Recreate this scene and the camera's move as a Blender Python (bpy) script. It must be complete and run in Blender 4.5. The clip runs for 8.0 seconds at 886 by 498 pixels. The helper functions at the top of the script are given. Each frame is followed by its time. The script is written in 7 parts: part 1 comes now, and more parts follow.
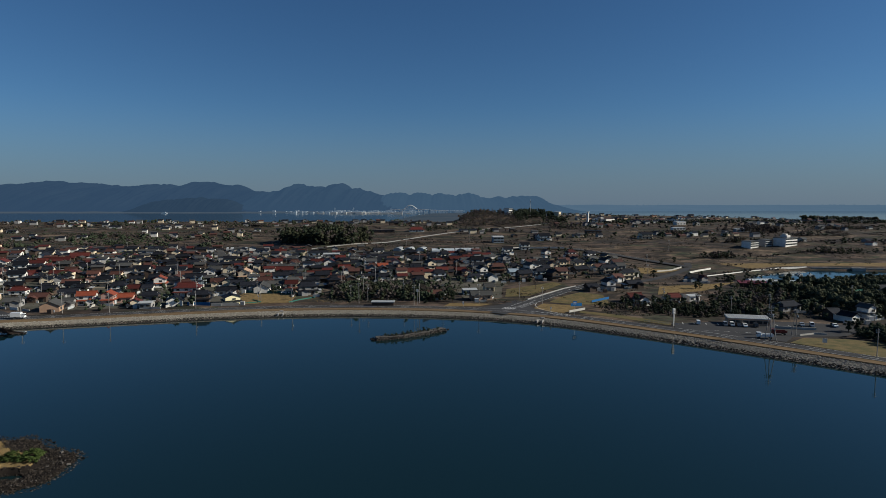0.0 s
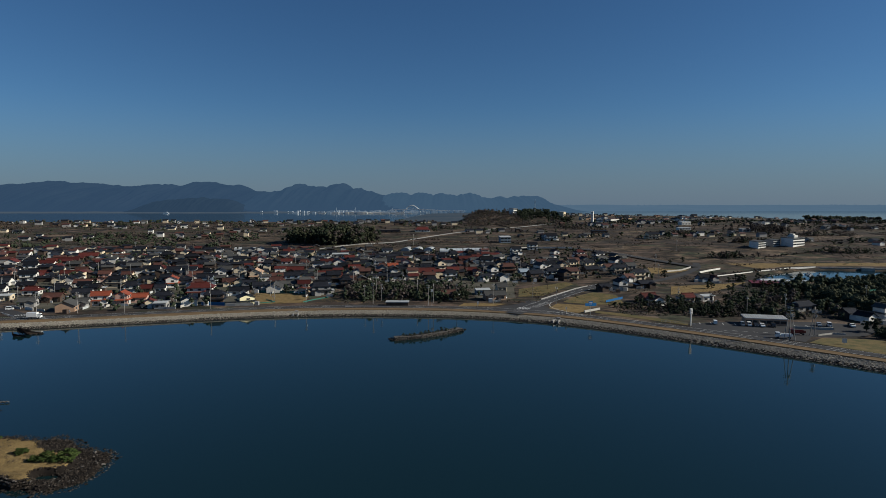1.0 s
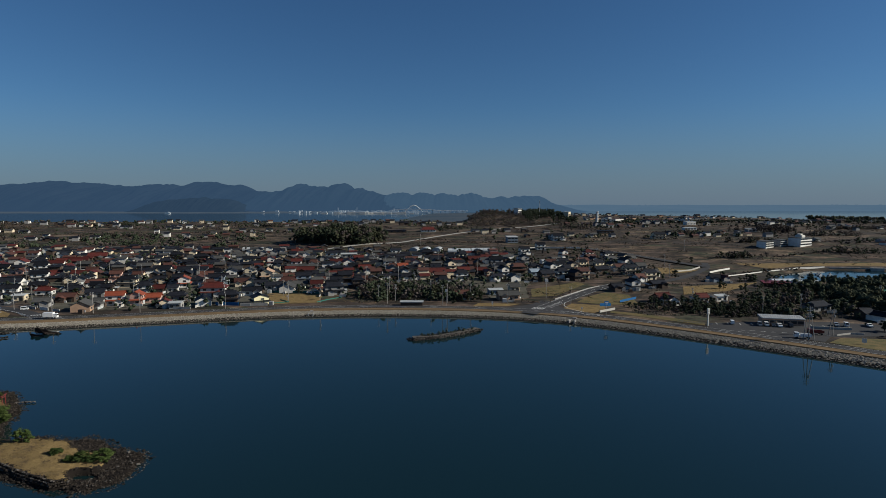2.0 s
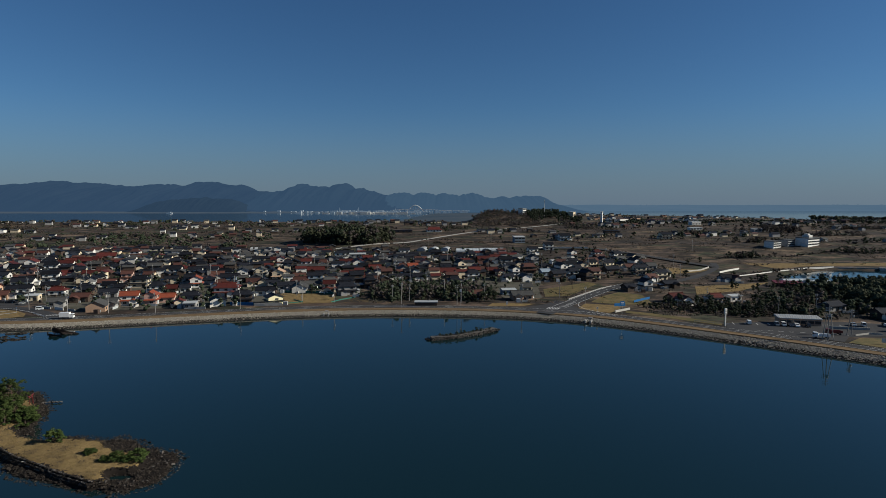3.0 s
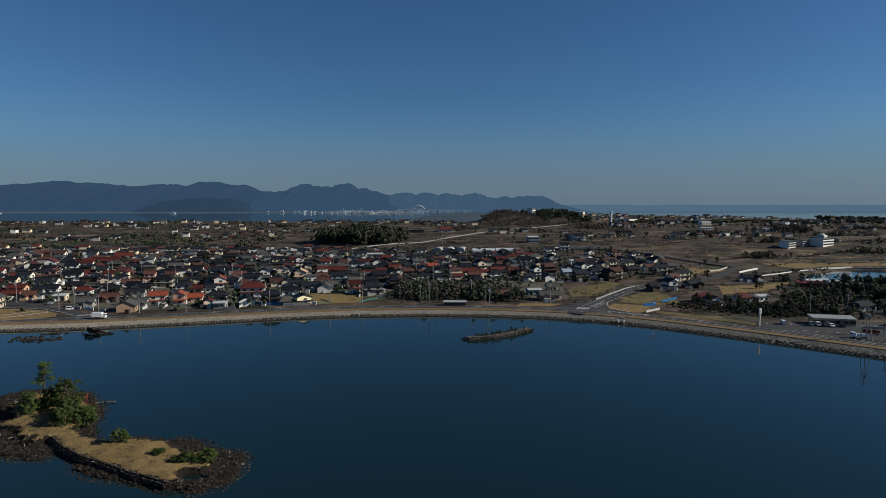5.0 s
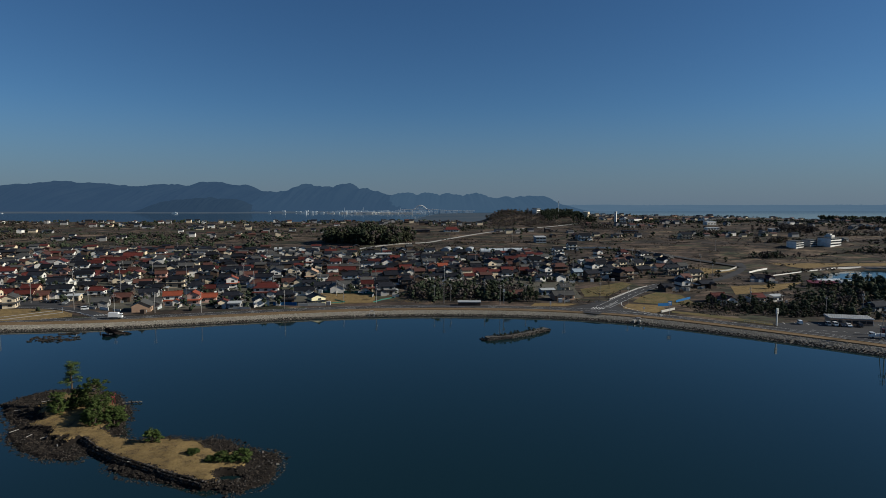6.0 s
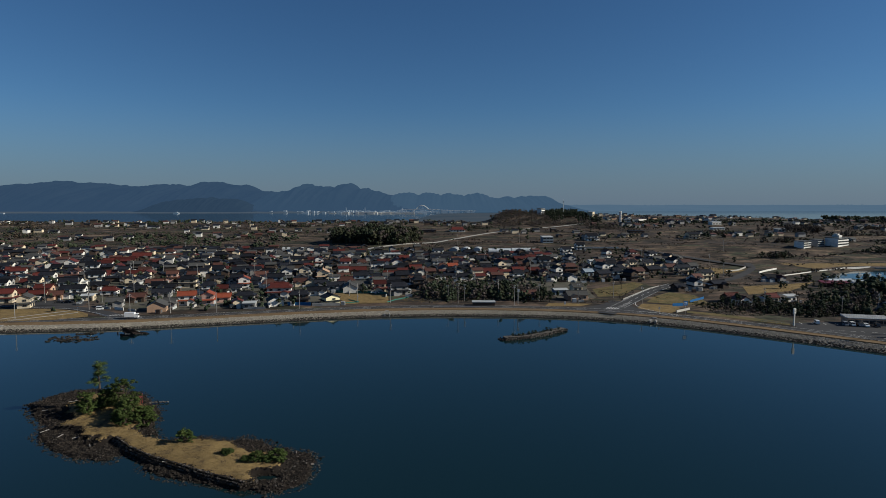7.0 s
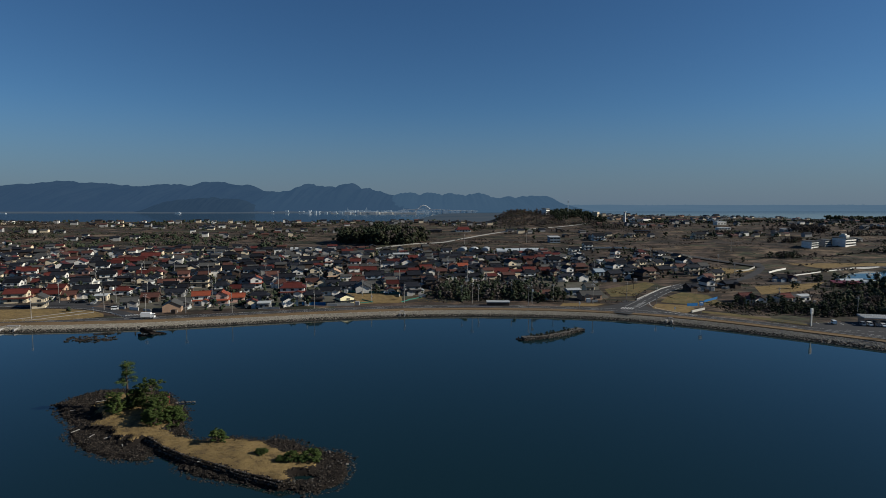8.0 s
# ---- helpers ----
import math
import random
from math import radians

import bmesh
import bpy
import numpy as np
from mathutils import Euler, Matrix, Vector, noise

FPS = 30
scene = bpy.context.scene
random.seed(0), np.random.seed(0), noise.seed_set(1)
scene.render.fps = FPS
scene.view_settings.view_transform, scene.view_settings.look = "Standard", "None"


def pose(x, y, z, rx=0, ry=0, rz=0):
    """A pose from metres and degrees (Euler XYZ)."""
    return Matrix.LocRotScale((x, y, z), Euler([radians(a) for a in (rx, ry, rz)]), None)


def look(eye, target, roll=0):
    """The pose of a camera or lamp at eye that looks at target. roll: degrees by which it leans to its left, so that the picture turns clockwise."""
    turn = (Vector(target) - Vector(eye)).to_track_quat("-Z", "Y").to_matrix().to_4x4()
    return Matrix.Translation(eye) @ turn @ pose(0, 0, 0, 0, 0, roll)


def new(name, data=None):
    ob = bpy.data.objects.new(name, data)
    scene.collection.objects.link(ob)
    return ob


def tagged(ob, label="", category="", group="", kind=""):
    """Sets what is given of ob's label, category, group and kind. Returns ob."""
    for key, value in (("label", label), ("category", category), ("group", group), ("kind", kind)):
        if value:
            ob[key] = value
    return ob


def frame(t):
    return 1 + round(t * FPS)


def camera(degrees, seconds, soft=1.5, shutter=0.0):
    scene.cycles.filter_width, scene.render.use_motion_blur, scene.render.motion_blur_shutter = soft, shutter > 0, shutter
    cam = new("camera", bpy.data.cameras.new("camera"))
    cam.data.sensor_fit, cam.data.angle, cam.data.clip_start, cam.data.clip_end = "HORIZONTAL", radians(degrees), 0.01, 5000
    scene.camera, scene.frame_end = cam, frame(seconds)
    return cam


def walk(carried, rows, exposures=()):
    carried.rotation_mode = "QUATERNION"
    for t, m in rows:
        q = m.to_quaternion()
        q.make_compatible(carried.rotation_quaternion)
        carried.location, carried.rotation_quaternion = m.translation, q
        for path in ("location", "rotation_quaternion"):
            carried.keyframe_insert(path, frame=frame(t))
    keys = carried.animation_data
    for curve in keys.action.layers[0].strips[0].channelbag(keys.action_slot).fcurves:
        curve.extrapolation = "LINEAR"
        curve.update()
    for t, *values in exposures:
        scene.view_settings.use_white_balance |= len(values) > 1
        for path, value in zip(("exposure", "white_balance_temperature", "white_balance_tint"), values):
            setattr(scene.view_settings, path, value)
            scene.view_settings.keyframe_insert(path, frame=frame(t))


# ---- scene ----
# ---- camera and its walk: a level slide to the left, 60 m above the lake ----
cam = camera(73.7, 8.0, soft=0.52)
PATH = [
    (0.0, pose(0.0, 0, 60, 85.30, 0, 0)),
    (2.0, pose(-15.825, 0, 60, 85.30, 0, 0)),
    (4.0, pose(-31.65, 0, 60, 85.30, 0, 0)),
    (6.0, pose(-47.475, 0, 60, 85.30, 0, 0)),
    (8.0, pose(-63.3, 0, 60, 85.30, 0, 0)),
]
walk(cam, PATH, exposures=((0.0, 0.34, 5450, 2), (8.0, 0.34, 5450, 2)))

# ---- sky and sun ----
SUN_ELEVATION, SUN_AZIMUTH = radians(27), radians(93)
world = bpy.data.worlds.new("world")
scene.world = world
world.use_nodes = True
wn = world.node_tree
sky = wn.nodes.new("ShaderNodeTexSky")
sky.sky_type = 'NISHITA'
sky.sun_disc = False
sky.sun_elevation, sky.sun_rotation = SUN_ELEVATION, SUN_AZIMUTH
sky.altitude, sky.air_density, sky.dust_density, sky.ozone_density = 0, 0.95, 0.18, 6.2
wn.nodes["Background"].inputs["Strength"].default_value = 0.041
# winter haze that thickens evenly towards the horizon all round
ray = wn.nodes.new("ShaderNodeTexCoord")
axes = wn.nodes.new("ShaderNodeSeparateXYZ")
depth = wn.nodes.new("ShaderNodeMapRange")
depth.interpolation_type = 'SMOOTHSTEP'
depth.inputs["From Min"].default_value, depth.inputs["From Max"].default_value = -0.02, 0.16
depth.inputs["To Min"].default_value, depth.inputs["To Max"].default_value = 0.8, 0.0
haze = wn.nodes.new("ShaderNodeMix")
haze.data_type = 'RGBA'
haze.inputs["B"].default_value = (2.6, 3.17, 3.95, 1)
wn.links.new(ray.outputs["Generated"], axes.inputs["Vector"])
wn.links.new(axes.outputs["Z"], depth.inputs["Value"])
wn.links.new(depth.outputs["Result"], haze.inputs["Factor"])
wn.links.new(sky.outputs["Color"], haze.inputs["A"])
wn.links.new(haze.outputs["Result"], wn.nodes["Background"].inputs["Color"])
sun = new("sun", bpy.data.lights.new("sun", "SUN"))
sun.data.energy, sun.data.angle, sun.data.color = 5.0, radians(0.5), (1.0, 0.82, 0.62)
to_sun = Vector((math.sin(SUN_AZIMUTH) * math.cos(SUN_ELEVATION), math.cos(SUN_AZIMUTH) * math.cos(SUN_ELEVATION), math.sin(SUN_ELEVATION)))
sun.matrix_world = look(to_sun * 300, (0, 0, 0))


# ---- materials ----
def material(name, color, second=None, rough=0.8, scale=0.5, fine=6.0, bump=0.0, vary=0.25, metal=0.0, spec=0.3, island=False):
    """A surface of two colours mixed by coarse and fine noise, varied from object to object."""
    m = bpy.data.materials.new(name)
    m.use_nodes = True
    nt = m.node_tree
    n, l = nt.nodes, nt.links
    b = n["Principled BSDF"]
    b.inputs["Roughness"].default_value = rough
    b.inputs["Metallic"].default_value = metal
    b.inputs["Specular IOR Level"].default_value = spec
    tc = n.new("ShaderNodeTexCoord")
    info = n.new("ShaderNodeObjectInfo")
    geo = n.new("ShaderNodeNewGeometry")
    shift = n.new("ShaderNodeVectorMath")
    shift.operation = 'ADD'
    l.new(tc.outputs["Object"], shift.inputs[0])
    l.new(info.outputs["Location"], shift.inputs[1])
    big = n.new("ShaderNodeTexNoise")
    big.inputs["Scale"].default_value, big.inputs["Detail"].default_value = scale, 6
    small = n.new("ShaderNodeTexNoise")
    small.inputs["Scale"].default_value, small.inputs["Detail"].default_value = fine, 4
    l.new(shift.outputs[0], big.inputs["Vector"])
    l.new(shift.outputs[0], small.inputs["Vector"])
    add = n.new("ShaderNodeMath")
    add.operation = 'MULTIPLY_ADD'
    l.new(small.outputs["Fac"], add.inputs[0])
    add.inputs[1].default_value = 0.6
    l.new(big.outputs["Fac"], add.inputs[2])
    ramp = n.new("ShaderNodeMapRange")
    l.new(add.outputs[0], ramp.inputs["Value"])
    ramp.inputs["From Min"].default_value, ramp.inputs["From Max"].default_value = 0.55, 1.05
    mix = n.new("ShaderNodeMix")
    mix.data_type = 'RGBA'
    l.new(ramp.outputs["Result"], mix.inputs["Factor"])
    second = second or tuple(c * 0.6 for c in color)
    mix.inputs["A"].default_value, mix.inputs["B"].default_value = (*color, 1), (*second, 1)
    hsv = n.new("ShaderNodeHueSaturation")
    val = n.new("ShaderNodeMapRange")
    l.new(geo.outputs["Random Per Island"] if island else info.outputs["Random"], val.inputs["Value"])
    val.inputs["To Min"].default_value, val.inputs["To Max"].default_value = 1 - vary, 1 + vary
    l.new(val.outputs["Result"], hsv.inputs["Value"])
    l.new(mix.outputs["Result"], hsv.inputs["Color"])
    l.new(hsv.outputs["Color"], b.inputs["Base Color"])
    if bump:
        bp = n.new("ShaderNodeBump")
        bp.inputs["Strength"].default_value, bp.inputs["Distance"].default_value = bump, 0.1
        l.new(small.outputs["Fac"], bp.inputs["Height"])
        l.new(bp.outputs["Normal"], b.inputs["Normal"])
    return m


def glass_material(name):
    m = bpy.data.materials.new(name)
    m.use_nodes = True
    b = m.node_tree.nodes["Principled BSDF"]
    b.inputs["Base Color"].default_value = (0.02, 0.025, 0.03, 1)
    b.inputs["Roughness"].default_value = 0.06
    b.inputs["Specular IOR Level"].default_value = 0.6
    return m


def water_material(name, rough, calm, rippled, swell=0.041):
    """Dark water whose ripples change in broad patches between calm and rippled."""
    m = bpy.data.materials.new(name)
    m.use_nodes = True
    n, l = m.node_tree.nodes, m.node_tree.links
    b = n["Principled BSDF"]
    b.inputs["Base Color"].default_value = (0.0055, 0.0165, 0.019, 1)
    b.inputs["Roughness"].default_value = rough
    b.inputs["IOR"].default_value = 1.37
    tc = n.new("ShaderNodeTexCoord")
    ripple = n.new("ShaderNodeTexNoise")
    ripple.inputs["Scale"].default_value, ripple.inputs["Detail"].default_value = 0.6, 3
    patch = n.new("ShaderNodeTexNoise")
    patch.inputs["Scale"].default_value, patch.inputs["Detail"].default_value = 0.012, 3
    l.new(tc.outputs["Object"], ripple.inputs["Vector"])
    l.new(tc.outputs["Object"], patch.inputs["Vector"])
    strength = n.new("ShaderNodeMapRange")
    l.new(patch.outputs["Fac"], strength.inputs["Value"])
    strength.inputs["From Min"].default_value, strength.inputs["From Max"].default_value = 0.35, 0.7
    strength.inputs["To Min"].default_value, strength.inputs["To Max"].default_value = calm, rippled
    bp = n.new("ShaderNodeBump")
    bp.inputs["Distance"].default_value = swell
    l.new(strength.outputs["Result"], bp.inputs["Strength"])
    l.new(ripple.outputs["Fac"], bp.inputs["Height"])
    l.new(bp.outputs["Normal"], b.inputs["Normal"])
    return m


def field_material():
    """Winter farmland: parcels of bare soil, dry grass and dull green, with tufts and furrows."""
    m = bpy.data.materials.new("farmland")
    m.use_nodes = True
    n, l = m.node_tree.nodes, m.node_tree.links
    b = n["Principled BSDF"]
    b.inputs["Roughness"].default_value, b.inputs["Specular IOR Level"].default_value = 0.95, 0.1
    tc = n.new("ShaderNodeTexCoord")
    warp = n.new("ShaderNodeTexNoise")
    warp.inputs["Scale"].default_value = 0.01
    mapping = n.new("ShaderNodeMapping")
    mapping.inputs["Rotation"].default_value = (0, 0, 0.35)
    mapping.inputs["Scale"].default_value = (0.014, 0.03, 0.014)
    l.new(tc.outputs["Object"], mapping.inputs["Vector"])
    l.new(tc.outputs["Object"], warp.inputs["Vector"])
    vor = n.new("ShaderNodeTexVoronoi")
    vor.distance = 'CHEBYCHEV'
    vor.inputs["Scale"].default_value, vor.inputs["Randomness"].default_value = 1.0, 0.9
    sway = n.new("ShaderNodeMix")
    sway.data_type, sway.blend_type = 'RGBA', 'LINEAR_LIGHT'
    sway.inputs["Factor"].default_value = 0.35
    l.new(mapping.outputs["Vector"], sway.inputs["A"])
    l.new(warp.outputs["Color"], sway.inputs["B"])
    l.new(sway.outputs["Result"], vor.inputs["Vector"])
    sep = n.new("ShaderNodeSeparateColor")
    l.new(vor.outputs["Color"], sep.inputs["Color"])
    drift = n.new("ShaderNodeTexNoise")
    drift.inputs["Scale"].default_value, drift.inputs["Detail"].default_value, drift.inputs["Roughness"].default_value = 1.6, 6, 0.6
    l.new(mapping.outputs["Vector"], drift.inputs["Vector"])
    blend = n.new("ShaderNodeMath")
    blend.operation = 'MULTIPLY_ADD'
    l.new(drift.outputs["Fac"], blend.inputs[0])
    blend.inputs[1].default_value = 0.9
    half = n.new("ShaderNodeMath")
    half.operation = 'MULTIPLY_ADD'
    l.new(sep.outputs["Red"], half.inputs[0])
    half.inputs[1].default_value, half.inputs[2].default_value = 0.62, -0.26
    l.new(half.outputs[0], blend.inputs[2])
    ramp = n.new("ShaderNodeValToRGB")
    stops = [(0.0, (0.030, 0.027, 0.026)), (0.2, (0.056, 0.045, 0.039)), (0.33, (0.108, 0.077, 0.057)), (0.43, (0.034, 0.030, 0.027)), (0.52, (0.142, 0.100, 0.070)), (0.6, (0.040, 0.050, 0.029)), (0.7, (0.076, 0.056, 0.045)), (0.85, (0.166, 0.124, 0.085))]
    ramp.color_ramp.elements.remove(ramp.color_ramp.elements[1])
    for i, (p, c) in enumerate(stops):
        e = ramp.color_ramp.elements[0] if i == 0 else ramp.color_ramp.elements.new(p)
        e.position, e.color = p, (*c, 1)
    l.new(blend.outputs[0], ramp.inputs["Fac"])
    tuft = n.new("ShaderNodeTexNoise")
    tuft.inputs["Scale"].default_value, tuft.inputs["Detail"].default_value, tuft.inputs["Roughness"].default_value = 0.05, 10, 0.78
    l.new(tc.outputs["Object"], tuft.inputs["Vector"])
    rng = n.new("ShaderNodeMapRange")
    l.new(tuft.outputs["Fac"], rng.inputs["Value"])
    rng.inputs["From Min"].default_value, rng.inputs["From Max"].default_value = 0.38, 0.64
    rng.inputs["To Min"].default_value, rng.inputs["To Max"].default_value = 0.3, 1.6
    mul = n.new("ShaderNodeMix")
    mul.data_type, mul.blend_type = 'RGBA', 'MULTIPLY'
    mul.inputs["Factor"].default_value = 1.0
    l.new(ramp.outputs["Color"], mul.inputs["A"])
    l.new(rng.outputs["Result"], mul.inputs["B"])
    weeds = n.new("ShaderNodeTexNoise")
    weeds.inputs["Scale"].default_value, weeds.inputs["Detail"].default_value, weeds.inputs["Roughness"].default_value = 1.5, 8, 0.7
    squash = n.new("ShaderNodeMapping")
    squash.inputs["Scale"].default_value = (0.022, 0.06, 0.03)
    squash.inputs["Rotation"].default_value = (0, 0, 0.3)
    l.new(tc.outputs["Object"], squash.inputs["Vector"])
    l.new(squash.outputs["Vector"], weeds.inputs["Vector"])
    cover = n.new("ShaderNodeMapRange")
    l.new(weeds.outputs["Fac"], cover.inputs["Value"])
    cover.inputs["From Min"].default_value, cover.inputs["From Max"].default_value = 0.45, 0.57
    cover.inputs["To Min"].default_value, cover.inputs["To Max"].default_value = 0.0, 0.85
    scrubby = n.new("ShaderNodeMix")
    scrubby.data_type = 'RGBA'
    scrubby.inputs["B"].default_value = (0.026, 0.024, 0.019, 1)
    l.new(cover.outputs["Result"], scrubby.inputs["Factor"])
    l.new(mul.outputs["Result"], scrubby.inputs["A"])
    l.new(scrubby.outputs["Result"], b.inputs["Base Color"])
    bp = n.new("ShaderNodeBump")
    bp.inputs["Strength"].default_value, bp.inputs["Distance"].default_value = 0.6, 0.6
    l.new(tuft.outputs["Fac"], bp.inputs["Height"])
    l.new(bp.outputs["Normal"], b.inputs["Normal"])
    return m


M = {
    "water": water_material("lake_water", 0.045, 0.012, 0.045),
    "strait": water_material("wind_ruffled_water", 0.06, 0.03, 0.08),
    "field": field_material(),
    "glass": glass_material("window_glass"),
    "asphalt": material("asphalt", (0.036, 0.036, 0.039), (0.056, 0.055, 0.057), 0.95, 0.08, 2.0, vary=0.0, spec=0.12),
    "paint": material("road_paint", (0.7, 0.7, 0.68), (0.5, 0.5, 0.48), 0.7, 0.5, 8, vary=0.1),
    "concrete": material("concrete", (0.42, 0.40, 0.36), (0.27, 0.26, 0.24), 0.9, 0.3, 4, 0.2, 0.1),
    "drygrass": material("dry_grass", (0.240, 0.170, 0.072), (0.110, 0.080, 0.039), 0.95, 0.3, 1.8, 0.5, 0.05, spec=0.1),
    "verge": material("verge_grass", (0.18, 0.122, 0.066), (0.12, 0.084, 0.046), 0.95, 0.2, 2.0, 0.5, 0.05, spec=0.1),
    "greengrass": material("green_grass", (0.068, 0.072, 0.032), (0.165, 0.12, 0.056), 0.95, 0.22, 2.5, 0.5, 0.05, spec=0.1),
    "stone": material("riprap_stone", (0.36, 0.33, 0.275), (0.225, 0.205, 0.17), 0.95, 0.6, 5, 0.4, 0.16, island=True),
    "wetstone": material("wet_dark_stone", (0.016, 0.015, 0.014), (0.035, 0.03, 0.026), 0.9, 0.6, 5, 0.4, 0.4, spec=0.1, island=True),
    "core": material("bank_rubble", (0.25, 0.225, 0.185), (0.15, 0.135, 0.11), 0.95, 0.5, 3, 0.4, 0.0, spec=0.1),
    "bed": material("bank_core", (0.10, 0.09, 0.08), (0.05, 0.045, 0.04), 0.95, 0.4, 3, 0.4, 0.0),
    "blackrock": material("black_shore_rock", (0.010, 0.009, 0.008), (0.036, 0.029, 0.023), 0.85, 0.5, 4, 0.5, 0.7, spec=0.12, island=True),
    "soil": material("shore_soil", (0.018, 0.0145, 0.012), (0.009, 0.0075, 0.0065), 0.95, 0.4, 3, 0.5, 0.0, spec=0.1),
    "black": material("black_glazed_tile", (0.009, 0.010, 0.014), (0.018, 0.019, 0.024), 0.6, 0.6, 7, 0.2, 0.5, spec=0.1),
    "red": material("red_glazed_tile", (0.088, 0.021, 0.016), (0.055, 0.016, 0.0125), 0.55, 0.6, 7, 0.2, 0.35, spec=0.2),
    "orange": material("orange_clay_tile", (0.23, 0.055, 0.025), (0.16, 0.042, 0.022), 0.6, 0.6, 7, 0.2, 0.15),
    "brown": material("brown_tile", (0.085, 0.036, 0.026), (0.055, 0.027, 0.02), 0.6, 0.6, 7, 0.2, 0.3),
    "grey": material("weathered_grey_tile", (0.064, 0.063, 0.060), (0.042, 0.041, 0.040), 0.7, 0.6, 7, 0.2, 0.25),
    "tin": material("pale_sheet_roof", (0.42, 0.43, 0.43), (0.30, 0.31, 0.31), 0.5, 0.4, 5, 0.0, 0.15),
    "green": material("green_sheet_roof", (0.03, 0.16, 0.11), (0.025, 0.11, 0.08), 0.5, 0.4, 5, 0.0, 0.1),
    "white": material("white_plaster", (0.72, 0.70, 0.65), (0.52, 0.50, 0.46), 0.85, 0.4, 3, 0.05, 0.12),
    "cream": material("cream_plaster", (0.64, 0.54, 0.38), (0.50, 0.42, 0.30), 0.85, 0.4, 3, 0.05, 0.12),
    "yellow": material("pale_yellow_siding", (0.85, 0.77, 0.48), (0.76, 0.69, 0.43), 0.8, 0.4, 3, 0.05, 0.02),
    "tan": material("tan_siding", (0.42, 0.28, 0.19), (0.32, 0.21, 0.14), 0.85, 0.4, 3, 0.05, 0.15),
    "pink": material("pinkish_siding", (0.50, 0.33, 0.27), (0.42, 0.27, 0.22), 0.85, 0.4, 3, 0.05, 0.1),
    "wood": material("dark_timber", (0.075, 0.052, 0.038), (0.045, 0.032, 0.025), 0.85, 0.4, 5, 0.1, 0.25),
    "bluegrey": material("blue_grey_siding", (0.22, 0.27, 0.32), (0.17, 0.20, 0.24), 0.8, 0.4, 3, 0.05, 0.1),
    "greywall": material("grey_mortar", (0.30, 0.29, 0.28), (0.22, 0.215, 0.21), 0.9, 0.4, 3, 0.05, 0.15),
    "frame": material("window_frame_metal", (0.25, 0.25, 0.25), (0.18, 0.18, 0.18), 0.5, 1, 5, 0, 0.1, 0.5),
    "pole": material("weathered_pole", (0.30, 0.28, 0.26), (0.20, 0.19, 0.18), 0.8, 0.5, 4, 0.1, 0.15),
    "steel": material("galvanised_steel", (0.45, 0.46, 0.47), (0.35, 0.36, 0.37), 0.45, 0.8, 5, 0, 0.1, 0.7),
    "rubber": material("tyre_rubber", (0.02, 0.02, 0.02), (0.03, 0.03, 0.03), 0.9, 2, 9),
    "bark": material("tree_bark", (0.10, 0.07, 0.05), (0.06, 0.045, 0.035), 0.95, 1.5, 9, 0.4, 0.2),
    "twig": material("winter_twigs", (0.066, 0.053, 0.046), (0.046, 0.038, 0.034), 0.95, 0.6, 6, 0, 0.25),
    "leaf": material("evergreen_leaves", (0.025, 0.033, 0.021), (0.043, 0.051, 0.031), 0.9, 0.35, 3, 0, 0.35, spec=0.05),
    "bamboo": material("bamboo_and_hazed_leaves", (0.044, 0.049, 0.029), (0.068, 0.069, 0.041), 0.9, 0.35, 3, 0, 0.25, spec=0.05),
    "pine": material("pine_needles", (0.030, 0.048, 0.012), (0.060, 0.078, 0.022), 0.85, 0.4, 3, 0, 0.2, spec=0.1),
    "blue": material("blue_tarpaulin", (0.012, 0.11, 0.30), (0.01, 0.08, 0.23), 0.55, 0.8, 5, 0.2, 0.1),
    "teal": material("green_netting", (0.03, 0.15, 0.12), (0.025, 0.10, 0.085), 0.7, 0.8, 5, 0.1, 0.1),
    "plastic": material("greenhouse_film", (0.50, 0.53, 0.55), (0.40, 0.43, 0.45), 0.35, 0.4, 4, 0.1, 0.1),
    "redpaint": material("red_paint", (0.14, 0.024, 0.020), (0.10, 0.02, 0.017), 0.4, 1, 5, 0, 0.05),
    "carwhite": material("white_car_paint", (0.75, 0.75, 0.74), (0.68, 0.68, 0.67), 0.25, 0.5, 5, 0, 0.05, spec=0.5),
    "carsilver": material("silver_car_paint", (0.35, 0.36, 0.37), (0.31, 0.32, 0.33), 0.3, 0.5, 5, 0, 0.1, 0.4, 0.5),
    "cardark": material("dark_car_paint", (0.03, 0.032, 0.04), (0.025, 0.026, 0.03), 0.25, 0.5, 5, 0, 0.2, spec=0.5),
    "weed": material("dry_weeds", (0.100, 0.075, 0.052), (0.062, 0.048, 0.036), 0.95, 0.2, 2, 0, 0.35, spec=0.05, island=True),
    "bridge": material("white_bridge_paint", (0.7, 0.7, 0.7), (0.6, 0.6, 0.6), 0.7, 0.02, 0.2, 0, 0.0),
    "yard": material("village_yards", (0.115, 0.104, 0.088), (0.050, 0.052, 0.034), 0.95, 0.09, 0.8, 0.3, 0.0, spec=0.1),
    "straw": material("dry_grass_blades", (0.275, 0.200, 0.086), (0.175, 0.126, 0.056), 0.9, 0.3, 3, 0, 0.3, spec=0.1, island=True),
    "rust_and_shade": material("rusted_hull_and_opening_shade", (0.03, 0.02, 0.015), (0.014, 0.011, 0.01), 0.9, 0.8, 5, 0.4, 0.2),
}


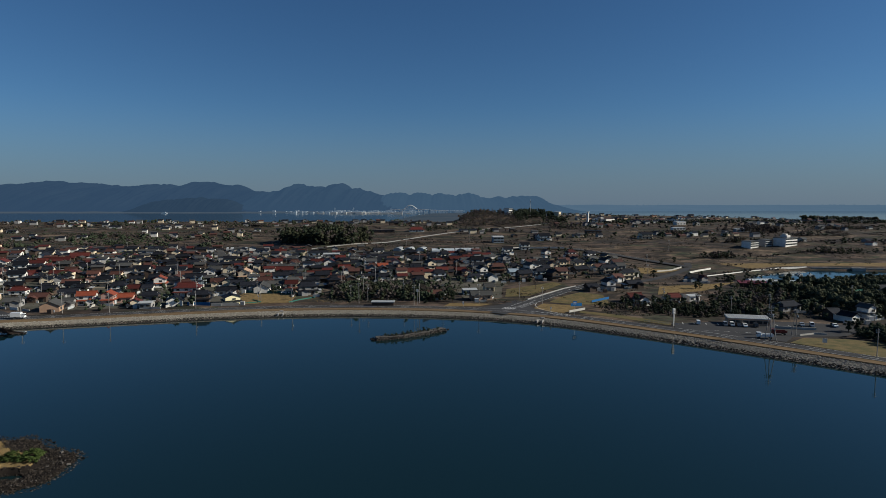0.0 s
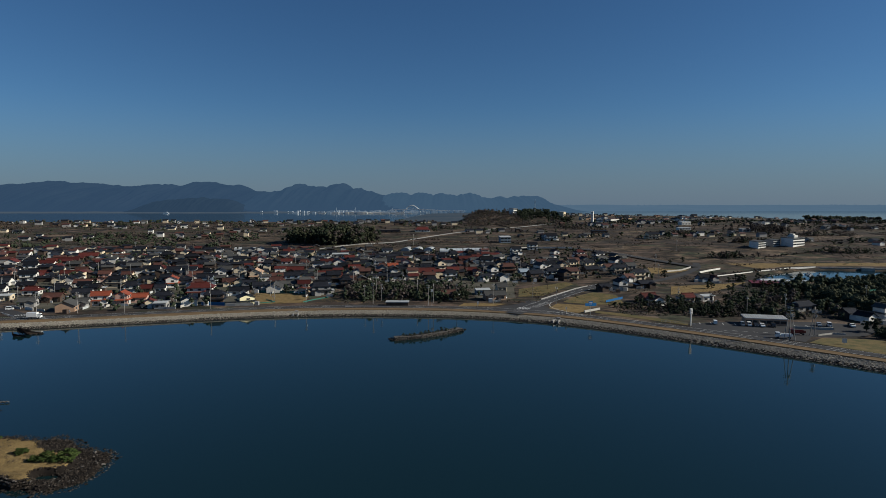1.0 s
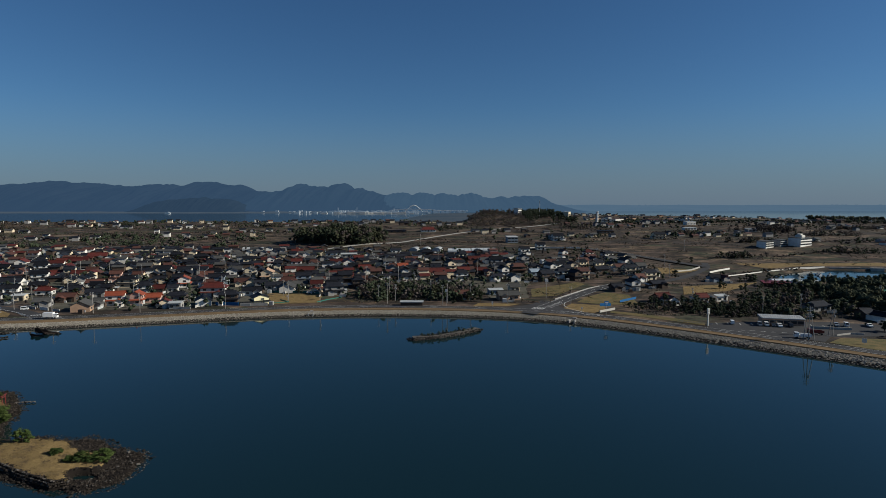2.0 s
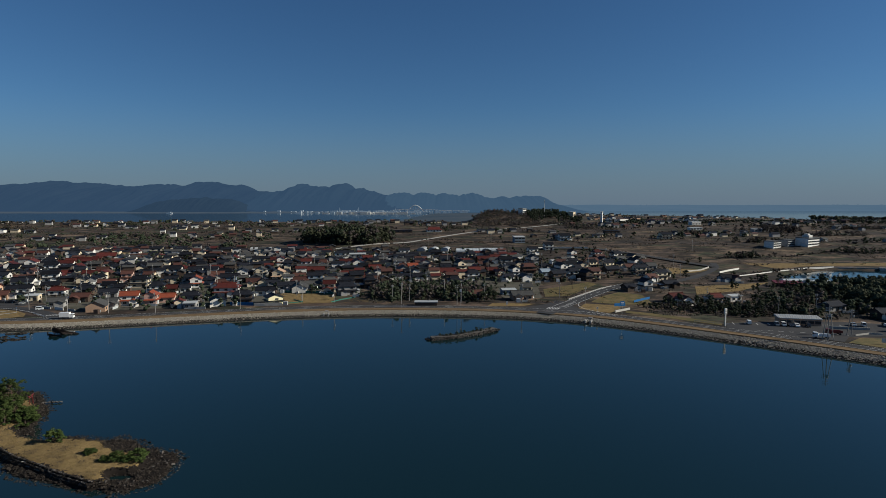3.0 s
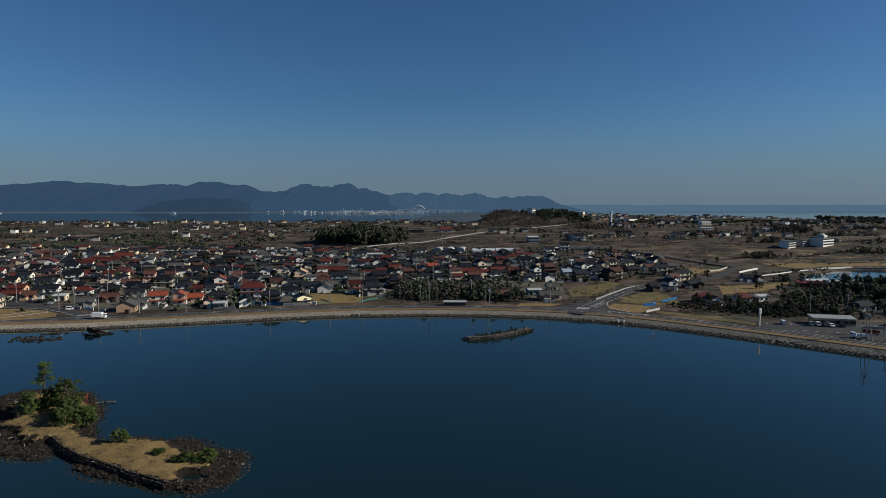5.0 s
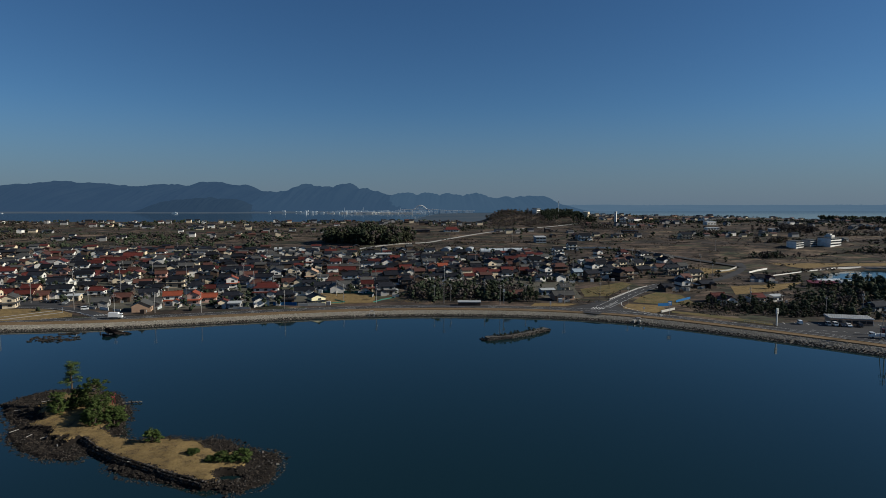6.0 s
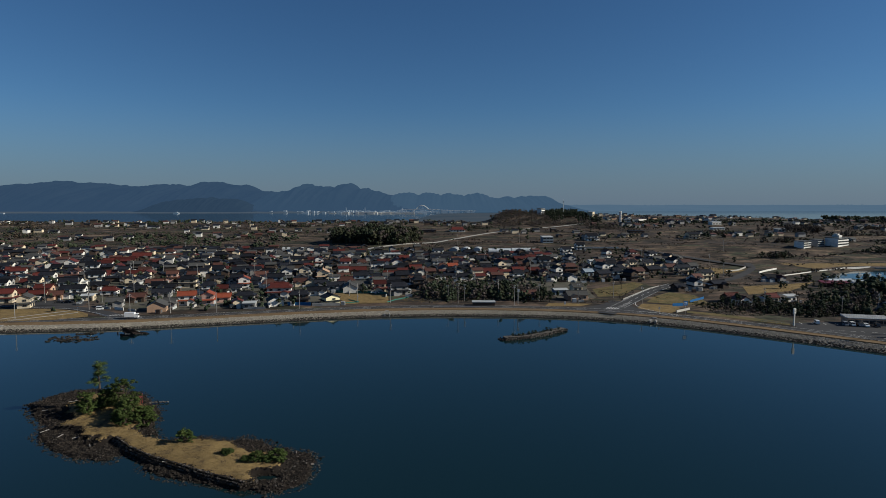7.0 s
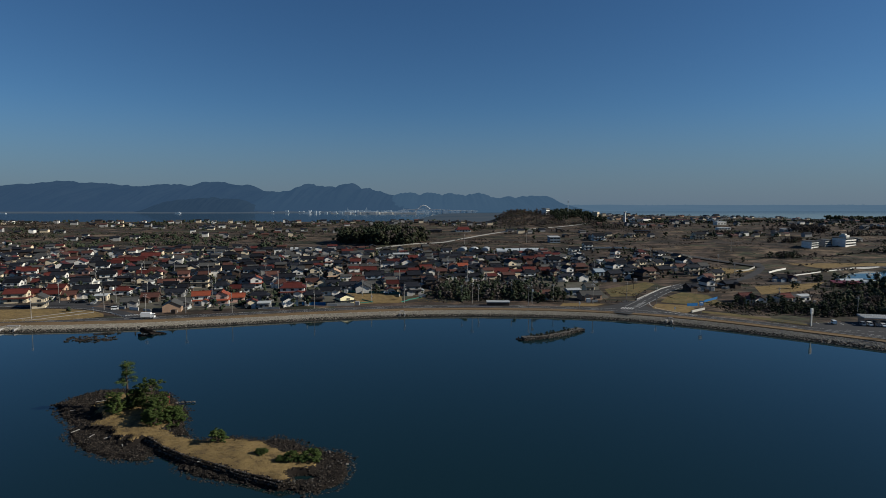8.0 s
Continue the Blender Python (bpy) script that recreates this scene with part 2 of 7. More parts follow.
# ---- mesh helpers ----
class Solid:
    """Collects faces with material slots and turns them into one mesh."""

    def __init__(self):
        self.v, self.f, self.m, self.mats = [], [], [], []

    def slot(self, key):
        if key not in self.mats:
            self.mats.append(key)
        return self.mats.index(key)

    def poly(self, pts, key):
        i = len(self.v)
        self.v += [tuple(p) for p in pts]
        self.f.append(tuple(range(i, i + len(pts))))
        self.m.append(self.slot(key))

    def box(self, x0, x1, y0, y1, z0, z1, key):
        self.prism([(x0, y0), (x1, y0), (x1, y1), (x0, y1)], z0, z1, key)

    def prism(self, ring, z0, z1, key, taper=1.0):
        n, i, s = len(ring), len(self.v), self.slot(key)
        cx, cy = sum(p[0] for p in ring) / n, sum(p[1] for p in ring) / n
        self.v += [(x, y, z0) for x, y in ring] + [(cx + (x - cx) * taper, cy + (y - cy) * taper, z1) for x, y in ring]
        self.f += [(i + k, i + (k + 1) % n, i + n + (k + 1) % n, i + n + k) for k in range(n)]
        self.f += [tuple(i + n - 1 - k for k in range(n)), tuple(i + n + k for k in range(n))]
        self.m += [s] * (n + 2)

    def across(self, outline, x0, x1, key):
        """A solid with the outline given in (y, z), counted so that it closes, running along x."""
        n, i, s = len(outline), len(self.v), self.slot(key)
        self.v += [(x0, y, z) for y, z in outline] + [(x1, y, z) for y, z in outline]
        self.f += [(i + k, i + n + k, i + n + (k + 1) % n, i + (k + 1) % n) for k in range(n)]
        self.f += [tuple(i + k for k in range(n)), tuple(i + 2 * n - 1 - k for k in range(n))]
        self.m += [s] * (n + 2)

    def slab(self, quad, thick, key):
        """A plate with its top at quad, and that thickness below it."""
        i, n, s = len(self.v), len(quad), self.slot(key)
        self.v += [tuple(p) for p in quad] + [(p[0], p[1], p[2] - thick) for p in quad]
        self.f += [tuple(i + k for k in range(n)), tuple(i + 2 * n - 1 - k for k in range(n))]
        self.f += [(i + k, i + n + k, i + n + (k + 1) % n, i + (k + 1) % n) for k in range(n)]
        self.m += [s] * (n + 2)

    def tube(self, a, b, ra, rb, key, sides=6):
        a, b = Vector(a), Vector(b)
        d = (b - a).normalized()
        u = d.orthogonal().normalized()
        w = d.cross(u)
        i, s = len(self.v), self.slot(key)
        for p, r in ((a, ra), (b, rb)):
            for k in range(sides):
                c = 2 * math.pi * k / sides
                self.v.append(tuple(p + (u * math.cos(c) + w * math.sin(c)) * r))
        self.f += [(i + k, i + (k + 1) % sides, i + sides + (k + 1) % sides, i + sides + k) for k in range(sides)]
        self.f += [tuple(i + sides - 1 - k for k in range(sides)), tuple(i + sides + k for k in range(sides))]
        self.m += [s] * (sides + 2)

    def mesh(self, name, smooth=False):
        me = bpy.data.meshes.new(name)
        me.from_pydata(self.v, [], self.f)
        for k in self.mats:
            me.materials.append(M[k])
        me.polygons.foreach_set("material_index", self.m)
        if smooth:
            me.polygons.foreach_set("use_smooth", [True] * len(self.f))
        me.update()
        return me


def part(name, mesh, parent=None, m=None, label=""):
    ob = new(name, mesh)
    if parent:
        ob.parent = parent
    if m is not None:
        ob.matrix_basis = m
    if label:
        ob["label"] = label
    return ob


# ---- the land's shape ----
KNOT_Y = [0, 320, 400, 450, 540, 600, 680, 830, 900, 980, 1050, 1200, 1350, 1450, 3000]
KNOT_Z = [2.35, 2.4, 3.0, 5, 8, 11, 13, 18.5, 21, 23, 22.5, 14, 4, -3, -3]
EAST_Y = [0, 320, 420, 520, 545, 600, 640, 690, 830]
EAST_Z = [2.35, 2.3, 2.2, 1.9, 2.8, 8.5, 12.5, 14.5, 18.5]
SHORE_X = [-1500, -700, -400, -264, -239, -204, -161, -111, -80, -42, -7, 19, 45, 58, 97, 130, 151, 210, 400, 1500]
SHORE_Y = [330, 262, 258, 263, 265, 270, 282, 296, 301, 303, 300, 295, 284, 277, 246, 217, 197, 142, 20, -300]
INLET = [Vector(p) for p in ((236, 440), (249, 472), (271, 487), (299, 503), (321, 508), (345, 502), (380, 496), (540, 510), (540, 430), (330, 424), (262, 426))]
GRID = np.arange(-1500, 1501, 2.0)
SHORE = np.interp(GRID, SHORE_X, SHORE_Y)
for _ in range(3):
    SHORE = np.convolve(np.pad(SHORE, 6, mode="edge"), np.ones(13) / 13, "valid")


def shore(x):
    return float(np.interp(x, GRID, SHORE))


def shore_way(x):
    """The unit vector from the water towards the land."""
    s = (shore(x + 3) - shore(x - 3)) / 6
    return Vector((-s, 1.0)).normalized()


def along_shore(x, off):
    w = shore_way(x)
    return x + w.x * off, shore(x) + w.y * off


def inside(p, ring):
    c = False
    for a, b in zip(ring, ring[1:] + ring[:1]):
        if (a.y > p.y) != (b.y > p.y) and p.x < (b.x - a.x) * (p.y - a.y) / (b.y - a.y) + a.x:
            c = not c
    return c


def edge_gap(p, ring):
    best = 1e9
    for a, b in zip(ring, ring[1:] + ring[:1]):
        d = b - a
        k = min(1, max(0, (p - a).dot(d) / d.length_squared))
        best = min(best, (a + d * k - p).length)
    return best


def land(x, y):
    """The height of the ground."""
    z = sum(np.interp(y + k, KNOT_Y, KNOT_Z) for k in (-20, 0, 20)) / 3
    if x > 120 and y < 830:
        k = min(1, (x - 120) / 70)
        k = k * k * (3 - 2 * k)
        z = z * (1 - k) + k * sum(np.interp(y + j, EAST_Y, EAST_Z) for j in (-10, 0, 10)) / 3
    if y > 980 and x > 0.15 * y:
        k = min(1, (x - 0.15 * y) / 70)
        k = k * k * (3 - 2 * k)
        z = z * (1 - k) + k * float(np.interp(y, (980, 1500, 1640, 1800), (1, 1, 0.5, 0))) * (3 + float(np.interp(x / y, (0.15, 0.3, 0.45, 0.58, 0.64), (22, 20, 16, 9, 1)) if y > 1050 else 20)) - 3 * k * (y > 1700)
    z += 14 * math.exp(-((x - 112) / 84) ** 6 - ((y - 1025) / 78) ** 2)
    z += 7 * math.exp(-((x + 130) / 45) ** 2 - ((y - 660) / 32) ** 2)
    if 225 < x < 560 and 410 < y < 535:
        p = Vector((x, y))
        g = edge_gap(p, INLET) * (1 if inside(p, INLET) else -1)
        k = min(1, max(0, (g + 3) / 4))
        z = z * (1 - k) - 1.5 * k
    return float(z)


def sheet(name, xs, ys, at, key, smooth=True):
    """A grid of points at(i, j) as one mesh."""
    s = Solid()
    s.v = [at(x, y) for x in xs for y in ys]
    n, k = len(ys), s.slot(key)
    s.f = [(i * n + j, (i + 1) * n + j, (i + 1) * n + j + 1, i * n + j + 1) for i in range(len(xs) - 1) for j in range(n - 1)]
    s.m = [k] * len(s.f)
    return s.mesh(name, smooth)


def ribbon(s, pts, width, lift, key, step=4.0, offset=0.0):
    """A band of that width over the land along a line, offset to its left."""
    dense = []
    for a, b in zip(pts, pts[1:]):
        a, b = Vector(a), Vector(b)
        k = max(1, round((b - a).length / step))
        dense += [a.lerp(b, i / k) for i in range(k)]
    dense.append(Vector(pts[-1]))
    i0, k = len(s.v), s.slot(key)
    for i, p in enumerate(dense):
        d = (dense[min(i + 1, len(dense) - 1)] - dense[max(i - 1, 0)]).normalized()
        w = Vector((-d.y, d.x))
        for side in (offset + width / 2, offset - width / 2):
            q = p + w * side
            s.v.append((q.x, q.y, land(q.x, q.y) + lift))
    for i in range(len(dense) - 1):
        a = i0 + 2 * i
        s.f.append((a, a + 1, a + 3, a + 2))
        s.m.append(k)


def bend(pts, rounds=2):
    """Rounds the corners of a line."""
    pts = [Vector(p) for p in pts]
    for _ in range(rounds):
        out = [pts[0]]
        for a, b in zip(pts, pts[1:]):
            out += [a.lerp(b, 0.25), a.lerp(b, 0.75)]
        pts = out + [pts[-1]]
    return pts


def patch(name, ring, lift, key, label, category="field"):
    """A piece of ground laid over the land within a ring."""
    bm = bmesh.new()
    bm.faces.new([bm.verts.new((x, y, 0)) for x, y in ring])
    xs, ys = [p[0] for p in ring], [p[1] for p in ring]
    for axis, values in ((0, xs), (1, ys)):
        c = math.floor(min(values) / 8) * 8 + 8
        while c < max(values):
            co, no = [0, 0, 0], [0, 0, 0]
            co[axis], no[axis] = c, 1
            bmesh.ops.bisect_plane(bm, geom=bm.verts[:] + bm.edges[:] + bm.faces[:], plane_co=co, plane_no=no)
            c += 8
    for v in bm.verts:
        v.co.z = land(v.co.x, v.co.y) + lift
    bmesh.ops.recalc_face_normals(bm, faces=bm.faces[:])
    me = bpy.data.meshes.new(name)
    bm.to_mesh(me)
    bm.free()
    me.materials.append(M[key])
    return tagged(new(name, me), label, category, kind="structure")


# ---- water, land, far shores ----
lake = sheet("water", np.linspace(-4900, 4900, 50), np.linspace(-3000, 400, 18), lambda x, y: (x, y, 0.0), "water")
tagged(new("water", lake), "calm dark blue lake water", "water", kind="structure")

strait = sheet("water_strait", np.linspace(-4900, 4900, 50), np.linspace(400, 4900, 24), lambda x, y: (x, y, 0.0), "strait")
tagged(new("water_strait", strait), "wind-ruffled grey-blue water of the strait and inlet", "water", kind="structure")

xs = np.r_[np.arange(-1500, -420, 30), np.arange(-420, 220, 8), np.arange(220, 560, 4), np.arange(560, 1501, 30)]
rows = np.r_[8, 10, np.arange(12, 510, 4), np.arange(510, 780, 12), np.arange(780, 1400, 25), np.arange(1400, 2300, 40)]


def ground_at(x, v):
    w = shore_way(x) * 8
    k = max(0.0, 1 - (v - 8) / 120)
    px, py = x + w.x * k, shore(x) + (w.y * k + (v - 8 * k))
    return (px, py, land(px, py))


tagged(new("ground", sheet("ground", xs, rows, ground_at, "field")), "brown winter farmland with dry grass and bare soil", "ground", kind="structure")


def hills(name, x0, x1, y0, y1, crest, key, label, nx=1000, ny=40, rough=0.10):
    """A range rising from a straight shore to its crest and falling behind it."""
    def at(x, y):
        k = (y - y0) / (y1 - y0)
        n = noise.fractal(Vector((x / 170, y / 170, 3.0)), 0.7, 2.1, 6)
        s = math.sin(math.pi * k) if 0 < k < 1 else 0
        fine = noise.fractal(Vector((x / 75, y / 75, 9.0)), 0.9, 2.2, 4)
        z = crest(x) * s ** 0.9 * (0.97 + 0.05 * fine + rough * n * (1 - s) * 3) - (2 if s == 0 else 0)
        return (x, y, z - 1)
    me = sheet(name, np.linspace(x0, x1, nx), np.linspace(y0, y1, ny), at, key)
    return tagged(new(name, me), label, "hills", kind="structure")


# far materials glow blue to imitate the haze over the distance
def haze_glow_material(name, color, second, haze_glow, strength):
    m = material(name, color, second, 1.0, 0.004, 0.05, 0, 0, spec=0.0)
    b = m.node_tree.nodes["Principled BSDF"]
    b.inputs["Emission Color"].default_value = (*haze_glow, 1)
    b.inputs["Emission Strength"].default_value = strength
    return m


# haze put in as emission, graded from range to range
M["mountain"] = haze_glow_material("hazed_forest", (0.003, 0.005, 0.006), (0.006, 0.008, 0.009), (0.085, 0.14, 0.23), 0.335)
M["range"] = haze_glow_material("hazed_peaks", (0.003, 0.005, 0.006), (0.006, 0.008, 0.009), (0.088, 0.144, 0.228), 0.365)
M["cape"] = haze_glow_material("hazed_cape", (0.003, 0.005, 0.006), (0.006, 0.008, 0.009), (0.094, 0.148, 0.218), 0.46)
M["strand"] = haze_glow_material("hazed_sand", (0.045, 0.040, 0.034), (0.025, 0.024, 0.022), (0.105, 0.150, 0.205), 0.32)
M["headland"] = haze_glow_material("hazed_headland", (0.003, 0.005, 0.006), (0.006, 0.008, 0.009), (0.074, 0.120, 0.192), 0.31)
M["farland"] = haze_glow_material("hazed_lowland", (0.010, 0.013, 0.015), (0.022, 0.025, 0.027), (0.118, 0.172, 0.232), 0.55)


RIDGE_X = [-5011, -4700, -2854, -2674, -2476, -2315, -2171, -1991, -1811, -1632, -1434, -1308, -1200, -1092, -960, -800, -600]
RIDGE_Z = [164, 150, 139, 157, 179, 179, 157, 150, 161, 146, 175, 157, 121, 106, 70, 20, -1]
MIDDLE_X = [-1700, -1300, -1092, -967, -841, -643, -517, -373, -250, -120, 60]
MIDDLE_Z = [20, 70, 110, 146, 153, 157, 135, 97, 78, 36, -1]
CAPE_X = [-900, -600, -373, -194, 130, 238, 489, 600, 690, 770]
CAPE_Z = [30, 80, 98, 110, 103, 82, 89, 78, 38, -1]


def crest(xs_, zs_):
    """A ridge line with small wooded humps."""
    def at(x):
        z = float(np.interp(x, xs_, zs_))
        return z + min(1, max(0, z / 70)) * (20 * noise.noise(Vector((x / 120, 0, 4))) + 16 * noise.noise(Vector((x / 47, 0, 8))) + 8 * noise.noise(Vector((x / 19, 0, 2))))
    return at


# each range carries its own haze glow
hills("backdrop_mountains", -4700, -560, 2960, 4560, crest(RIDGE_X, RIDGE_Z), "mountain", "forested mountain range beyond the water with a blue haze glow", 800)
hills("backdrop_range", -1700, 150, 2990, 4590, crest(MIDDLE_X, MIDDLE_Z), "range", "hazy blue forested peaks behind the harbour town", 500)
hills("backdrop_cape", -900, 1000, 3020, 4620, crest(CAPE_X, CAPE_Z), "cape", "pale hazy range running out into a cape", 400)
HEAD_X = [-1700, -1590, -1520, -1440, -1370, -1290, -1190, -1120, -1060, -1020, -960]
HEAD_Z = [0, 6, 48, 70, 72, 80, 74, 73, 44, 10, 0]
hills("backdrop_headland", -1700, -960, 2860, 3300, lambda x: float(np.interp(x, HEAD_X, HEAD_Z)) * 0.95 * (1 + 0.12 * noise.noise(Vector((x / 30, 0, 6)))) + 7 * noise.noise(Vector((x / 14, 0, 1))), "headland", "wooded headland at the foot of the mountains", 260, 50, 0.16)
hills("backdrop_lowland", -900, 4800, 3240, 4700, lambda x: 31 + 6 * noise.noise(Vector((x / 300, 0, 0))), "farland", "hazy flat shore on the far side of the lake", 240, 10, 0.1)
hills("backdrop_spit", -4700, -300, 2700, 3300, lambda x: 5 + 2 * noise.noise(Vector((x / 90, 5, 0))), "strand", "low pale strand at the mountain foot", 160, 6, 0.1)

PLAIN_X = [-260, -150, -60, 190, 420, 640]
PLAIN_Z = [-2, 1.5, 4, 4, 3, -2]
# the plain's haze is likewise an emission in its colour
M["plain"] = haze_glow_material("hazy_plain", (0.016, 0.016, 0.014), (0.042, 0.036, 0.028), (0.085, 0.122, 0.165), 0.30)


def plain_at(x, y):
    return (x, y, float(np.interp(x - (y - 1300) * 0.09 + 30 * noise.noise(Vector((y / 80, 0, 1))), PLAIN_X, PLAIN_Z)) + 0.8 * noise.noise(Vector((x / 40, y / 40, 2))))


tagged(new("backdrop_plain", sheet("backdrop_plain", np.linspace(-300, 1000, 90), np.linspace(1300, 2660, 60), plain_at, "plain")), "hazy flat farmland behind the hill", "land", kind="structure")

# ---- the shore bank ----
bank = Solid()
cols = np.arange(-420, 330, 3.0)
prof = [(-1.5, -0.8), (0, -0.15), (1.2, 0.2), (7.3, 2.0), (7.5, 2.4), (11.8, 2.5)]
for x in cols:
    for off, z in prof:
        px_, py_ = along_shore(x, off)
        bank.v.append((px_, py_, z))
n = len(prof)
for i in range(len(cols) - 1):
    for j in range(n - 1):
        a = i * n + j
        bank.f.append((a, a + n, a + n + 1, a + 1))
        bank.m.append(bank.slot("bed" if j < 2 else "core" if j < 3 else "verge"))
bank_ob = tagged(new("shore_bank", bank.mesh("shore_bank")), "stone-faced lake bank with a dry grass crest", "embankment", kind="structure")

STONE = [(-1, -0.6, -0.5), (0.9, -0.8, -0.5), (1, 0.7, -0.5), (-0.8, 0.9, -0.5), (-0.7, -0.5, 0.5), (0.6, -0.6, 0.6), (0.7, 0.5, 0.45), (-0.5, 0.6, 0.55)]
STONE_FACES = [(3, 2, 1, 0), (4, 5, 6, 7), (0, 1, 5, 4), (1, 2, 6, 5), (2, 3, 7, 6), (3, 0, 4, 7)]


def stone(s, p, size, key, flat=0.8):
    e = Euler((random.uniform(-0.5, 0.5), random.uniform(-0.5, 0.5), random.uniform(0, 6.3))).to_matrix()
    i, k = len(s.v), s.slot(key)
    for c in STONE:
        q = Vector((c[0] * random.uniform(0.7, 1.2), c[1] * random.uniform(0.7, 1.2), c[2] * random.uniform(0.7, 1.2) * flat))
        s.v.append(tuple(Vector(p) + e @ q * size))
    s.f += [tuple(i + j for j in f) for f in STONE_FACES]
    s.m += [k] * 6


random.seed(11)
dry, wet = Solid(), Solid()
for x in np.arange(-400, 320, 0.46):
    for k in range(12):
        off = -0.4 + k * 0.66 + random.uniform(-0.35, 0.35)
        a = x + random.uniform(-0.5, 0.5)
        qx, qy = along_shore(a, off)
        z = -0.12 + off * 0.295
        if off < 3.2 + random.uniform(-0.6, 0.5):
            stone(wet, (qx, qy, z), random.uniform(0.24, 0.42), "wetstone")
        else:
            stone(dry, (qx, qy, z + 0.08), random.uniform(0.2, 0.38), "stone", 0.45)
tagged(part("dry_boulders", dry.mesh("dry_boulders"), bank_ob, label="pale grey riprap boulders"), kind="stuff")
tagged(part("wet_boulders", wet.mesh("wet_boulders"), bank_ob, label="dark wet boulders at the waterline"), kind="stuff")

# ---- roads ----
road = Solid()
shore_line = [along_shore(x, 16) for x in np.arange(-420, 330, 4)]
ribbon(road, shore_line, 6.6, 0.10, "asphalt")
tagged(new("road", road.mesh("road")), "two-lane asphalt road along the lake", "road", kind="structure")


KEEP_CLEAR = []


def line_thing(name, pts, width, key, label, lift=0.12, category="road"):
    s = Solid()
    ribbon(s, bend(pts), width, lift, key)
    KEEP_CLEAR.extend((q.x, q.y, width / 2 + 1.5) for q in bend(pts, 3))
    return tagged(new(name, s.mesh(name)), label, category, kind="structure")


line_thing("road_junction", [(28, 298), (42, 320), (55, 339), (69, 360), (84, 380), (101, 397)], 9, "asphalt", "asphalt side road climbing from the lakeside junction", 0.16)
patch("road_mouth", [(8, 309), (22, 316), (34, 325), (41, 337), (52, 333), (47, 321), (49, 312), (58, 299), (64, 290), (40, 298)], 0.14, "asphalt", "widened asphalt mouth of the junction", "road")
line_thing("road_east", [(101, 397), (121, 401), (148, 417), (187, 469), (214, 510), (224, 540)], 6, "asphalt", "narrow asphalt road through the fields")
line_thing("road_ridge", [(213, 510), (203, 533), (191, 552), (166, 574), (143, 586), (126, 598), (86, 600), (61, 590)], 8.5, "asphalt", "asphalt road on a low bank across the fields", 0.9)
line_thing("road_west", [(-330, 322), (-297, 320), (-275, 316), (-256, 315), (-237, 305), (-224, 296), (-213, 286)], 7, "asphalt", "asphalt street curving down to the lake road", 0.16)
line_thing("road_pale", [(-160, 560), (-149, 575), (-130, 603), (-105, 625), (-66, 650), (-50, 690)], 5, "concrete", "pale concrete road past the wood")
line_thing("road_hill", [(-50, 690), (-10, 760), (40, 830), (110, 880), (170, 930)], 5, "concrete", "pale road up the hill")
patch("grass_west", [(-345, 305), (-340, 281), (-300, 277), (-270, 277), (-243, 282), (-232, 290), (-236, 297), (-246, 305), (-259, 309), (-272, 310)], 0.13, "drygrass", "patch of dry orange grass between two roads", "grass")
for path_ends in ([(-262, 280.5), (-243, 300)], [(-272, 281), (-250, 305)]):
    line_thing("footpath", path_ends, 1.4, "concrete", "pale concrete footpath across the dry grass", 0.2, "path")
patch("car_park_west", [(-290, 322), (-252, 319), (-258, 336), (-292, 339)], 0.12, "asphalt", "small asphalt parking yard", "car park")
patch("grass_lot", [(-123, 362), (-89, 358), (-86, 329), (-110, 325), (-122, 327)], 0.13, "drygrass", "vacant lot of dry yellow grass", "grass")
patch("grass_corner", [(47, 310), (56, 327), (72, 320), (70, 306), (62, 300), (50, 303)], 0.13, "drygrass", "dry orange grass at the road corner", "grass")
patch("grass_slope", [(60, 331), (70, 349), (86, 366), (97, 355), (93, 324), (75, 323)], 0.12, "greengrass", "mown olive grass slope", "grass")
patch("grass_strip", [(72, 305), (85, 297), (97, 286), (108, 275), (105, 269), (90, 283), (70, 300)], 0.13, "greengrass", "strip of short green grass beside the road", "grass")
patch("car_park", [(109, 274), (138, 278), (165, 277), (191, 270), (186, 258), (171, 247), (148, 246), (140, 237), (104, 262)], 0.12, "asphalt", "asphalt car park in front of the shop", "car park")
patch("grass_field", [(141, 236), (151, 244), (168, 242), (188, 230), (200, 190), (177, 198), (160, 215)], 0.13, "greengrass", "rough olive grass beside the lake road", "grass")
patch("shore_flat", [(250, 536), (420, 540), (400, 516), (330, 522), (290, 516), (262, 500)], 0.12, "drygrass", "straw-coloured flat beyond the harbour wall", "field")
patch("field_corner", [(4, 328), (28, 326), (20, 319), (0, 318)], 0.12, "drygrass", "dry grass verge behind the road", "grass")
patch("field_strip", [(144, 390), (207, 415), (166, 373), (131, 357)], 0.12, "drygrass", "straw-coloured field", "field")
patch("field_wedge", [(165, 500), (199, 492), (178, 470), (152, 450)], 0.12, "drygrass", "straw-coloured field beside the road", "field")
patch("field_garden", [(41, 378), (77, 407), (81, 399), (52, 352), (37, 349)], 0.10, "greengrass", "vegetable plots with short green crops", "field")

patch("village_ground", [(-470, 345), (-300, 345), (-262, 342), (-240, 320), (-205, 305), (-140, 322), (-126, 330), (-126, 368), (-85, 366), (-70, 392), (5, 398), (12, 345), (35, 345), (38, 380), (50, 430), (60, 565), (-80, 572), (-250, 560), (-500, 560)], 0.05, "yard", "dark yards and gardens between the houses", "ground")


# ---- houses ----
MESHES = {}


def cached(key, make):
    if key not in MESHES:
        MESHES[key] = make()
    return MESHES[key]


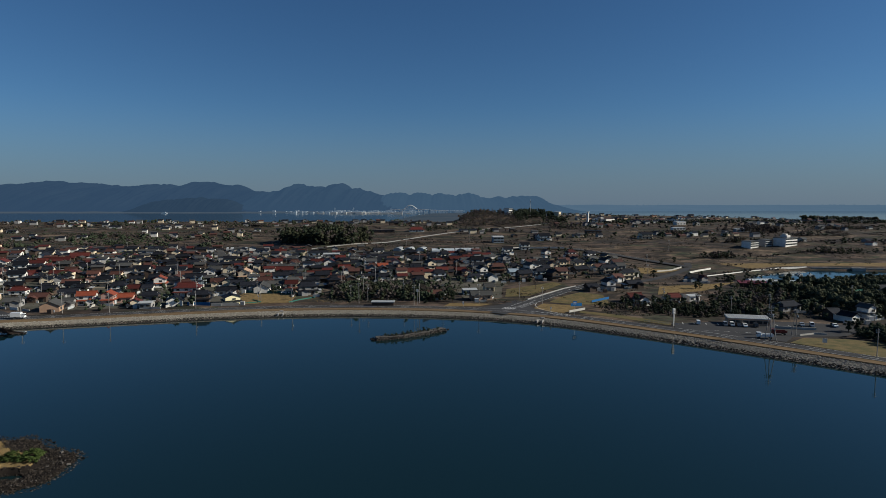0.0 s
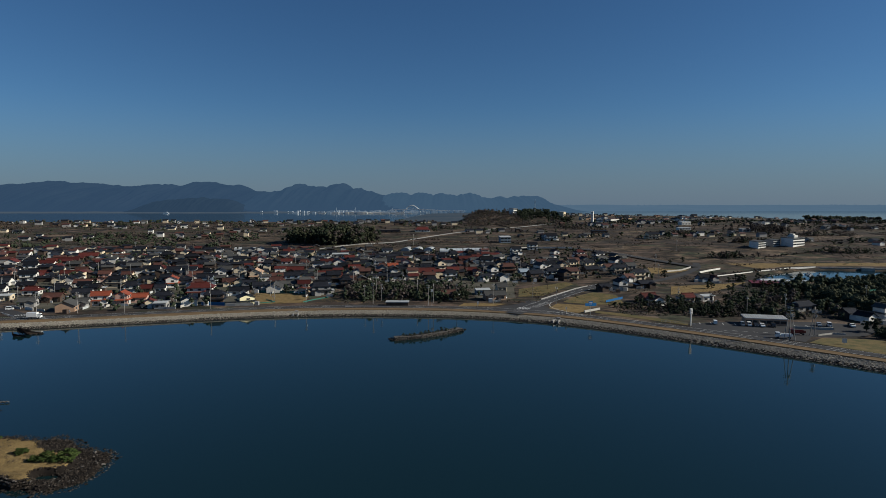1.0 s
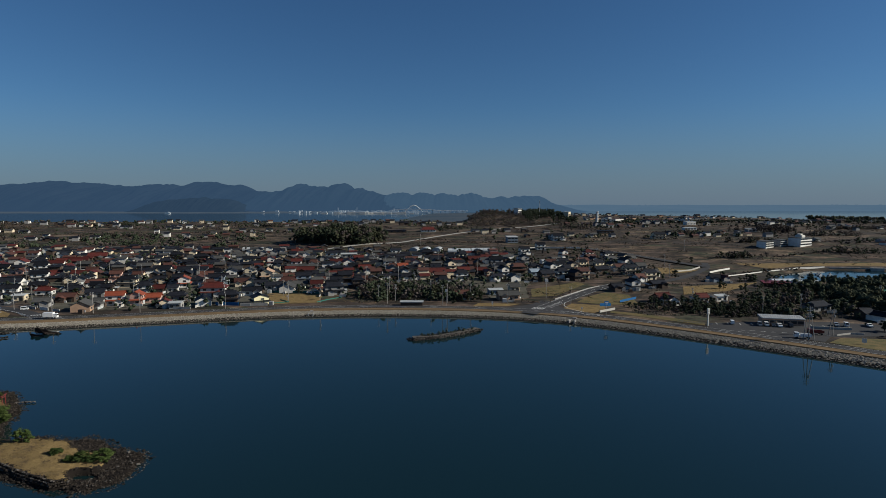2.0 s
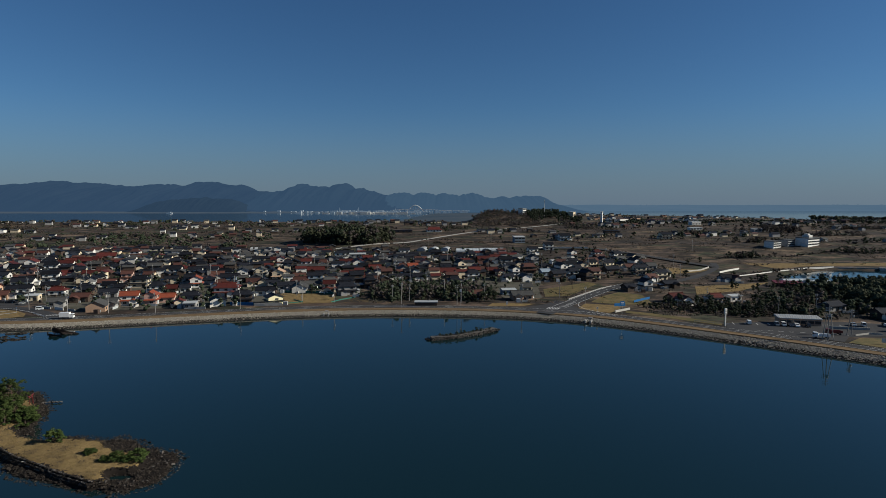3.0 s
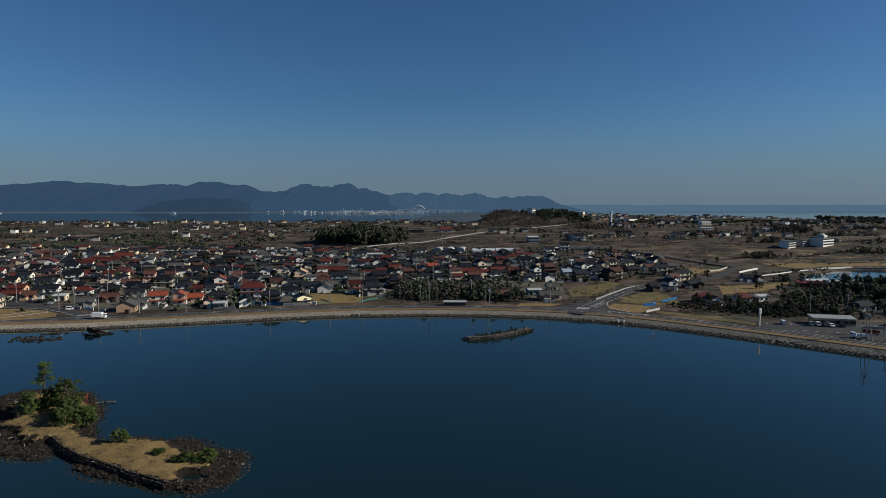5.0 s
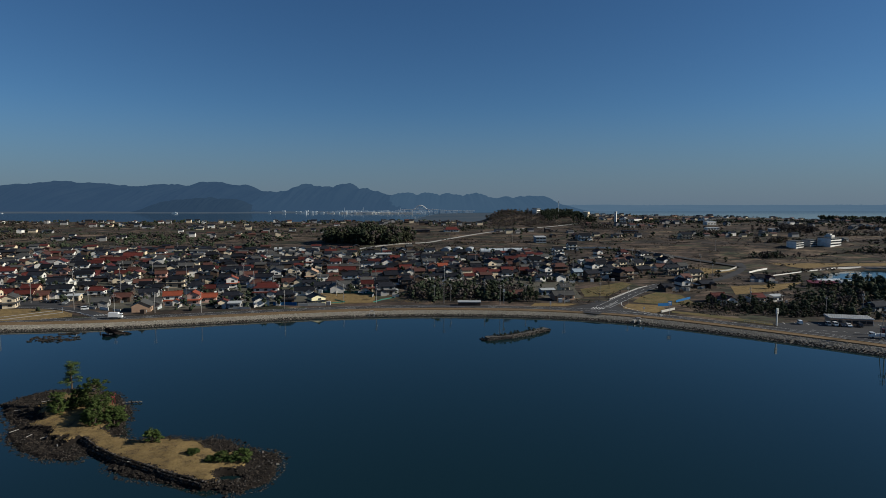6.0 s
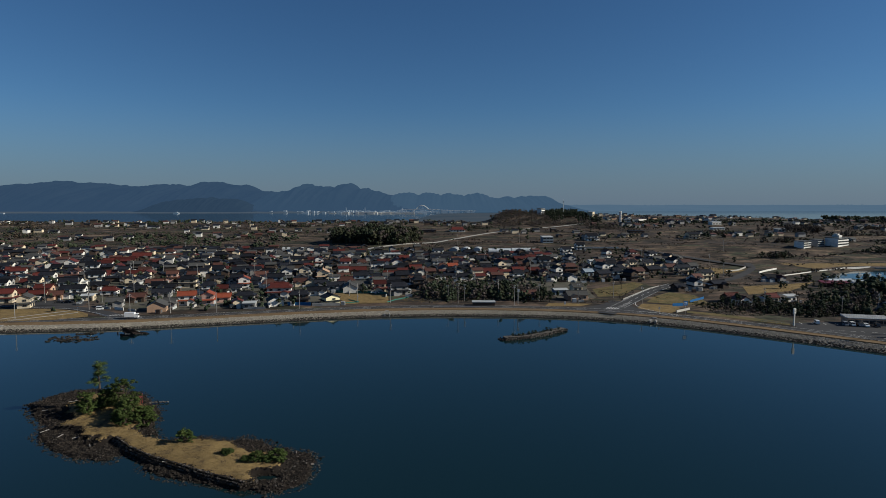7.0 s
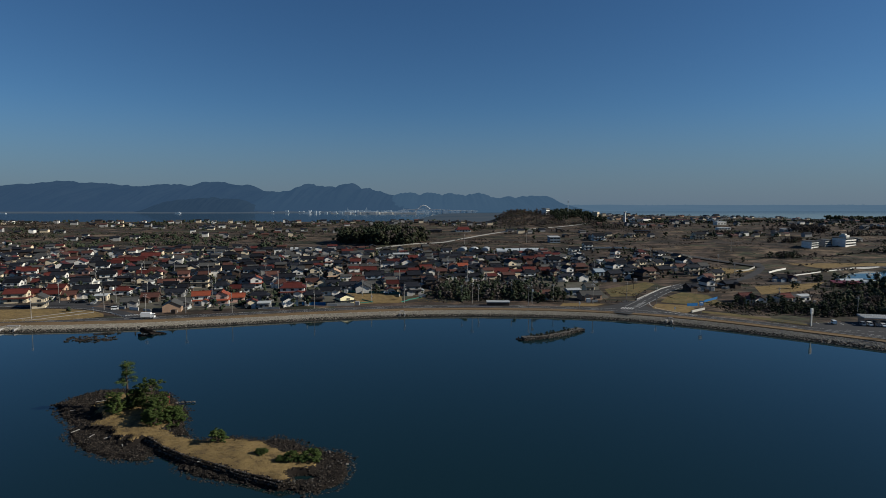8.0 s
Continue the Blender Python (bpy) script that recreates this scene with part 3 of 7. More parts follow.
def gable_walls(w, d, hgt, rise, wall):
    s = Solid()
    s.across([(-d / 2, -1.5), (-d / 2, hgt), (0, hgt + rise), (d / 2, hgt), (d / 2, -1.5)], -w / 2, w / 2, wall)
    return s.mesh("wall")


def box_walls(w, d, hgt, wall):
    s = Solid()
    s.box(-w / 2, w / 2, -d / 2, d / 2, -1.5, hgt, wall)
    return s.mesh("wall")


def gable_roof(w, d, rise, key):
    """Two tiled slopes with a ridge, over the eaves line at z = 0."""
    s = Solid()
    o, e = 0.55, 0.7
    k = rise / (d / 2)
    for g in (-1, 1):
        a = [(-w / 2 - o, g * (d / 2 + e), -k * e), (w / 2 + o, g * (d / 2 + e), -k * e), (w / 2 + o, 0, rise), (-w / 2 - o, 0, rise)]
        a = [(x, y, z + 0.28) for x, y, z in a]
        s.slab(a if g < 0 else a[::-1], 0.26, key)
    return s.mesh("roof")


def ridge_bar(w, key, z):
    s = Solid()
    s.box(-w / 2 - 0.5, w / 2 + 0.5, -0.22, 0.22, z + 0.15, z + 0.62, key)
    for g in (-1, 1):
        s.box(g * (w / 2 + 0.55) - 0.18, g * (w / 2 + 0.55) + 0.18, -0.26, 0.26, z + 0.1, z + 0.85, key)
    return s.mesh("ridge")


def hip_roof(w, d, rise, key, gable):
    """A hipped skirt, with a small gabled top where gable is set."""
    s = Solid()
    e = 0.8
    k = rise / (d / 2)
    c = 0.5 if gable else 1.0
    W, D = w / 2 + e, d / 2 + e
    z0, z1 = -k * e + 0.28, -k * e + 0.28 + (D * c) * k
    x1, y1 = W - D * c, D * (1 - c)
    low, high = [(-W, -D), (W, -D), (W, D), (-W, D)], [(-x1, -y1), (x1, -y1), (x1, y1), (-x1, y1)]
    for i in range(4):
        j = (i + 1) % 4
        s.poly([(*low[i], z0), (*low[j], z0), (*high[j], z1), (*high[i], z1)], key)
        s.poly([(*low[i], z0 - 0.28), (*low[j], z0 - 0.28), (*low[j], z0), (*low[i], z0)], key)
    s.poly([(x, y, z0 - 0.28) for x, y in low[::-1]], key)
    if gable:
        t = z1 + y1 * k
        for g in (-1, 1):
            a = [(-x1 - 0.4, g * y1, z1), (x1 + 0.4, g * y1, z1), (x1 + 0.4, 0, t), (-x1 - 0.4, 0, t)]
            s.slab(a if g < 0 else a[::-1], 0.2, key)
            s.poly([(g * x1, -y1, z1), (g * x1, y1, z1), (g * x1, 0, t)][::g], "white")
    return s.mesh("roof")


def skirt_roof(w, d, key):
    """The lean-to eave that runs round between two storeys."""
    s = Solid()
    e = 1.1
    low = [(-w / 2 - e, -d / 2 - e), (w / 2 + e, -d / 2 - e), (w / 2 + e, d / 2 + e), (-w / 2 - e, d / 2 + e)]
    high = [(-w / 2, -d / 2), (w / 2, -d / 2), (w / 2, d / 2), (-w / 2, d / 2)]
    for i in range(4):
        j = (i + 1) % 4
        s.slab([(*low[i], 0), (*low[j], 0), (*high[j], 0.5), (*high[i], 0.5)], 0.15, key)
    return s.mesh("lower_roof")


def annexe(wall):
    """A lean-to store against the gable end."""
    s = Solid()
    s.box(-1.3, 1.3, -1.8, 1.8, -1, 2.2, wall)
    s.slab([(-1.6, -2.1, 2.3), (1.6, -2.1, 2.3), (1.6, 2.1, 2.7), (-1.6, 2.1, 2.7)], 0.15, "tin")
    return s.mesh("annexe")


def window_frame(w, hgt):
    s = Solid()
    t = 0.07
    for a, b, c, d in ((-w / 2, w / 2, 0, t), (-w / 2, w / 2, hgt - t, hgt), (-w / 2, -w / 2 + t, t, hgt - t), (w / 2 - t, w / 2, t, hgt - t), (-t / 2, t / 2, t, hgt - t)):
        s.box(a, b, -0.12, 0.05, c, d, "frame")
    return s.mesh("window")


def window_pane(w, hgt):
    s = Solid()
    s.box(-w / 2 + 0.05, w / 2 - 0.05, -0.04, 0.04, 0.05, hgt - 0.05, "glass")
    return s.mesh("pane")


def door_leaf():
    s = Solid()
    s.box(-0.9, 0.9, -0.08, 0.04, 0, 2.1, "wood")
    s.box(-0.8, -0.1, -0.11, -0.06, 0.2, 1.9, "glass")
    s.box(0.1, 0.8, -0.11, -0.06, 0.2, 1.9, "glass")
    return s.mesh("door")


def add_window(home, x, y, z, w, hgt, turn, panes):
    f = part("window", cached(("win", w, hgt), lambda: window_frame(w, hgt)), home, pose(x, y, z, 0, 0, turn))
    if panes:
        part("pane", cached(("pane", w, hgt), lambda: window_pane(w, hgt)), f)
    else:
        f.data = cached(("winp", w, hgt), lambda: joined_window(w, hgt))
    return f


def joined_window(w, hgt):
    s = Solid()
    s.box(-w / 2, w / 2, -0.09, 0.05, 0, hgt, "frame")
    s.box(-w / 2 + 0.08, w / 2 - 0.08, -0.11, -0.05, 0.08, hgt - 0.08, "glass")
    return s.mesh("window")


ROOF_WORDS = {"red": "red glazed tile", "black": "black glazed tile", "orange": "orange clay tile", "brown": "brown tile", "grey": "weathered grey tile", "tin": "pale sheet-metal", "green": "green sheet-metal", "bluegrey": "blue-grey sheet", "tan": "tan tile"}
WALL_WORDS = {"white": "white plaster", "cream": "cream plaster", "tan": "tan siding", "pink": "pinkish siding", "wood": "dark timber", "bluegrey": "blue-grey siding", "greywall": "grey mortar", "yellow": "pale yellow siding"}
BUILT = []


def house(x, y, turn, w, d, storeys, roof, wall, form, name="house", z=None, low=1.0):
    BUILT.append((x, y, max(w, d) / 2))
    home = new(name)
    home.matrix_basis = pose(x, y, land(x, y) if z is None else z, 0, 0, turn) @ Matrix.Diagonal((1, 1, low, 1))
    words = "two-storey" if storeys == 2 else "single-storey"
    tagged(home, f"{words} house with {ROOF_WORDS[roof]} roof and {WALL_WORDS[wall]} walls", "house", "houses of the village")
    hgt = 5.6 if storeys == 2 else 3.1
    near = y < 345
    if roof in ("tin",):
        rise = round(d * 0.09, 2)
    else:
        rise = round(d / 2 * 0.5, 2)
    if form == "h":
        part("wall", cached(("bw", w, d, hgt, wall), lambda: box_walls(w, d, hgt, wall)), home)
        part("roof", cached(("hr", w, d, roof), lambda: hip_roof(w, d, rise, roof, True)), home, pose(0, 0, hgt))
        top = hgt + rise + 0.1
        part("ridge", cached(("rb", w - d, roof, top), lambda: ridge_bar(max(3, w - d), roof, top)), home)
    else:
        part("wall", cached(("gw", w, d, hgt, rise, wall), lambda: gable_walls(w, d, hgt, rise, wall)), home)
        part("roof", cached(("gr", w, d, rise, roof), lambda: gable_roof(w, d, rise, roof)), home, pose(0, 0, hgt))
        if roof != "tin":
            part("ridge", cached(("rb", w, roof, hgt + rise), lambda: ridge_bar(w, roof, hgt + rise)), home)
    if storeys == 2:
        part("lower_roof", cached(("sk", w, d, roof), lambda: skirt_roof(w, d, roof)), home, pose(0, 0, 2.75))
    pick = random.Random(int(x * 13 + y * 7))
    if pick.random() < 0.6 and form != "g" and roof != "tin":
        ww, dd, u = pick.choice((3.5, 4.5)), pick.choice((2.0, 3.0)), pick.choice((-1, 1)) * w * 0.22
        part("wing_wall", cached(("ww", ww, dd, wall), lambda: gable_walls(dd, ww, 2.7, 0.9, wall)), home, pose(u, -d / 2 - dd / 2 + 0.3, 0, 0, 0, 90))
        part("wing_roof", cached(("wr", ww, dd, roof), lambda: gable_roof(dd + 1.5, ww, 0.9, roof)), home, pose(u, -d / 2 - dd / 2 + 0.9, 2.7, 0, 0, 90))
    if pick.random() < 0.35 and wall != "yellow":
        part("annexe", cached(("an", wall), lambda: annexe(wall)), home, pose(pick.choice((-1, 1)) * (w / 2 + 1.4), pick.uniform(-1, 1), 0))
    count = max(2, int(w // 4))
    for level in range(storeys):
        zz = 0.9 + 2.75 * level
        for i in range(count):
            u = -w / 2 + (i + 0.5) * w / count
            if level == 0 and i == count // 2:
                part("door", cached("door", door_leaf), home, pose(u, -d / 2 - 0.02, 0))
            else:
                add_window(home, u, -d / 2 - 0.02, zz, 1.8, 1.2, 0, near)
        for g in (-1, 1):
            if g == 1 or storeys == 2:
                add_window(home, g * (w / 2 + 0.02), 0.6 * g, zz, 1.8, 1.2, 90 * g, near)
    return home


house(-304, 331, 15, 11, 7, 2, "red", "cream", "a")
house(-306, 349, 17, 9, 6, 1, "red", "tan", "a")
house(-281, 316, 111, 8, 6, 2, "grey", "cream", "g")
house(-293, 344, 17, 9, 6, 1, "red", "cream", "a")
house(-370, 430, 19, 8, 6, 2, "red", "white", "a")
house(-378, 430, 8, 8, 6, 1, "red", "white", "a")
house(-323, 386, 14, 7, 6, 2, "black", "cream", "a")
house(-350, 393, 19, 11, 7, 1, "black", "greywall", "a")
house(-412, 492, 16, 11, 6, 1, "grey", "white", "a")
house(-362, 425, 19, 9, 6, 2, "red", "white", "a")
house(-294, 351, 9, 9, 6, 2, "red", "tan", "a")
house(-281, 342, 14, 7, 6, 1, "brown", "tan", "a")
house(-278, 347, 11, 6, 6, 2, "black", "white", "a")
house(-272, 349, 15, 7, 6, 2, "black", "white", "a")
house(-260, 338, 15, 6, 6, 1, "tin", "cream", "a")
house(-329, 407, 8, 9, 6, 2, "black", "white", "a")
house(-305, 394, 11, 13, 8, 1, "black", "white", "a")
house(-357, 454, 111, 10, 8, 2, "red", "white", "g")
house(-376, 499, 17, 7, 6, 1, "brown", "cream", "a")
house(-409, 520, 109, 8, 7, 1, "red", "white", "g")
house(-353, 471, 107, 9, 8, 2, "red", "white", "g")
house(-320, 424, 98, 6, 5, 2, "brown", "pink", "g")
house(-325, 453, 18, 9, 6, 2, "black", "white", "a")
house(-338, 435, 101, 7, 6, 1, "black", "cream", "g")
house(-299, 430, 20, 9, 6, 1, "red", "cream", "a")
house(-310, 462, 102, 10, 7, 1, "red", "white", "g")
house(-325, 500, 20, 14, 8, 1, "red", "wood", "a")
house(-336, 496, 14, 9, 6, 1, "red", "cream", "a")
house(-325, 528, 16, 15, 9, 1, "red", "wood", "a")
house(-261, 386, 111, 8, 6, 2, "black", "cream", "g")
house(-247, 390, 16, 10, 6, 1, "brown", "white", "a")
house(-277, 379, 20, 10, 6, 1, "black", "wood", "a")
house(-281, 430, 19, 11, 6, 1, "red", "cream", "a")
house(-281, 445, 12, 8, 6, 1, "brown", "wood", "a")
house(-266, 414, 100, 8, 6, 1, "black", "white", "g")
house(-242, 361, 10, 7, 6, 1, "black", "wood", "a")
house(-230, 334, 9, 9, 6, 1, "brown", "wood", "a")
house(-205, 307, 106, 10, 9, 1, "grey", "tan", "g")
house(-203, 317, 8, 6, 6, 1, "grey", "greywall", "a")
house(-234, 319, 16, 8, 6, 1, "grey", "greywall", "a")
house(-239, 379, 12, 8, 6, 1, "black", "cream", "a")
house(-227, 370, 12, 6, 6, 1, "black", "wood", "a")
house(-197, 324, 18, 9, 6, 2, "orange", "white", "a")
house(-186, 326, 102, 7, 6, 2, "orange", "pink", "g")
house(-181, 333, 14, 9, 6, 1, "orange", "pink", "a")
house(-245, 412, 16, 7, 6, 2, "brown", "pink", "a")
house(-258, 456, 112, 8, 7, 1, "black", "cream", "g")
house(-236, 425, 8, 7, 6, 1, "brown", "cream", "a")
house(-225, 445, 17, 8, 6, 1, "black", "white", "a")
house(-211, 405, 18, 8, 6, 1, "black", "cream", "a")
house(-187, 388, 109, 8, 7, 2, "orange", "white", "g")
house(-185, 368, 12, 6, 6, 1, "black", "white", "a")
house(-193, 365, 15, 7, 6, 1, "red", "wood", "a")
house(-159, 314, 8, 6, 6, 1, "tin", "greywall", "a")
house(-170, 340, 9, 10, 6, 1, "black", "greywall", "h")
house(-167, 318, 111, 6, 5, 1, "red", "cream", "g")
house(-154, 354, 10, 14, 9, 2, "red", "white", "h")
house(-148, 323, 111, 10, 8, 1, "black", "white", "g")
house(-118.5, 327.5, 122, 8, 8, 2, "black", "yellow", "g", low=0.72)
house(-169, 398, 12, 10, 6, 2, "black", "bluegrey", "a")
house(-136, 328, 14, 10, 6, 2, "black", "wood", "h")
house(-206, 514, 100, 10, 7, 1, "red", "white", "g")
house(-200, 456, 17, 10, 6, 1, "red", "wood", "a")
house(-187, 425, 18, 9, 6, 1, "brown", "white", "a")
house(-262, 567, 99, 13, 10, 1, "grey", "cream", "g")
house(-180, 467, 19, 12, 7, 1, "black", "white", "h")
house(-157, 430, 103, 7, 7, 2, "grey", "cream", "g")
house(-151, 393, 15, 8, 6, 1, "brown", "cream", "a")
house(-144, 394, 103, 9, 7, 1, "black", "cream", "g")
house(-165, 502, 19, 11, 7, 1, "red", "cream", "a")
house(-141, 510, 102, 11, 9, 1, "brown", "tan", "g")
house(-141, 419, 100, 10, 8, 2, "tan", "cream", "g")
house(-120, 446, 9, 12, 7, 1, "red", "wood", "a")
house(-126, 418, 10, 8, 6, 1, "brown", "wood", "a")
house(-112, 405, 16, 10, 6, 2, "black", "bluegrey", "a")
house(-114, 370, 100, 13, 9, 1, "grey", "white", "g")
house(-95, 368, 9, 7, 6, 2, "red", "cream", "a")
house(-83, 359, 20, 11, 7, 2, "black", "greywall", "h")
house(-94, 428, 14, 9, 6, 1, "red", "wood", "a")
house(-84, 418, 13, 8, 6, 1, "red", "wood", "a")
house(-101, 416, 11, 7, 6, 1, "black", "cream", "a")
house(-73, 403, 15, 10, 6, 1, "brown", "white", "a")
house(-94, 488, 104, 13, 10, 1, "red", "white", "g")
house(-77, 459, 13, 9, 6, 1, "red", "wood", "a")
house(-77, 429, 111, 7, 6, 1, "grey", "cream", "g")
house(-102, 540, 8, 14, 8, 1, "tin", "greywall", "a")
house(-72, 520, 14, 9, 6, 1, "black", "white", "a")
house(-60, 550, 18, 9, 6, 2, "black", "white", "a")
house(-43, 509, 10, 10, 6, 1, "brown", "wood", "a")
house(-48, 467, 17, 8, 6, 1, "orange", "wood", "a")
house(-54, 451, 107, 10, 8, 1, "grey", "greywall", "g")
house(-41, 415, 17, 12, 7, 1, "black", "white", "h")
house(-33, 455, 104, 6, 5, 2, "brown", "tan", "g")
house(-31, 555, 10, 12, 7, 1, "black", "wood", "h")
house(-20, 524, 18, 9, 6, 1, "brown", "wood", "a")
house(-22, 464, 12, 8, 6, 1, "black", "wood", "a")
house(-10, 467, 112, 8, 7, 2, "black", "cream", "g")
house(-21, 438, 18, 13, 8, 1, "red", "white", "a")
house(4, 448, 20, 7, 6, 1, "brown", "wood", "a")
house(13, 445, 13, 8, 6, 1, "red", "wood", "a")
house(17, 420, 108, 6, 5, 2, "red", "cream", "g")
house(22, 520, 14, 9, 6, 1, "red", "wood", "a")
house(38, 479, 104, 8, 7, 1, "black", "cream", "g")
house(43, 464, 10, 9, 6, 1, "brown", "cream", "a")
house(29, 436, 112, 7, 6, 2, "black", "white", "g")
house(22, 414, 20, 7, 6, 1, "black", "white", "a")
house(34, 414, 105, 9, 7, 1, "grey", "white", "g")
house(29, 372, 12, 6, 6, 1, "grey", "cream", "a")
house(16, 359, 9, 8, 6, 1, "tin", "bluegrey", "a")
house(22, 341, 11, 12, 7, 1, "grey", "tan", "a")
house(-5, 344, 17, 8, 6, 1, "brown", "wood", "a")
house(61, 558, 18, 9, 6, 2, "black", "white", "a")
house(82, 593, 12, 9, 6, 2, "black", "white", "a")
house(71, 496, 17, 9, 6, 1, "tin", "white", "a")
house(52, 437, 17, 7, 6, 1, "bluegrey", "bluegrey", "a")
house(85, 496, 16, 8, 6, 1, "black", "white", "a")
house(102, 499, 16, 10, 6, 1, "brown", "tan", "a")
house(113, 506, 103, 8, 6, 1, "black", "white", "g")
house(121, 476, 102, 8, 6, 1, "black", "cream", "g")
house(123, 462, 14, 9, 6, 1, "brown", "cream", "a")
house(105, 450, 17, 11, 7, 1, "black", "wood", "a")
house(106, 376, 102, 8, 6, 2, "black", "white", "g")
house(94, 372, 19, 7, 6, 1, "black", "wood", "a")
house(125, 386, 16, 10, 6, 1, "black", "wood", "a")
house(109, 334, 15, 8, 6, 1, "red", "wood", "a")
house(110, 325, 106, 7, 6, 1, "brown", "white", "g")
house(131, 333, 11, 6, 6, 1, "red", "cream", "a")
house(143, 337, 16, 7, 6, 1, "tin", "white", "a")
house(178, 419, 14, 9, 6, 1, "black", "bluegrey", "a")
house(184, 418, 107, 7, 5, 1, "red", "greywall", "g")
house(181, 308, 18, 12, 7, 1, "black", "greywall", "h")
house(208, 287, 107, 6, 5, 2, "grey", "white", "g")
house(194, 279, 110, 7, 5, 1, "black", "white", "g")
house(192, 288, 12, 6, 6, 1, "black", "wood", "a")
house(243, 345, 18, 9, 6, 1, "green", "wood", "a")
house(262, 351, 18, 8, 6, 2, "black", "bluegrey", "a")


# ---- the rest of the village, street by street behind the shore ----
random.seed(21)


PLOTS = [np.zeros((0, 3))]


def free(x, y, r):
    if len(PLOTS[0]) != len(BUILT):
        PLOTS[0] = np.array(BUILT)
    q = PLOTS[0]
    return bool(((x - q[:, 0]) ** 2 + (y - q[:, 1]) ** 2 > (r + q[:, 2]) ** 2).all())


def on_road(x, y):
    return any((Vector((x, y)) - Vector(p)).length < 9 for p in ((-237, 305), (-224, 296), (-256, 315), (-275, 316)))


for i in range(2600):
    y = random.uniform(345, 575)
    x = random.uniform(-0.80 * y - 90, 0.20 * y - 40)
    if x > -60 and y < 400 or x > 20 and y < 430 or (-130 < x < -80 and y < 372) or on_road(x, y):
        continue
    if y > 520 and random.random() < 0.6 or (x > -75 and y > 556):
        continue
    w = random.choice((7, 8, 9, 10, 11))
    if len(BUILT) < 292 and free(x, y, w * 0.46):
        roof = random.choice(("black", "black", "black", "black", "red", "brown", "grey", "grey", "black", "black"))
        wall = random.choice(("white", "cream", "wood", "greywall", "white", "wood"))
        form = random.choice("aagh")
        house(round(x), round(y), random.choice((12, 14, 18)) + (90 if form == "g" else 0), w, random.choice((6, 6, 7)), random.choice((1, 1, 2)), roof, wall, form)

for i in range(500):
    x, y = random.uniform(38, 150), random.uniform(408, 545)
    w = random.choice((7, 8, 9, 10))
    if len(BUILT) < 322 and free(x, y, w * 0.6) and all((x - a) ** 2 + (y - b) ** 2 > (w * 0.6 + c) ** 2 for a, b, c in KEEP_CLEAR) and noise.noise(Vector((x / 30, y / 30, 7))) > -0.15:
        form = random.choice("aagh")
        house(round(x), round(y), random.choice((14, 22, 30)) + (90 if form == "g" else 0), w, random.choice((6, 7)), random.choice((1, 2, 2)), random.choice(("black", "black", "brown", "red", "grey")), random.choice(("white", "cream", "wood", "greywall", "white")), form)

# ---- scattered far farmhouses, too many and too small to tell apart ----
random.seed(31)
far = Solid()


def far_house(s, x, y, w, d, hgt, roof, wall, turn):
    i0 = len(s.v)
    s.across([(-d / 2, -1), (-d / 2, hgt), (0, hgt + d * 0.22), (d / 2, hgt), (d / 2, -1)], -w / 2, w / 2, wall)
    k = 0.44
    for g in (-1, 1):
        a = [(-w / 2 - 0.5, g * (d / 2 + 0.6), hgt - 0.6 * k + 0.25), (w / 2 + 0.5, g * (d / 2 + 0.6), hgt - 0.6 * k + 0.25), (w / 2 + 0.5, 0, hgt + d * 0.22 + 0.25), (-w / 2 - 0.5, 0, hgt + d * 0.22 + 0.25)]
        s.slab(a if g < 0 else a[::-1], 0.22, roof)
    m = pose(x, y, land(x, y), 0, 0, turn)
    for i in range(i0, len(s.v)):
        s.v[i] = tuple(m @ Vector(s.v[i]))


for i in range(1500):
    y = random.uniform(400, 590)
    x = random.uniform(-0.80 * y - 90, 0.16 * y - 40)
    if (x > -60 and y < 410) or (x > -75 and y > 556) or not free(x, y, 3.6):
        continue
    BUILT.append((x, y, 3.8))
    far_house(far, x, y, random.uniform(6, 9), random.uniform(4.5, 6.5), random.choice((2.8, 3, 5)), random.choice(("black", "black", "black", "black", "brown", "grey", "red", "grey", "black")), random.choice(("white", "cream", "wood", "greywall", "wood")), random.choice((12, 16, 104)))
HAMLETS = [(-760, 960), (-640, 985), (-560, 900), (-600, 790), (-480, 980), (-420, 850), (-380, 965), (-330, 740), (-290, 900), (-240, 990), (-230, 800), (-470, 700), (-160, 940), (-90, 985), (-20, 930), (60, 800), (150, 720), (230, 880), (300, 960), (330, 740), (420, 1000), (470, 900), (560, 960), (600, 860), (650, 1000), (450, 660), (-620, 680), (-540, 620)]
for cx, cy in HAMLETS:
    for i in range(random.choice((7, 10, 14))):
        x, y = random.gauss(cx, 34), random.gauss(cy, 13)
        if not free(x, y, 3) or (-195 < x < -65 and 600 < y < 720):
            continue
        BUILT.append((x, y, 5))
        far_house(far, x, y, random.uniform(6, 10), random.uniform(5, 7), random.choice((2.6, 3, 4.4)), random.choice(("black", "black", "black", "brown", "grey")), random.choice(("white", "cream", "greywall", "greywall", "wood")), random.choice((12, 18, 104)))
for i in range(70):
    y = random.uniform(1040, 1540)
    x = random.uniform(0.2, 0.62) * y
    far_house(far, x, y, random.uniform(7, 14), random.uniform(6, 8), random.choice((2.6, 3, 4.5)), random.choice(("black", "brown", "grey", "black", "black")), random.choice(("greywall", "cream", "white", "greywall", "wood", "tan")), random.choice((12, 25, 104)))
tagged(new("far_houses", far.mesh("far_houses")), "scattered farmhouses with dark roofs and pale walls", "houses", kind="stuff")


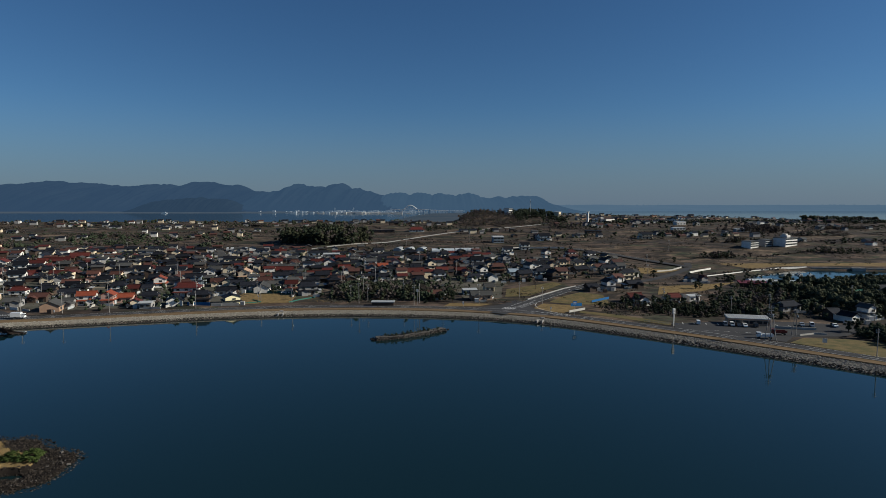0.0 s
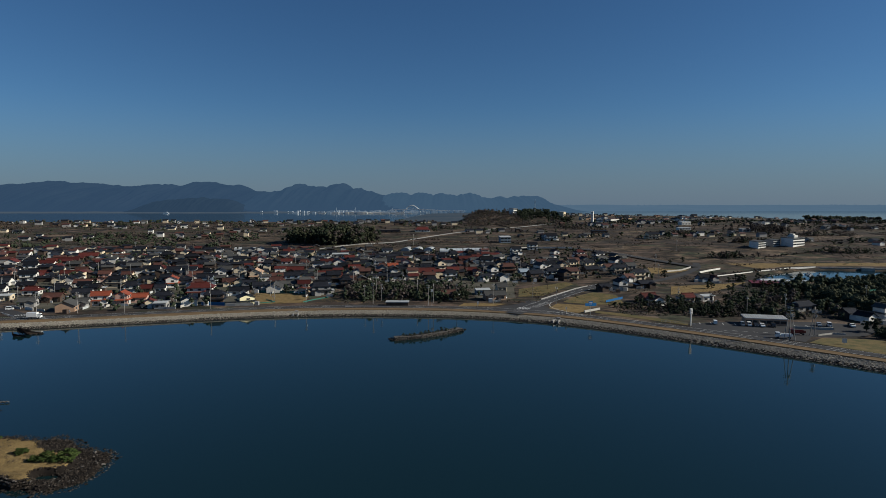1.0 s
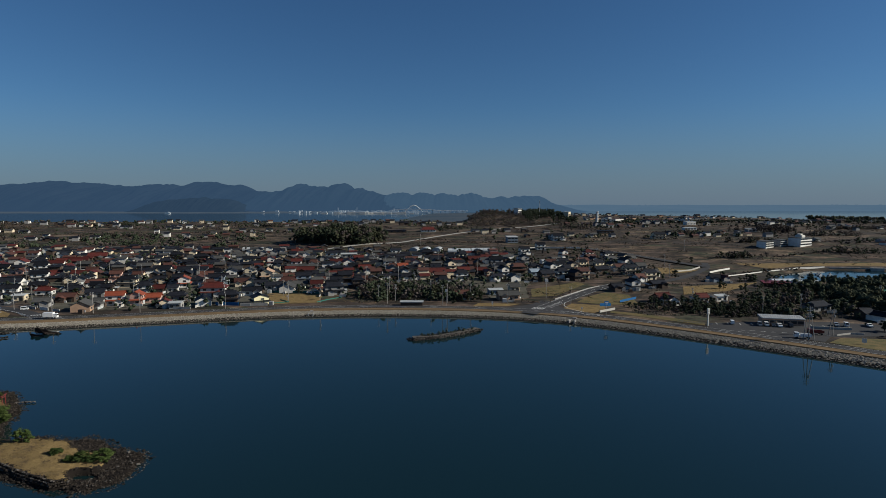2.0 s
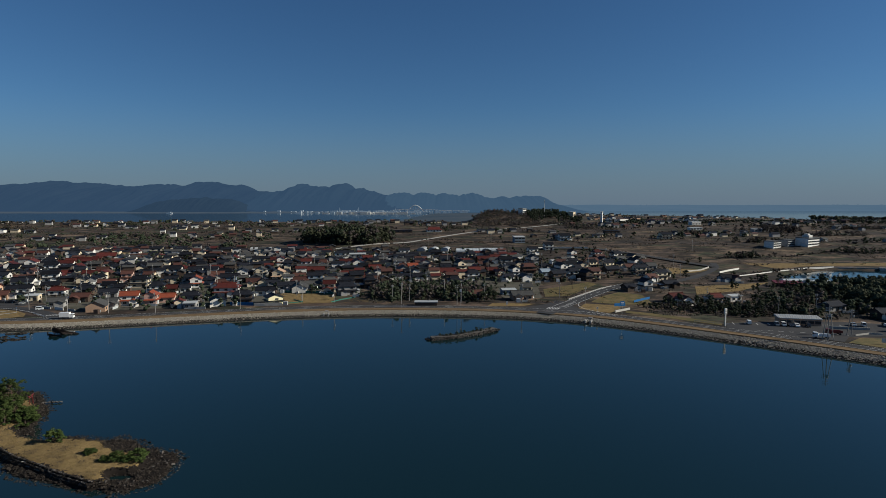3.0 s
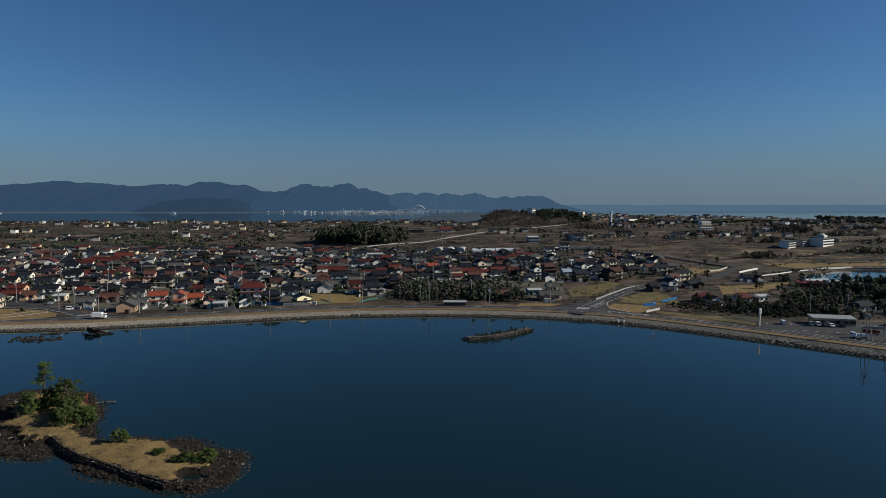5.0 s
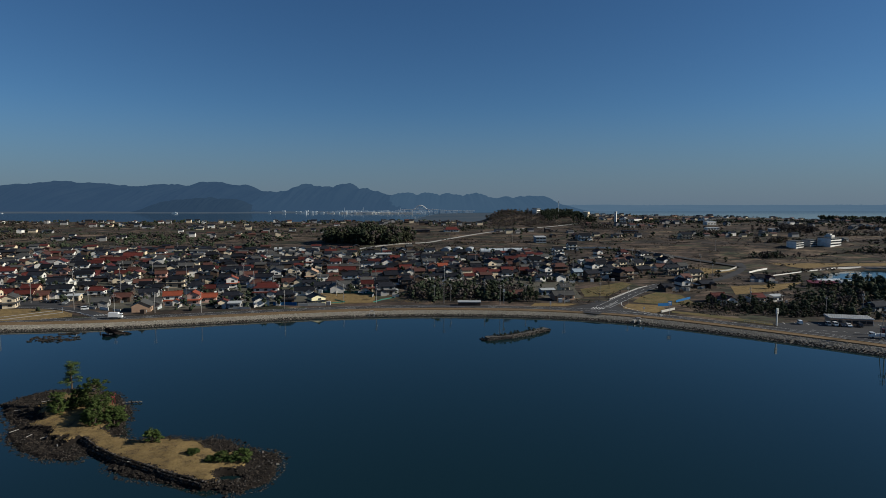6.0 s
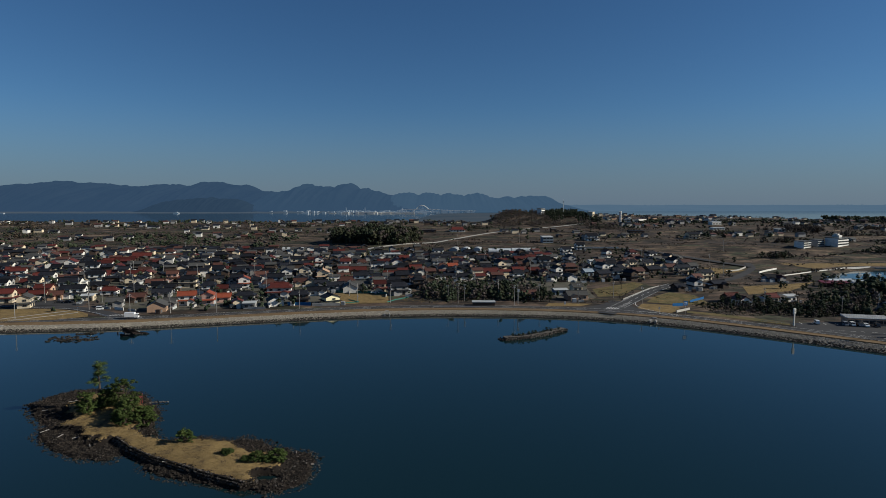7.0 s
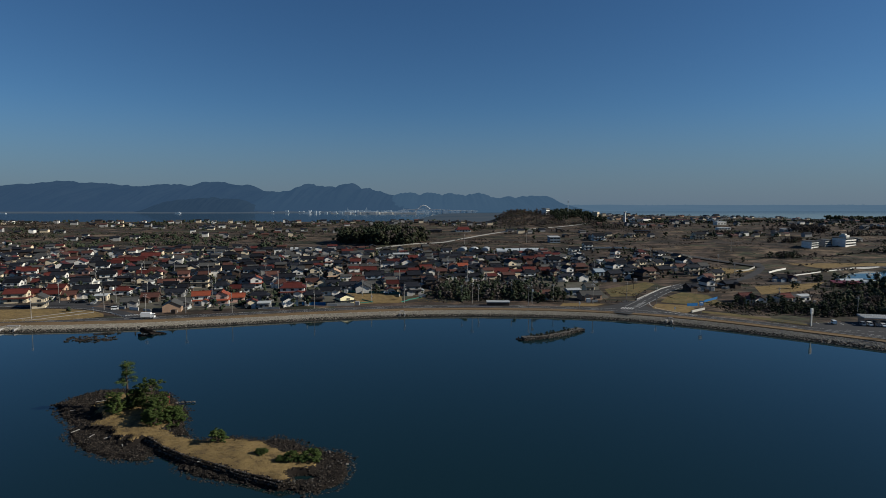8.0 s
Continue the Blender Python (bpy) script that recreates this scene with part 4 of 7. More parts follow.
# ---- trees ----
LUMP = [Vector(p).normalized() for p in ((1, 0, 0), (-1, 0, 0), (0, 1, 0), (0, -1, 0), (0, 0, 1), (0, 0, -1), (1, 1, 0), (-1, 1, 0), (1, -1, 0), (-1, -1, 0), (1, 0, 1), (-1, 0, 1), (1, 0, -1), (-1, 0, -1), (0, 1, 1), (0, -1, 1), (0, 1, -1), (0, -1, -1))]
LUMP_FACES = []
for ax, ay, az in [(a, b, c) for a in (0, 1) for b in (0, 1) for c in (0, 1)]:
    px_, py_, pz_ = ax, 2 + ay, 4 + az
    xy = 6 + ax + 2 * ay
    xz = 10 + ax + 2 * az
    yz = 14 + ay + 2 * az
    tri = [(px_, xy, xz), (py_, yz, xy), (pz_, xz, yz), (xy, yz, xz)]
    LUMP_FACES += [t if (ax + ay + az) % 2 == 0 else t[::-1] for t in tri]


CLOUD_RNG = np.random.default_rng(5)
LUMP_SHAPES = [np.array([tuple(v) for v in LUMP]) * CLOUD_RNG.uniform(0.68, 1.25, (18, 1)) for _ in range(24)]
CLOUDS = {}


def lump(s, centre, radius, key, flat):
    """The leafy mass inside a clump, uneven all round."""
    i, k = len(s.v), s.slot(key)
    s.v += (random.choice(LUMP_SHAPES) * (radius, radius, radius * flat) + centre).tolist()
    s.f += [(i + a, i + b, i + c) for a, b, c in LUMP_FACES]
    s.m += [k] * 32


def cloud_shape(count):
    """Leaf sprays round a unit ball: their places, and their corners from there for leaves of unit size."""
    v = CLOUD_RNG.normal(size=(count, 3))
    v /= np.linalg.norm(v, axis=1)[:, None]
    n = v * 1.6 + CLOUD_RNG.uniform((-1, -1, -0.6), (1, 1, 1.1), (count, 3)) * 0.8
    u = np.cross(n, CLOUD_RNG.normal(size=(count, 3)))
    w = np.cross(n, u)
    u *= (CLOUD_RNG.uniform(0.6, 1.3, count) / np.linalg.norm(u, axis=1))[:, None]
    w *= (CLOUD_RNG.uniform(0.4, 0.9, count) / np.linalg.norm(w, axis=1))[:, None]
    v *= CLOUD_RNG.uniform(0.62, 1.08, count)[:, None]
    return np.repeat(v, 4, axis=0), np.stack((u, w, -u, -w), 1).reshape(-1, 3)


def leaf_cloud(s, centre, radius, count, size, key, flat=0.75, core=0.0):
    """Small leaf sprays set in the outer part of a rounded clump."""
    if core:
        lump(s, centre, radius * core, key, flat)
    if count not in CLOUDS:
        CLOUDS[count] = [cloud_shape(count) for _ in range(24)]
    place, corner = random.choice(CLOUDS[count])
    i, k = len(s.v), s.slot(key)
    s.v += (place * (radius, radius, radius * flat) + corner * size + tuple(centre)).tolist()
    s.f += [(a, a + 1, a + 2, a + 3) for a in range(i, i + 4 * count, 4)]
    s.m += [k] * count


def trunk_mesh(hgt, r, limbs):
    s = Solid()
    s.tube((0, 0, -0.8), (0.1 * hgt * 0.3, 0, hgt * 0.6), r, r * 0.5, "bark", 7)
    for p in limbs:
        s.tube((0.05 * hgt, 0, hgt * random.uniform(0.25, 0.55)), p, r * 0.4, r * 0.12, "bark", 5)
    return s.mesh("trunk")


def round_tree(seed, hgt, wide, leaf, key, clumps=16):
    random.seed(seed)
    centres = []
    for _ in range(clumps):
        a, q = random.uniform(0, 6.3), random.uniform(0.0, 1.0)
        z = hgt * random.uniform(0.2, 0.92)
        reach = wide * (1 - ((z / hgt - 0.5) / 0.62) ** 2) * q
        centres.append((math.cos(a) * reach, math.sin(a) * reach, z))
    s = Solid()
    for c in centres:
        leaf_cloud(s, c, wide * random.uniform(0.28, 0.5), 110, leaf * 0.62, key, 0.75, 0.62)
    return trunk_mesh(hgt, 0.03 * hgt + 0.05, centres[:7]), s.mesh("crown")


def bare_tree(seed, hgt):
    random.seed(seed)
    s, t = Solid(), Solid()
    t.tube((0, 0, -0.8), (0, 0, hgt * 0.35), 0.035 * hgt, 0.022 * hgt, "bark", 6)

    def grow(p, d, length, r, depth):
        q = p + d * length
        s.tube(p, q, r, r * 0.6, "twig", 3)
        if depth == 0:
            return
        for _ in range(random.choice((3, 4))):
            e = (d + Vector((random.uniform(-1, 1), random.uniform(-1, 1), random.uniform(-0.2, 0.7))) * 0.75).normalized()
            grow(p.lerp(q, random.uniform(0.55, 1)), e, length * random.uniform(0.55, 0.8), max(0.02, r * 0.55), depth - 1)

    for _ in range(4):
        grow(Vector((0, 0, hgt * random.uniform(0.25, 0.35))), Vector((random.uniform(-0.7, 0.7), random.uniform(-0.7, 0.7), 1)).normalized(), hgt * 0.3, 0.012 * hgt, 4)
    return t.mesh("trunk"), s.mesh("crown")


def pine_tree(seed, hgt, lean, tall):
    """A lake pine: a leaning trunk with flat pads of needles."""
    random.seed(seed)
    t, s = Solid(), Solid()
    pts = [Vector((lean * hgt * (k / 6) ** 1.5 + random.uniform(-0.12, 0.12), random.uniform(-0.12, 0.12), hgt * k / 6 - (0.8 if k == 0 else 0))) for k in range(7)]
    for i in range(6):
        t.tube(pts[i], pts[i + 1], 0.035 * hgt * (1 - i / 8), 0.035 * hgt * (1 - (i + 1) / 8), "bark", 7)
    start = 0.52 if tall else 0.2
    for k in range(12 if tall else 22):
        f = start + (1 - start) * k / (12 if tall else 22)
        p = pts[min(5, int(f * 6))].lerp(pts[min(6, int(f * 6) + 1)], f * 6 % 1)
        a = random.uniform(0, 6.3)
        reach = hgt * (0.3 if tall else 0.42) * (1.05 - f) ** 0.6 * random.uniform(0.5, 1.1)
        q = p + Vector((math.cos(a) * reach, math.sin(a) * reach, hgt * random.uniform(0.02, 0.1)))
        t.tube(p, q, 0.012 * hgt, 0.004 * hgt, "bark", 4)
        for _ in range(3):
            tip = q + Vector((random.gauss(0, 1), random.gauss(0, 1), random.gauss(0, 0.5))) * hgt * 0.06
            leaf_cloud(s, tip, hgt * random.uniform(0.06, 0.11), 120, 0.1, "pine", 0.5, 0.3)
        leaf_cloud(s, p.lerp(q, 0.6), hgt * 0.09, 150, 0.1, "pine", 0.5)
    return t.mesh("trunk"), s.mesh("crown")


KINDS = {
    "evergreen": [round_tree(40 + k, 7.0, 2.8, 0.19, "leaf") for k in range(5)],
    "shrub": [round_tree(60 + k, 3.4, 2.2, 0.19, "leaf", 9) for k in range(3)],
    "bamboo": [round_tree(70 + k, 8.0, 2.4, 0.2, "bamboo", 16) for k in range(3)],
    "bare": [bare_tree(80 + k, 7.0) for k in range(4)],
}
TREE_WORDS = {
    "evergreen": ("tree", "dark evergreen broadleaf tree among the houses"),
    "shrub": ("bush", "low dark evergreen garden shrub"),
    "bamboo": ("tree", "dense olive green bamboo-like thicket tree"),
    "bare": ("tree", "leafless brown winter tree with fine twigs"),
}
TREES = []


def tree(kind, x, y, size, z=None, group="village trees"):
    trunk, crown = random.choice(KINDS[kind])
    t = new("bush" if kind == "shrub" else "tree")
    g = size * random.uniform(0.85, 1.15)
    t.matrix_basis = Matrix.LocRotScale((x, y, land(x, y) if z is None else z), Euler((0, 0, random.uniform(0, 6.3))), (g, g, g * random.uniform(0.85, 1.15)))
    part("trunk", trunk, t)
    part("crown", crown, t)
    tagged(t, TREE_WORDS[kind][1], TREE_WORDS[kind][0], group)
    TREES.append((x, y))


def grove(count, x0, x1, y0, y1, kinds, low, high, clear=3.0):
    for _ in range(count):
        for _ in range(12):
            x, y = random.uniform(x0, x1), random.uniform(y0, y1)
            if free(x, y, 1.0) and all((x - a) ** 2 + (y - b) ** 2 > clear ** 2 for a, b in TREES):
                tree(random.choice(kinds), x, y, random.uniform(low, high))
                break


random.seed(91)
grove(34, -66, -8, 338, 385, ("evergreen", "bare", "evergreen", "bamboo"), 0.7, 1.15)
grove(8, -10, 6, 330, 352, ("evergreen",), 0.7, 1.0)
grove(24, 98, 150, 300, 326, ("evergreen", "evergreen", "bare", "shrub"), 0.6, 0.95)
grove(20, 112, 165, 288, 318, ("evergreen", "shrub"), 0.6, 0.9)
grove(40, 160, 260, 285, 400, ("evergreen", "bamboo", "evergreen", "bare"), 0.5, 0.85, 4)
grove(26, 190, 330, 385, 424, ("bamboo", "evergreen"), 0.55, 0.85, 4)
grove(14, 172, 215, 225, 275, ("evergreen", "evergreen", "shrub"), 0.7, 1.0)
grove(50, -330, 60, 320, 480, ("shrub", "evergreen", "bare", "shrub"), 0.4, 0.8)
grove(44, -330, 20, 335, 520, ("evergreen", "bare", "bare", "evergreen"), 0.55, 0.95, 5)
grove(30, -400, 60, 430, 600, ("evergreen", "bare", "shrub"), 0.6, 1.0)
grove(16, 90, 240, 420, 560, ("shrub", "bare", "evergreen"), 0.5, 0.9)


def wood(name, label, spots, kinds, low, high, leafs=420, base=0.18, size=0.06, clumps=7, spread=0.3, top=0.82, flat=0.85, core=0.82, round_=(0.2, 0.3)):
    """A far wood as one mass of crowns and trunks."""
    s = Solid()
    for x, y in spots:
        z, g, key = land(x, y), random.uniform(low, high), random.choice(kinds)
        if g > 5:
            s.tube((x, y, z - 1), (x, y, z + g * 0.45), 0.025 * g, 0.015 * g, "bark", 5)
        for _ in range(clumps):
            a, q = random.uniform(0, 6.3), random.uniform(0, spread) * g
            leaf_cloud(s, (x + math.cos(a) * q, y + math.sin(a) * q, z + g * random.uniform(base, top)), g * random.uniform(*round_), leafs // 14, size * g, key, flat, core)
    return tagged(new(name, s.mesh(name)), label, "trees", kind="stuff")


random.seed(95)
spots = [(random.uniform(-182, -78), random.uniform(620, 690)) for _ in range(420)]
# bamboo-coloured crowns lighten the wood in place of haze
wood("wood_grove", "dense dark evergreen wood on a rise", [p for p in spots if (p[0] + 130) ** 2 / 2500 + (p[1] - 655) ** 2 / 1200 < 1], ("leaf",) * 4 + ("twig", "bamboo", "bamboo"), 9, 17, 280, 0.1, 0.036, 11, 0.32, 0.9, 0.9, 0.55, (0.11, 0.19))
spots = [(random.uniform(30, 196), random.uniform(890, 1050)) for _ in range(950)]
spots = [p for p in spots if p[1] > 970 or noise.noise(Vector((p[0] / 60, p[1] / 9, 2))) > -0.12]
wood("wood_hill", "dark evergreen trees on the hilltop", [p for p in spots if p[0] > 118 and p[1] > 930], ("leaf",), 6, 12, 170, 0.08, 0.04, 7, 0.3, 0.85, 0.9, 0.6, (0.14, 0.24))
crown_spots = [(random.gauss(62, 13), random.gauss(1030, 9)) for _ in range(46)] + [(random.gauss(112, 16), random.gauss(1030, 9)) for _ in range(30)]
wood("wood_crest", "tall leafless trees on the crest of the hill", crown_spots, ("twig",) * 5 + ("weed", "leaf"), 6, 10.5, 420, 0.1, 0.04, 9, 0.3, 0.9, 0.9, 0.4, (0.14, 0.22))
wood("orchard_hill", "brown leafless orchard on the hill", [p for p in spots if p[0] <= 118 or p[1] <= 930], ("twig",) * 8 + ("leaf", "weed"), 3.5, 7.5, 170, 0.05, 0.06, 5, 0.5, 0.8, 0.8, 0.5, (0.15, 0.26))
spots = [(random.uniform(-470, -230), random.uniform(600, 740)) for _ in range(260)]
wood("wood_bare", "brown leafless wood beyond the village", [p for p in spots if noise.noise(Vector((p[0] / 45, p[1] / 30, 6))) > -0.02 and free(p[0], p[1], 3)], ("twig", "leaf", "leaf"), 4, 8, 130, 0.03, 0.035, 7, 0.5, 0.6, 0.75)
spots = [(u, v) for cx, cy in HAMLETS for u, v in [(random.gauss(cx, 40), random.gauss(cy, 14)) for _ in range(25)]]
wood("wood_fields", "trees and hedges round the far farmhouses", spots, ("leaf", "twig", "leaf", "leaf"), 3.5, 8, 70, 0.03, 0.035, 5, 0.5, 0.6, 0.75)
BELTS = [(-521, 906, 60, 10, 70), (-578, 724, 40, 12, 60), (-424, 735, 52, 10, 70), (-285, 880, 34, 8, 40), (-722, 920, 50, 10, 60), (-640, 840, 40, 9, 45), (-350, 640, 30, 9, 40), (-470, 620, 36, 9, 45), (330, 660, 30, 8, 45), (270, 568, 22, 5, 30), (400, 590, 34, 6, 40), (460, 740, 50, 9, 60), (560, 840, 60, 10, 60), (300, 760, 26, 7, 30), (180, 860, 30, 8, 34), (-10, 850, 40, 8, 40), (520, 640, 40, 8, 40)]
for cx, cy, sx, sy, n in BELTS:
    spots = [(random.gauss(cx, sx * 0.5), random.gauss(cy, sy * 0.5)) for _ in range(n)]
    wood("tree_belt", "belt of dark evergreens and bare trees across the fields", spots, random.choice((("leaf", "leaf", "twig"), ("twig", "twig", "leaf"), ("twig", "weed", "leaf"))), 3.5, 8.5, 160, 0.05, 0.05, 7, 0.45, 0.75, 0.85, 0.55, (0.14, 0.24))
spots = []
for _ in range(150):
    y0 = random.uniform(440, 1060)
    x0 = random.uniform(-0.85, 0.8) * y0
    if x0 < 60 and y0 < 590:
        continue
    turn = random.choice((0.3, 0.36, 0.42, 1.9)) + random.uniform(-0.06, 0.06)
    for k in range(random.choice((8, 16, 26))):
        q = (x0 + math.cos(turn) * k * 2.6 + random.uniform(-1, 1), y0 + math.sin(turn) * k * 2.6 + random.uniform(-0.8, 0.8))
        if free(q[0], q[1], 1.5) and random.random() < 0.85 and land(*q) > 1.5:
            spots.append(q)
wood("wood_hedges", "dark hedges and brown scrub between the fields", spots, ("twig", "twig", "weed", "leaf", "twig"), 2.0, 4.6, 56, 0.02, 0.045, 3, 0.5, 0.4, 0.7)


def scrub(name, label, spots, keys):
    """Low weeds and brambles as many small sprays."""
    s = Solid()
    for x, y in spots:
        g = random.uniform(0.9, 3.2)
        leaf_cloud(s, (x, y, land(x, y) + 0.1), g, 12, 0.42, random.choice(keys), 0.28)
    return tagged(new(name, s.mesh(name)), label, "scrub", kind="stuff")


LANES = np.array(KEEP_CLEAR)


def off_road(x, y, r=1.0):
    return bool(((x - LANES[:, 0]) ** 2 + (y - LANES[:, 1]) ** 2 > (r + LANES[:, 2]) ** 2).all())


spots = [(random.uniform(-0.82, 0.8), random.uniform(330, 1000)) for _ in range(24000)]
spots = [(u * y - 30, y) for u, y in spots if noise.noise(Vector((u * y / 40, y / 22, 4))) + 0.5 * noise.noise(Vector((u * y / 9, y / 9, 4))) > 0.16]
spots = [q for q in spots if q[1] > shore(q[0]) + 26 and land(*q) > 2.2 and off_road(*q) and not (100 < q[0] < 192 and q[1] < 282)]
under = [(random.uniform(150, 340), random.uniform(284, 424)) for _ in range(1500)] + [(random.uniform(84, 152), random.uniform(292, 330)) for _ in range(420)] + [(random.uniform(-70, 2), random.uniform(332, 392)) for _ in range(600)]
under = [q for q in under if free(q[0], q[1], 0.5) and q[1] > shore(q[0]) + 34 and off_road(*q) and not (q[0] < 195 and q[1] > 345 and q[0] > 100) and not (195 < q[0] < 262 and 378 < q[1] < 420)]
scrub("undergrowth", "dark undergrowth of brambles and evergreen scrub", under, ("leaf", "leaf", "twig", "bamboo", "weed"))
tuft_rings = [[Vector(q) for q in ring] for ring in (
    [(-340, 300), (-340, 283), (-270, 279), (-243, 282), (-232, 290), (-246, 305), (-272, 310)],
    [(-123, 362), (-89, 358), (-86, 329), (-110, 325), (-122, 327)],
    [(60, 331), (70, 349), (86, 366), (97, 355), (93, 324), (75, 323)],
    [(144, 390), (207, 415), (166, 373), (131, 357)],
    [(41, 378), (77, 407), (81, 399), (52, 352), (37, 349)],
    [(-81, 328), (-80, 345), (-67, 345), (-48, 329)],
)]
tufts = Solid()
for ring in tuft_rings:
    x0, x1, y0, y1 = min(q.x for q in ring), max(q.x for q in ring), min(q.y for q in ring), max(q.y for q in ring)
    for _ in range(int((x1 - x0) * (y1 - y0) * 0.5)):
        q = Vector((random.uniform(x0, x1), random.uniform(y0, y1)))
        if inside(q, ring) and edge_gap(q, ring) > 0.8 and noise.noise(Vector((q.x / 6, q.y / 6, 1))) > -0.2:
            leaf_cloud(tufts, (q.x, q.y, land(q.x, q.y) + 0.16), random.uniform(0.2, 0.5), 6, 0.13, "straw", 0.15)
tagged(new("grass_tufts", tufts.mesh("grass_tufts")), "dry grass tufts on the vacant lots", "grass", kind="stuff")
scrub("field_scrub", "dry brown weeds and brambles over the fields", spots, ("weed", "twig", "twig", "twig", "leaf", "weed"))
spots = [(random.uniform(-0.82, 0.8), random.uniform(420, 1000)) for _ in range(6500)]
spots = [(u * y - 20, y) for u, y in spots]
spots = [q for q in spots if noise.noise(Vector((q[0] / 34, q[1] / 26, 8))) + 0.6 * noise.noise(Vector((q[0] / 11, q[1] / 11, 8))) > 0.22 and (q[0] > 70 or q[1] > 600) and land(*q) > 2.2 and off_road(*q, 3) and free(q[0], q[1], 1)]
wood("bramble_patches", "dark brown bramble thickets and saplings in the fields", spots, ("twig", "twig", "weed", "leaf"), 1.6, 3.8, 84, 0.02, 0.08, 3, 0.6, 0.5, 0.6, 0.45)
spots = [(random.uniform(250, 850), random.uniform(955, 1060)) for _ in range(900)]
wood("wood_ridge", "dark tree line along the ridge", [p for p in spots if noise.noise(Vector((p[0] / 60, p[1] / 60, 3))) > -0.05], ("leaf", "leaf", "leaf", "twig"), 5, 9, 70, 0.02, 0.035, 5, 0.6, 0.5, 0.7)
spots = [(random.uniform(0.18, 0.8), random.uniform(1040, 1560)) for _ in range(900)]
spots = [(u * y, y) for u, y in spots if noise.noise(Vector((u * y / 70, y / 45, 3))) > -0.08 and land(u * y, y) > 2]
wood("wood_beyond", "hazy tree lines on the land behind the ridge", spots, ("leaf", "leaf", "twig", "leaf"), 4, 8.5, 60, 0.02, 0.05, 4, 0.6, 0.5, 0.7, 0.6)
spots = [(random.uniform(930, 1095), random.uniform(1480, 1540)) for _ in range(170)]
# half the crowns take the paler bamboo colour to imitate distance haze
wood("wood_cape", "tall dark wood at the far water's edge", spots, ("leaf", "bamboo", "bamboo", "twig"), 12, 16, 90, 0.1, 0.03, 8, 0.4, 0.9, 0.9, 0.9)
spots = [(random.gauss(428, 22), random.gauss(800, 12)) for _ in range(60)]
wood("wood_brown", "round brown copse of leafless trees in the fields", spots, ("twig",) * 5 + ("weed",), 6, 12, 420, 0.1, 0.045, 8, 0.35, 0.85, 0.9, 0.4, (0.15, 0.25))
spots = [(random.uniform(150, 350), random.uniform(283, 424)) for _ in range(1150)]
spots = [p for p in spots if p[0] < 0.72 * p[1] + 20 and free(p[0], p[1], 1.5) and not (p[0] < 195 and p[1] > 350) and p[0] > 0.35 * p[1] + 40 and not (195 < p[0] < 262 and 380 < p[1] < 418)]
wood("thicket_east", "dense evergreen thicket behind the car park", [p for p in spots if p[0] < 205 or p[1] > 400], ("leaf", "leaf", "bamboo", "leaf", "twig"), 3.4, 6.4, 900, 0.05, 0.03, core=0.7, round_=(0.16, 0.27))
wood("bamboo_wood", "tall dense bamboo and evergreen wood by the inlet", [p for p in spots if p[0] >= 205 and p[1] <= 400], ("leaf", "bamboo", "bamboo", "leaf"), 7.0, 10.5, 1000, 0.05, 0.026, core=0.7, round_=(0.16, 0.27))
spots = [(random.uniform(173, 208), random.uniform(226, 262)) for _ in range(150)]
wood("thicket_corner", "dark rounded bushes beside the car park", [p for p in spots if free(p[0], p[1], 1.0) and p[0] > 176 + max(0, p[1] - 246) * 1.1], ("leaf",), 3.0, 5.5, 900, 0.05, 0.034, core=0.7, round_=(0.16, 0.27))
spots = [(random.uniform(80, 160), random.uniform(288, 330)) for _ in range(340)]
wood("thicket_road", "dark evergreen hedge behind the grass strip", [p for p in spots if free(p[0], p[1], 1.0) and p[1] > 372 - 0.75 * p[0] + 5 and p[1] > 285 and p[0] > 84 and p[1] < 318], ("leaf", "leaf", "twig"), 2.2, 3.9, 520, 0.05, 0.036, core=0.7, round_=(0.16, 0.27))
spots = [(random.uniform(-68, -2), random.uniform(334, 390)) for _ in range(310)]
wood("thicket_shore", "dense dark thicket of evergreens and bare scrub", [p for p in spots if free(p[0], p[1], 1.0) and p[1] > 336], ("leaf", "twig", "twig", "leaf"), 3.2, 6.5, 480, 0.05, 0.034, core=0.7, round_=(0.16, 0.27))
spots = [(random.uniform(-400, 150), random.uniform(300, 585)) for _ in range(1800)]
wood("garden_hedges", "dark hedges and shrubs between the houses", [p for p in spots if free(p[0], p[1], -0.2) and p[1] > shore(p[0]) + 27 and off_road(p[0], p[1], 2) and (p[0] < 20 or p[1] > 402) and noise.noise(Vector((p[0] / 25, p[1] / 25, 3))) > -0.12 and not (-130 < p[0] < -80 and p[1] < 372)], ("leaf", "leaf", "leaf", "twig"), 2.7, 5.8, 100, 0.05, 0.045, 4)

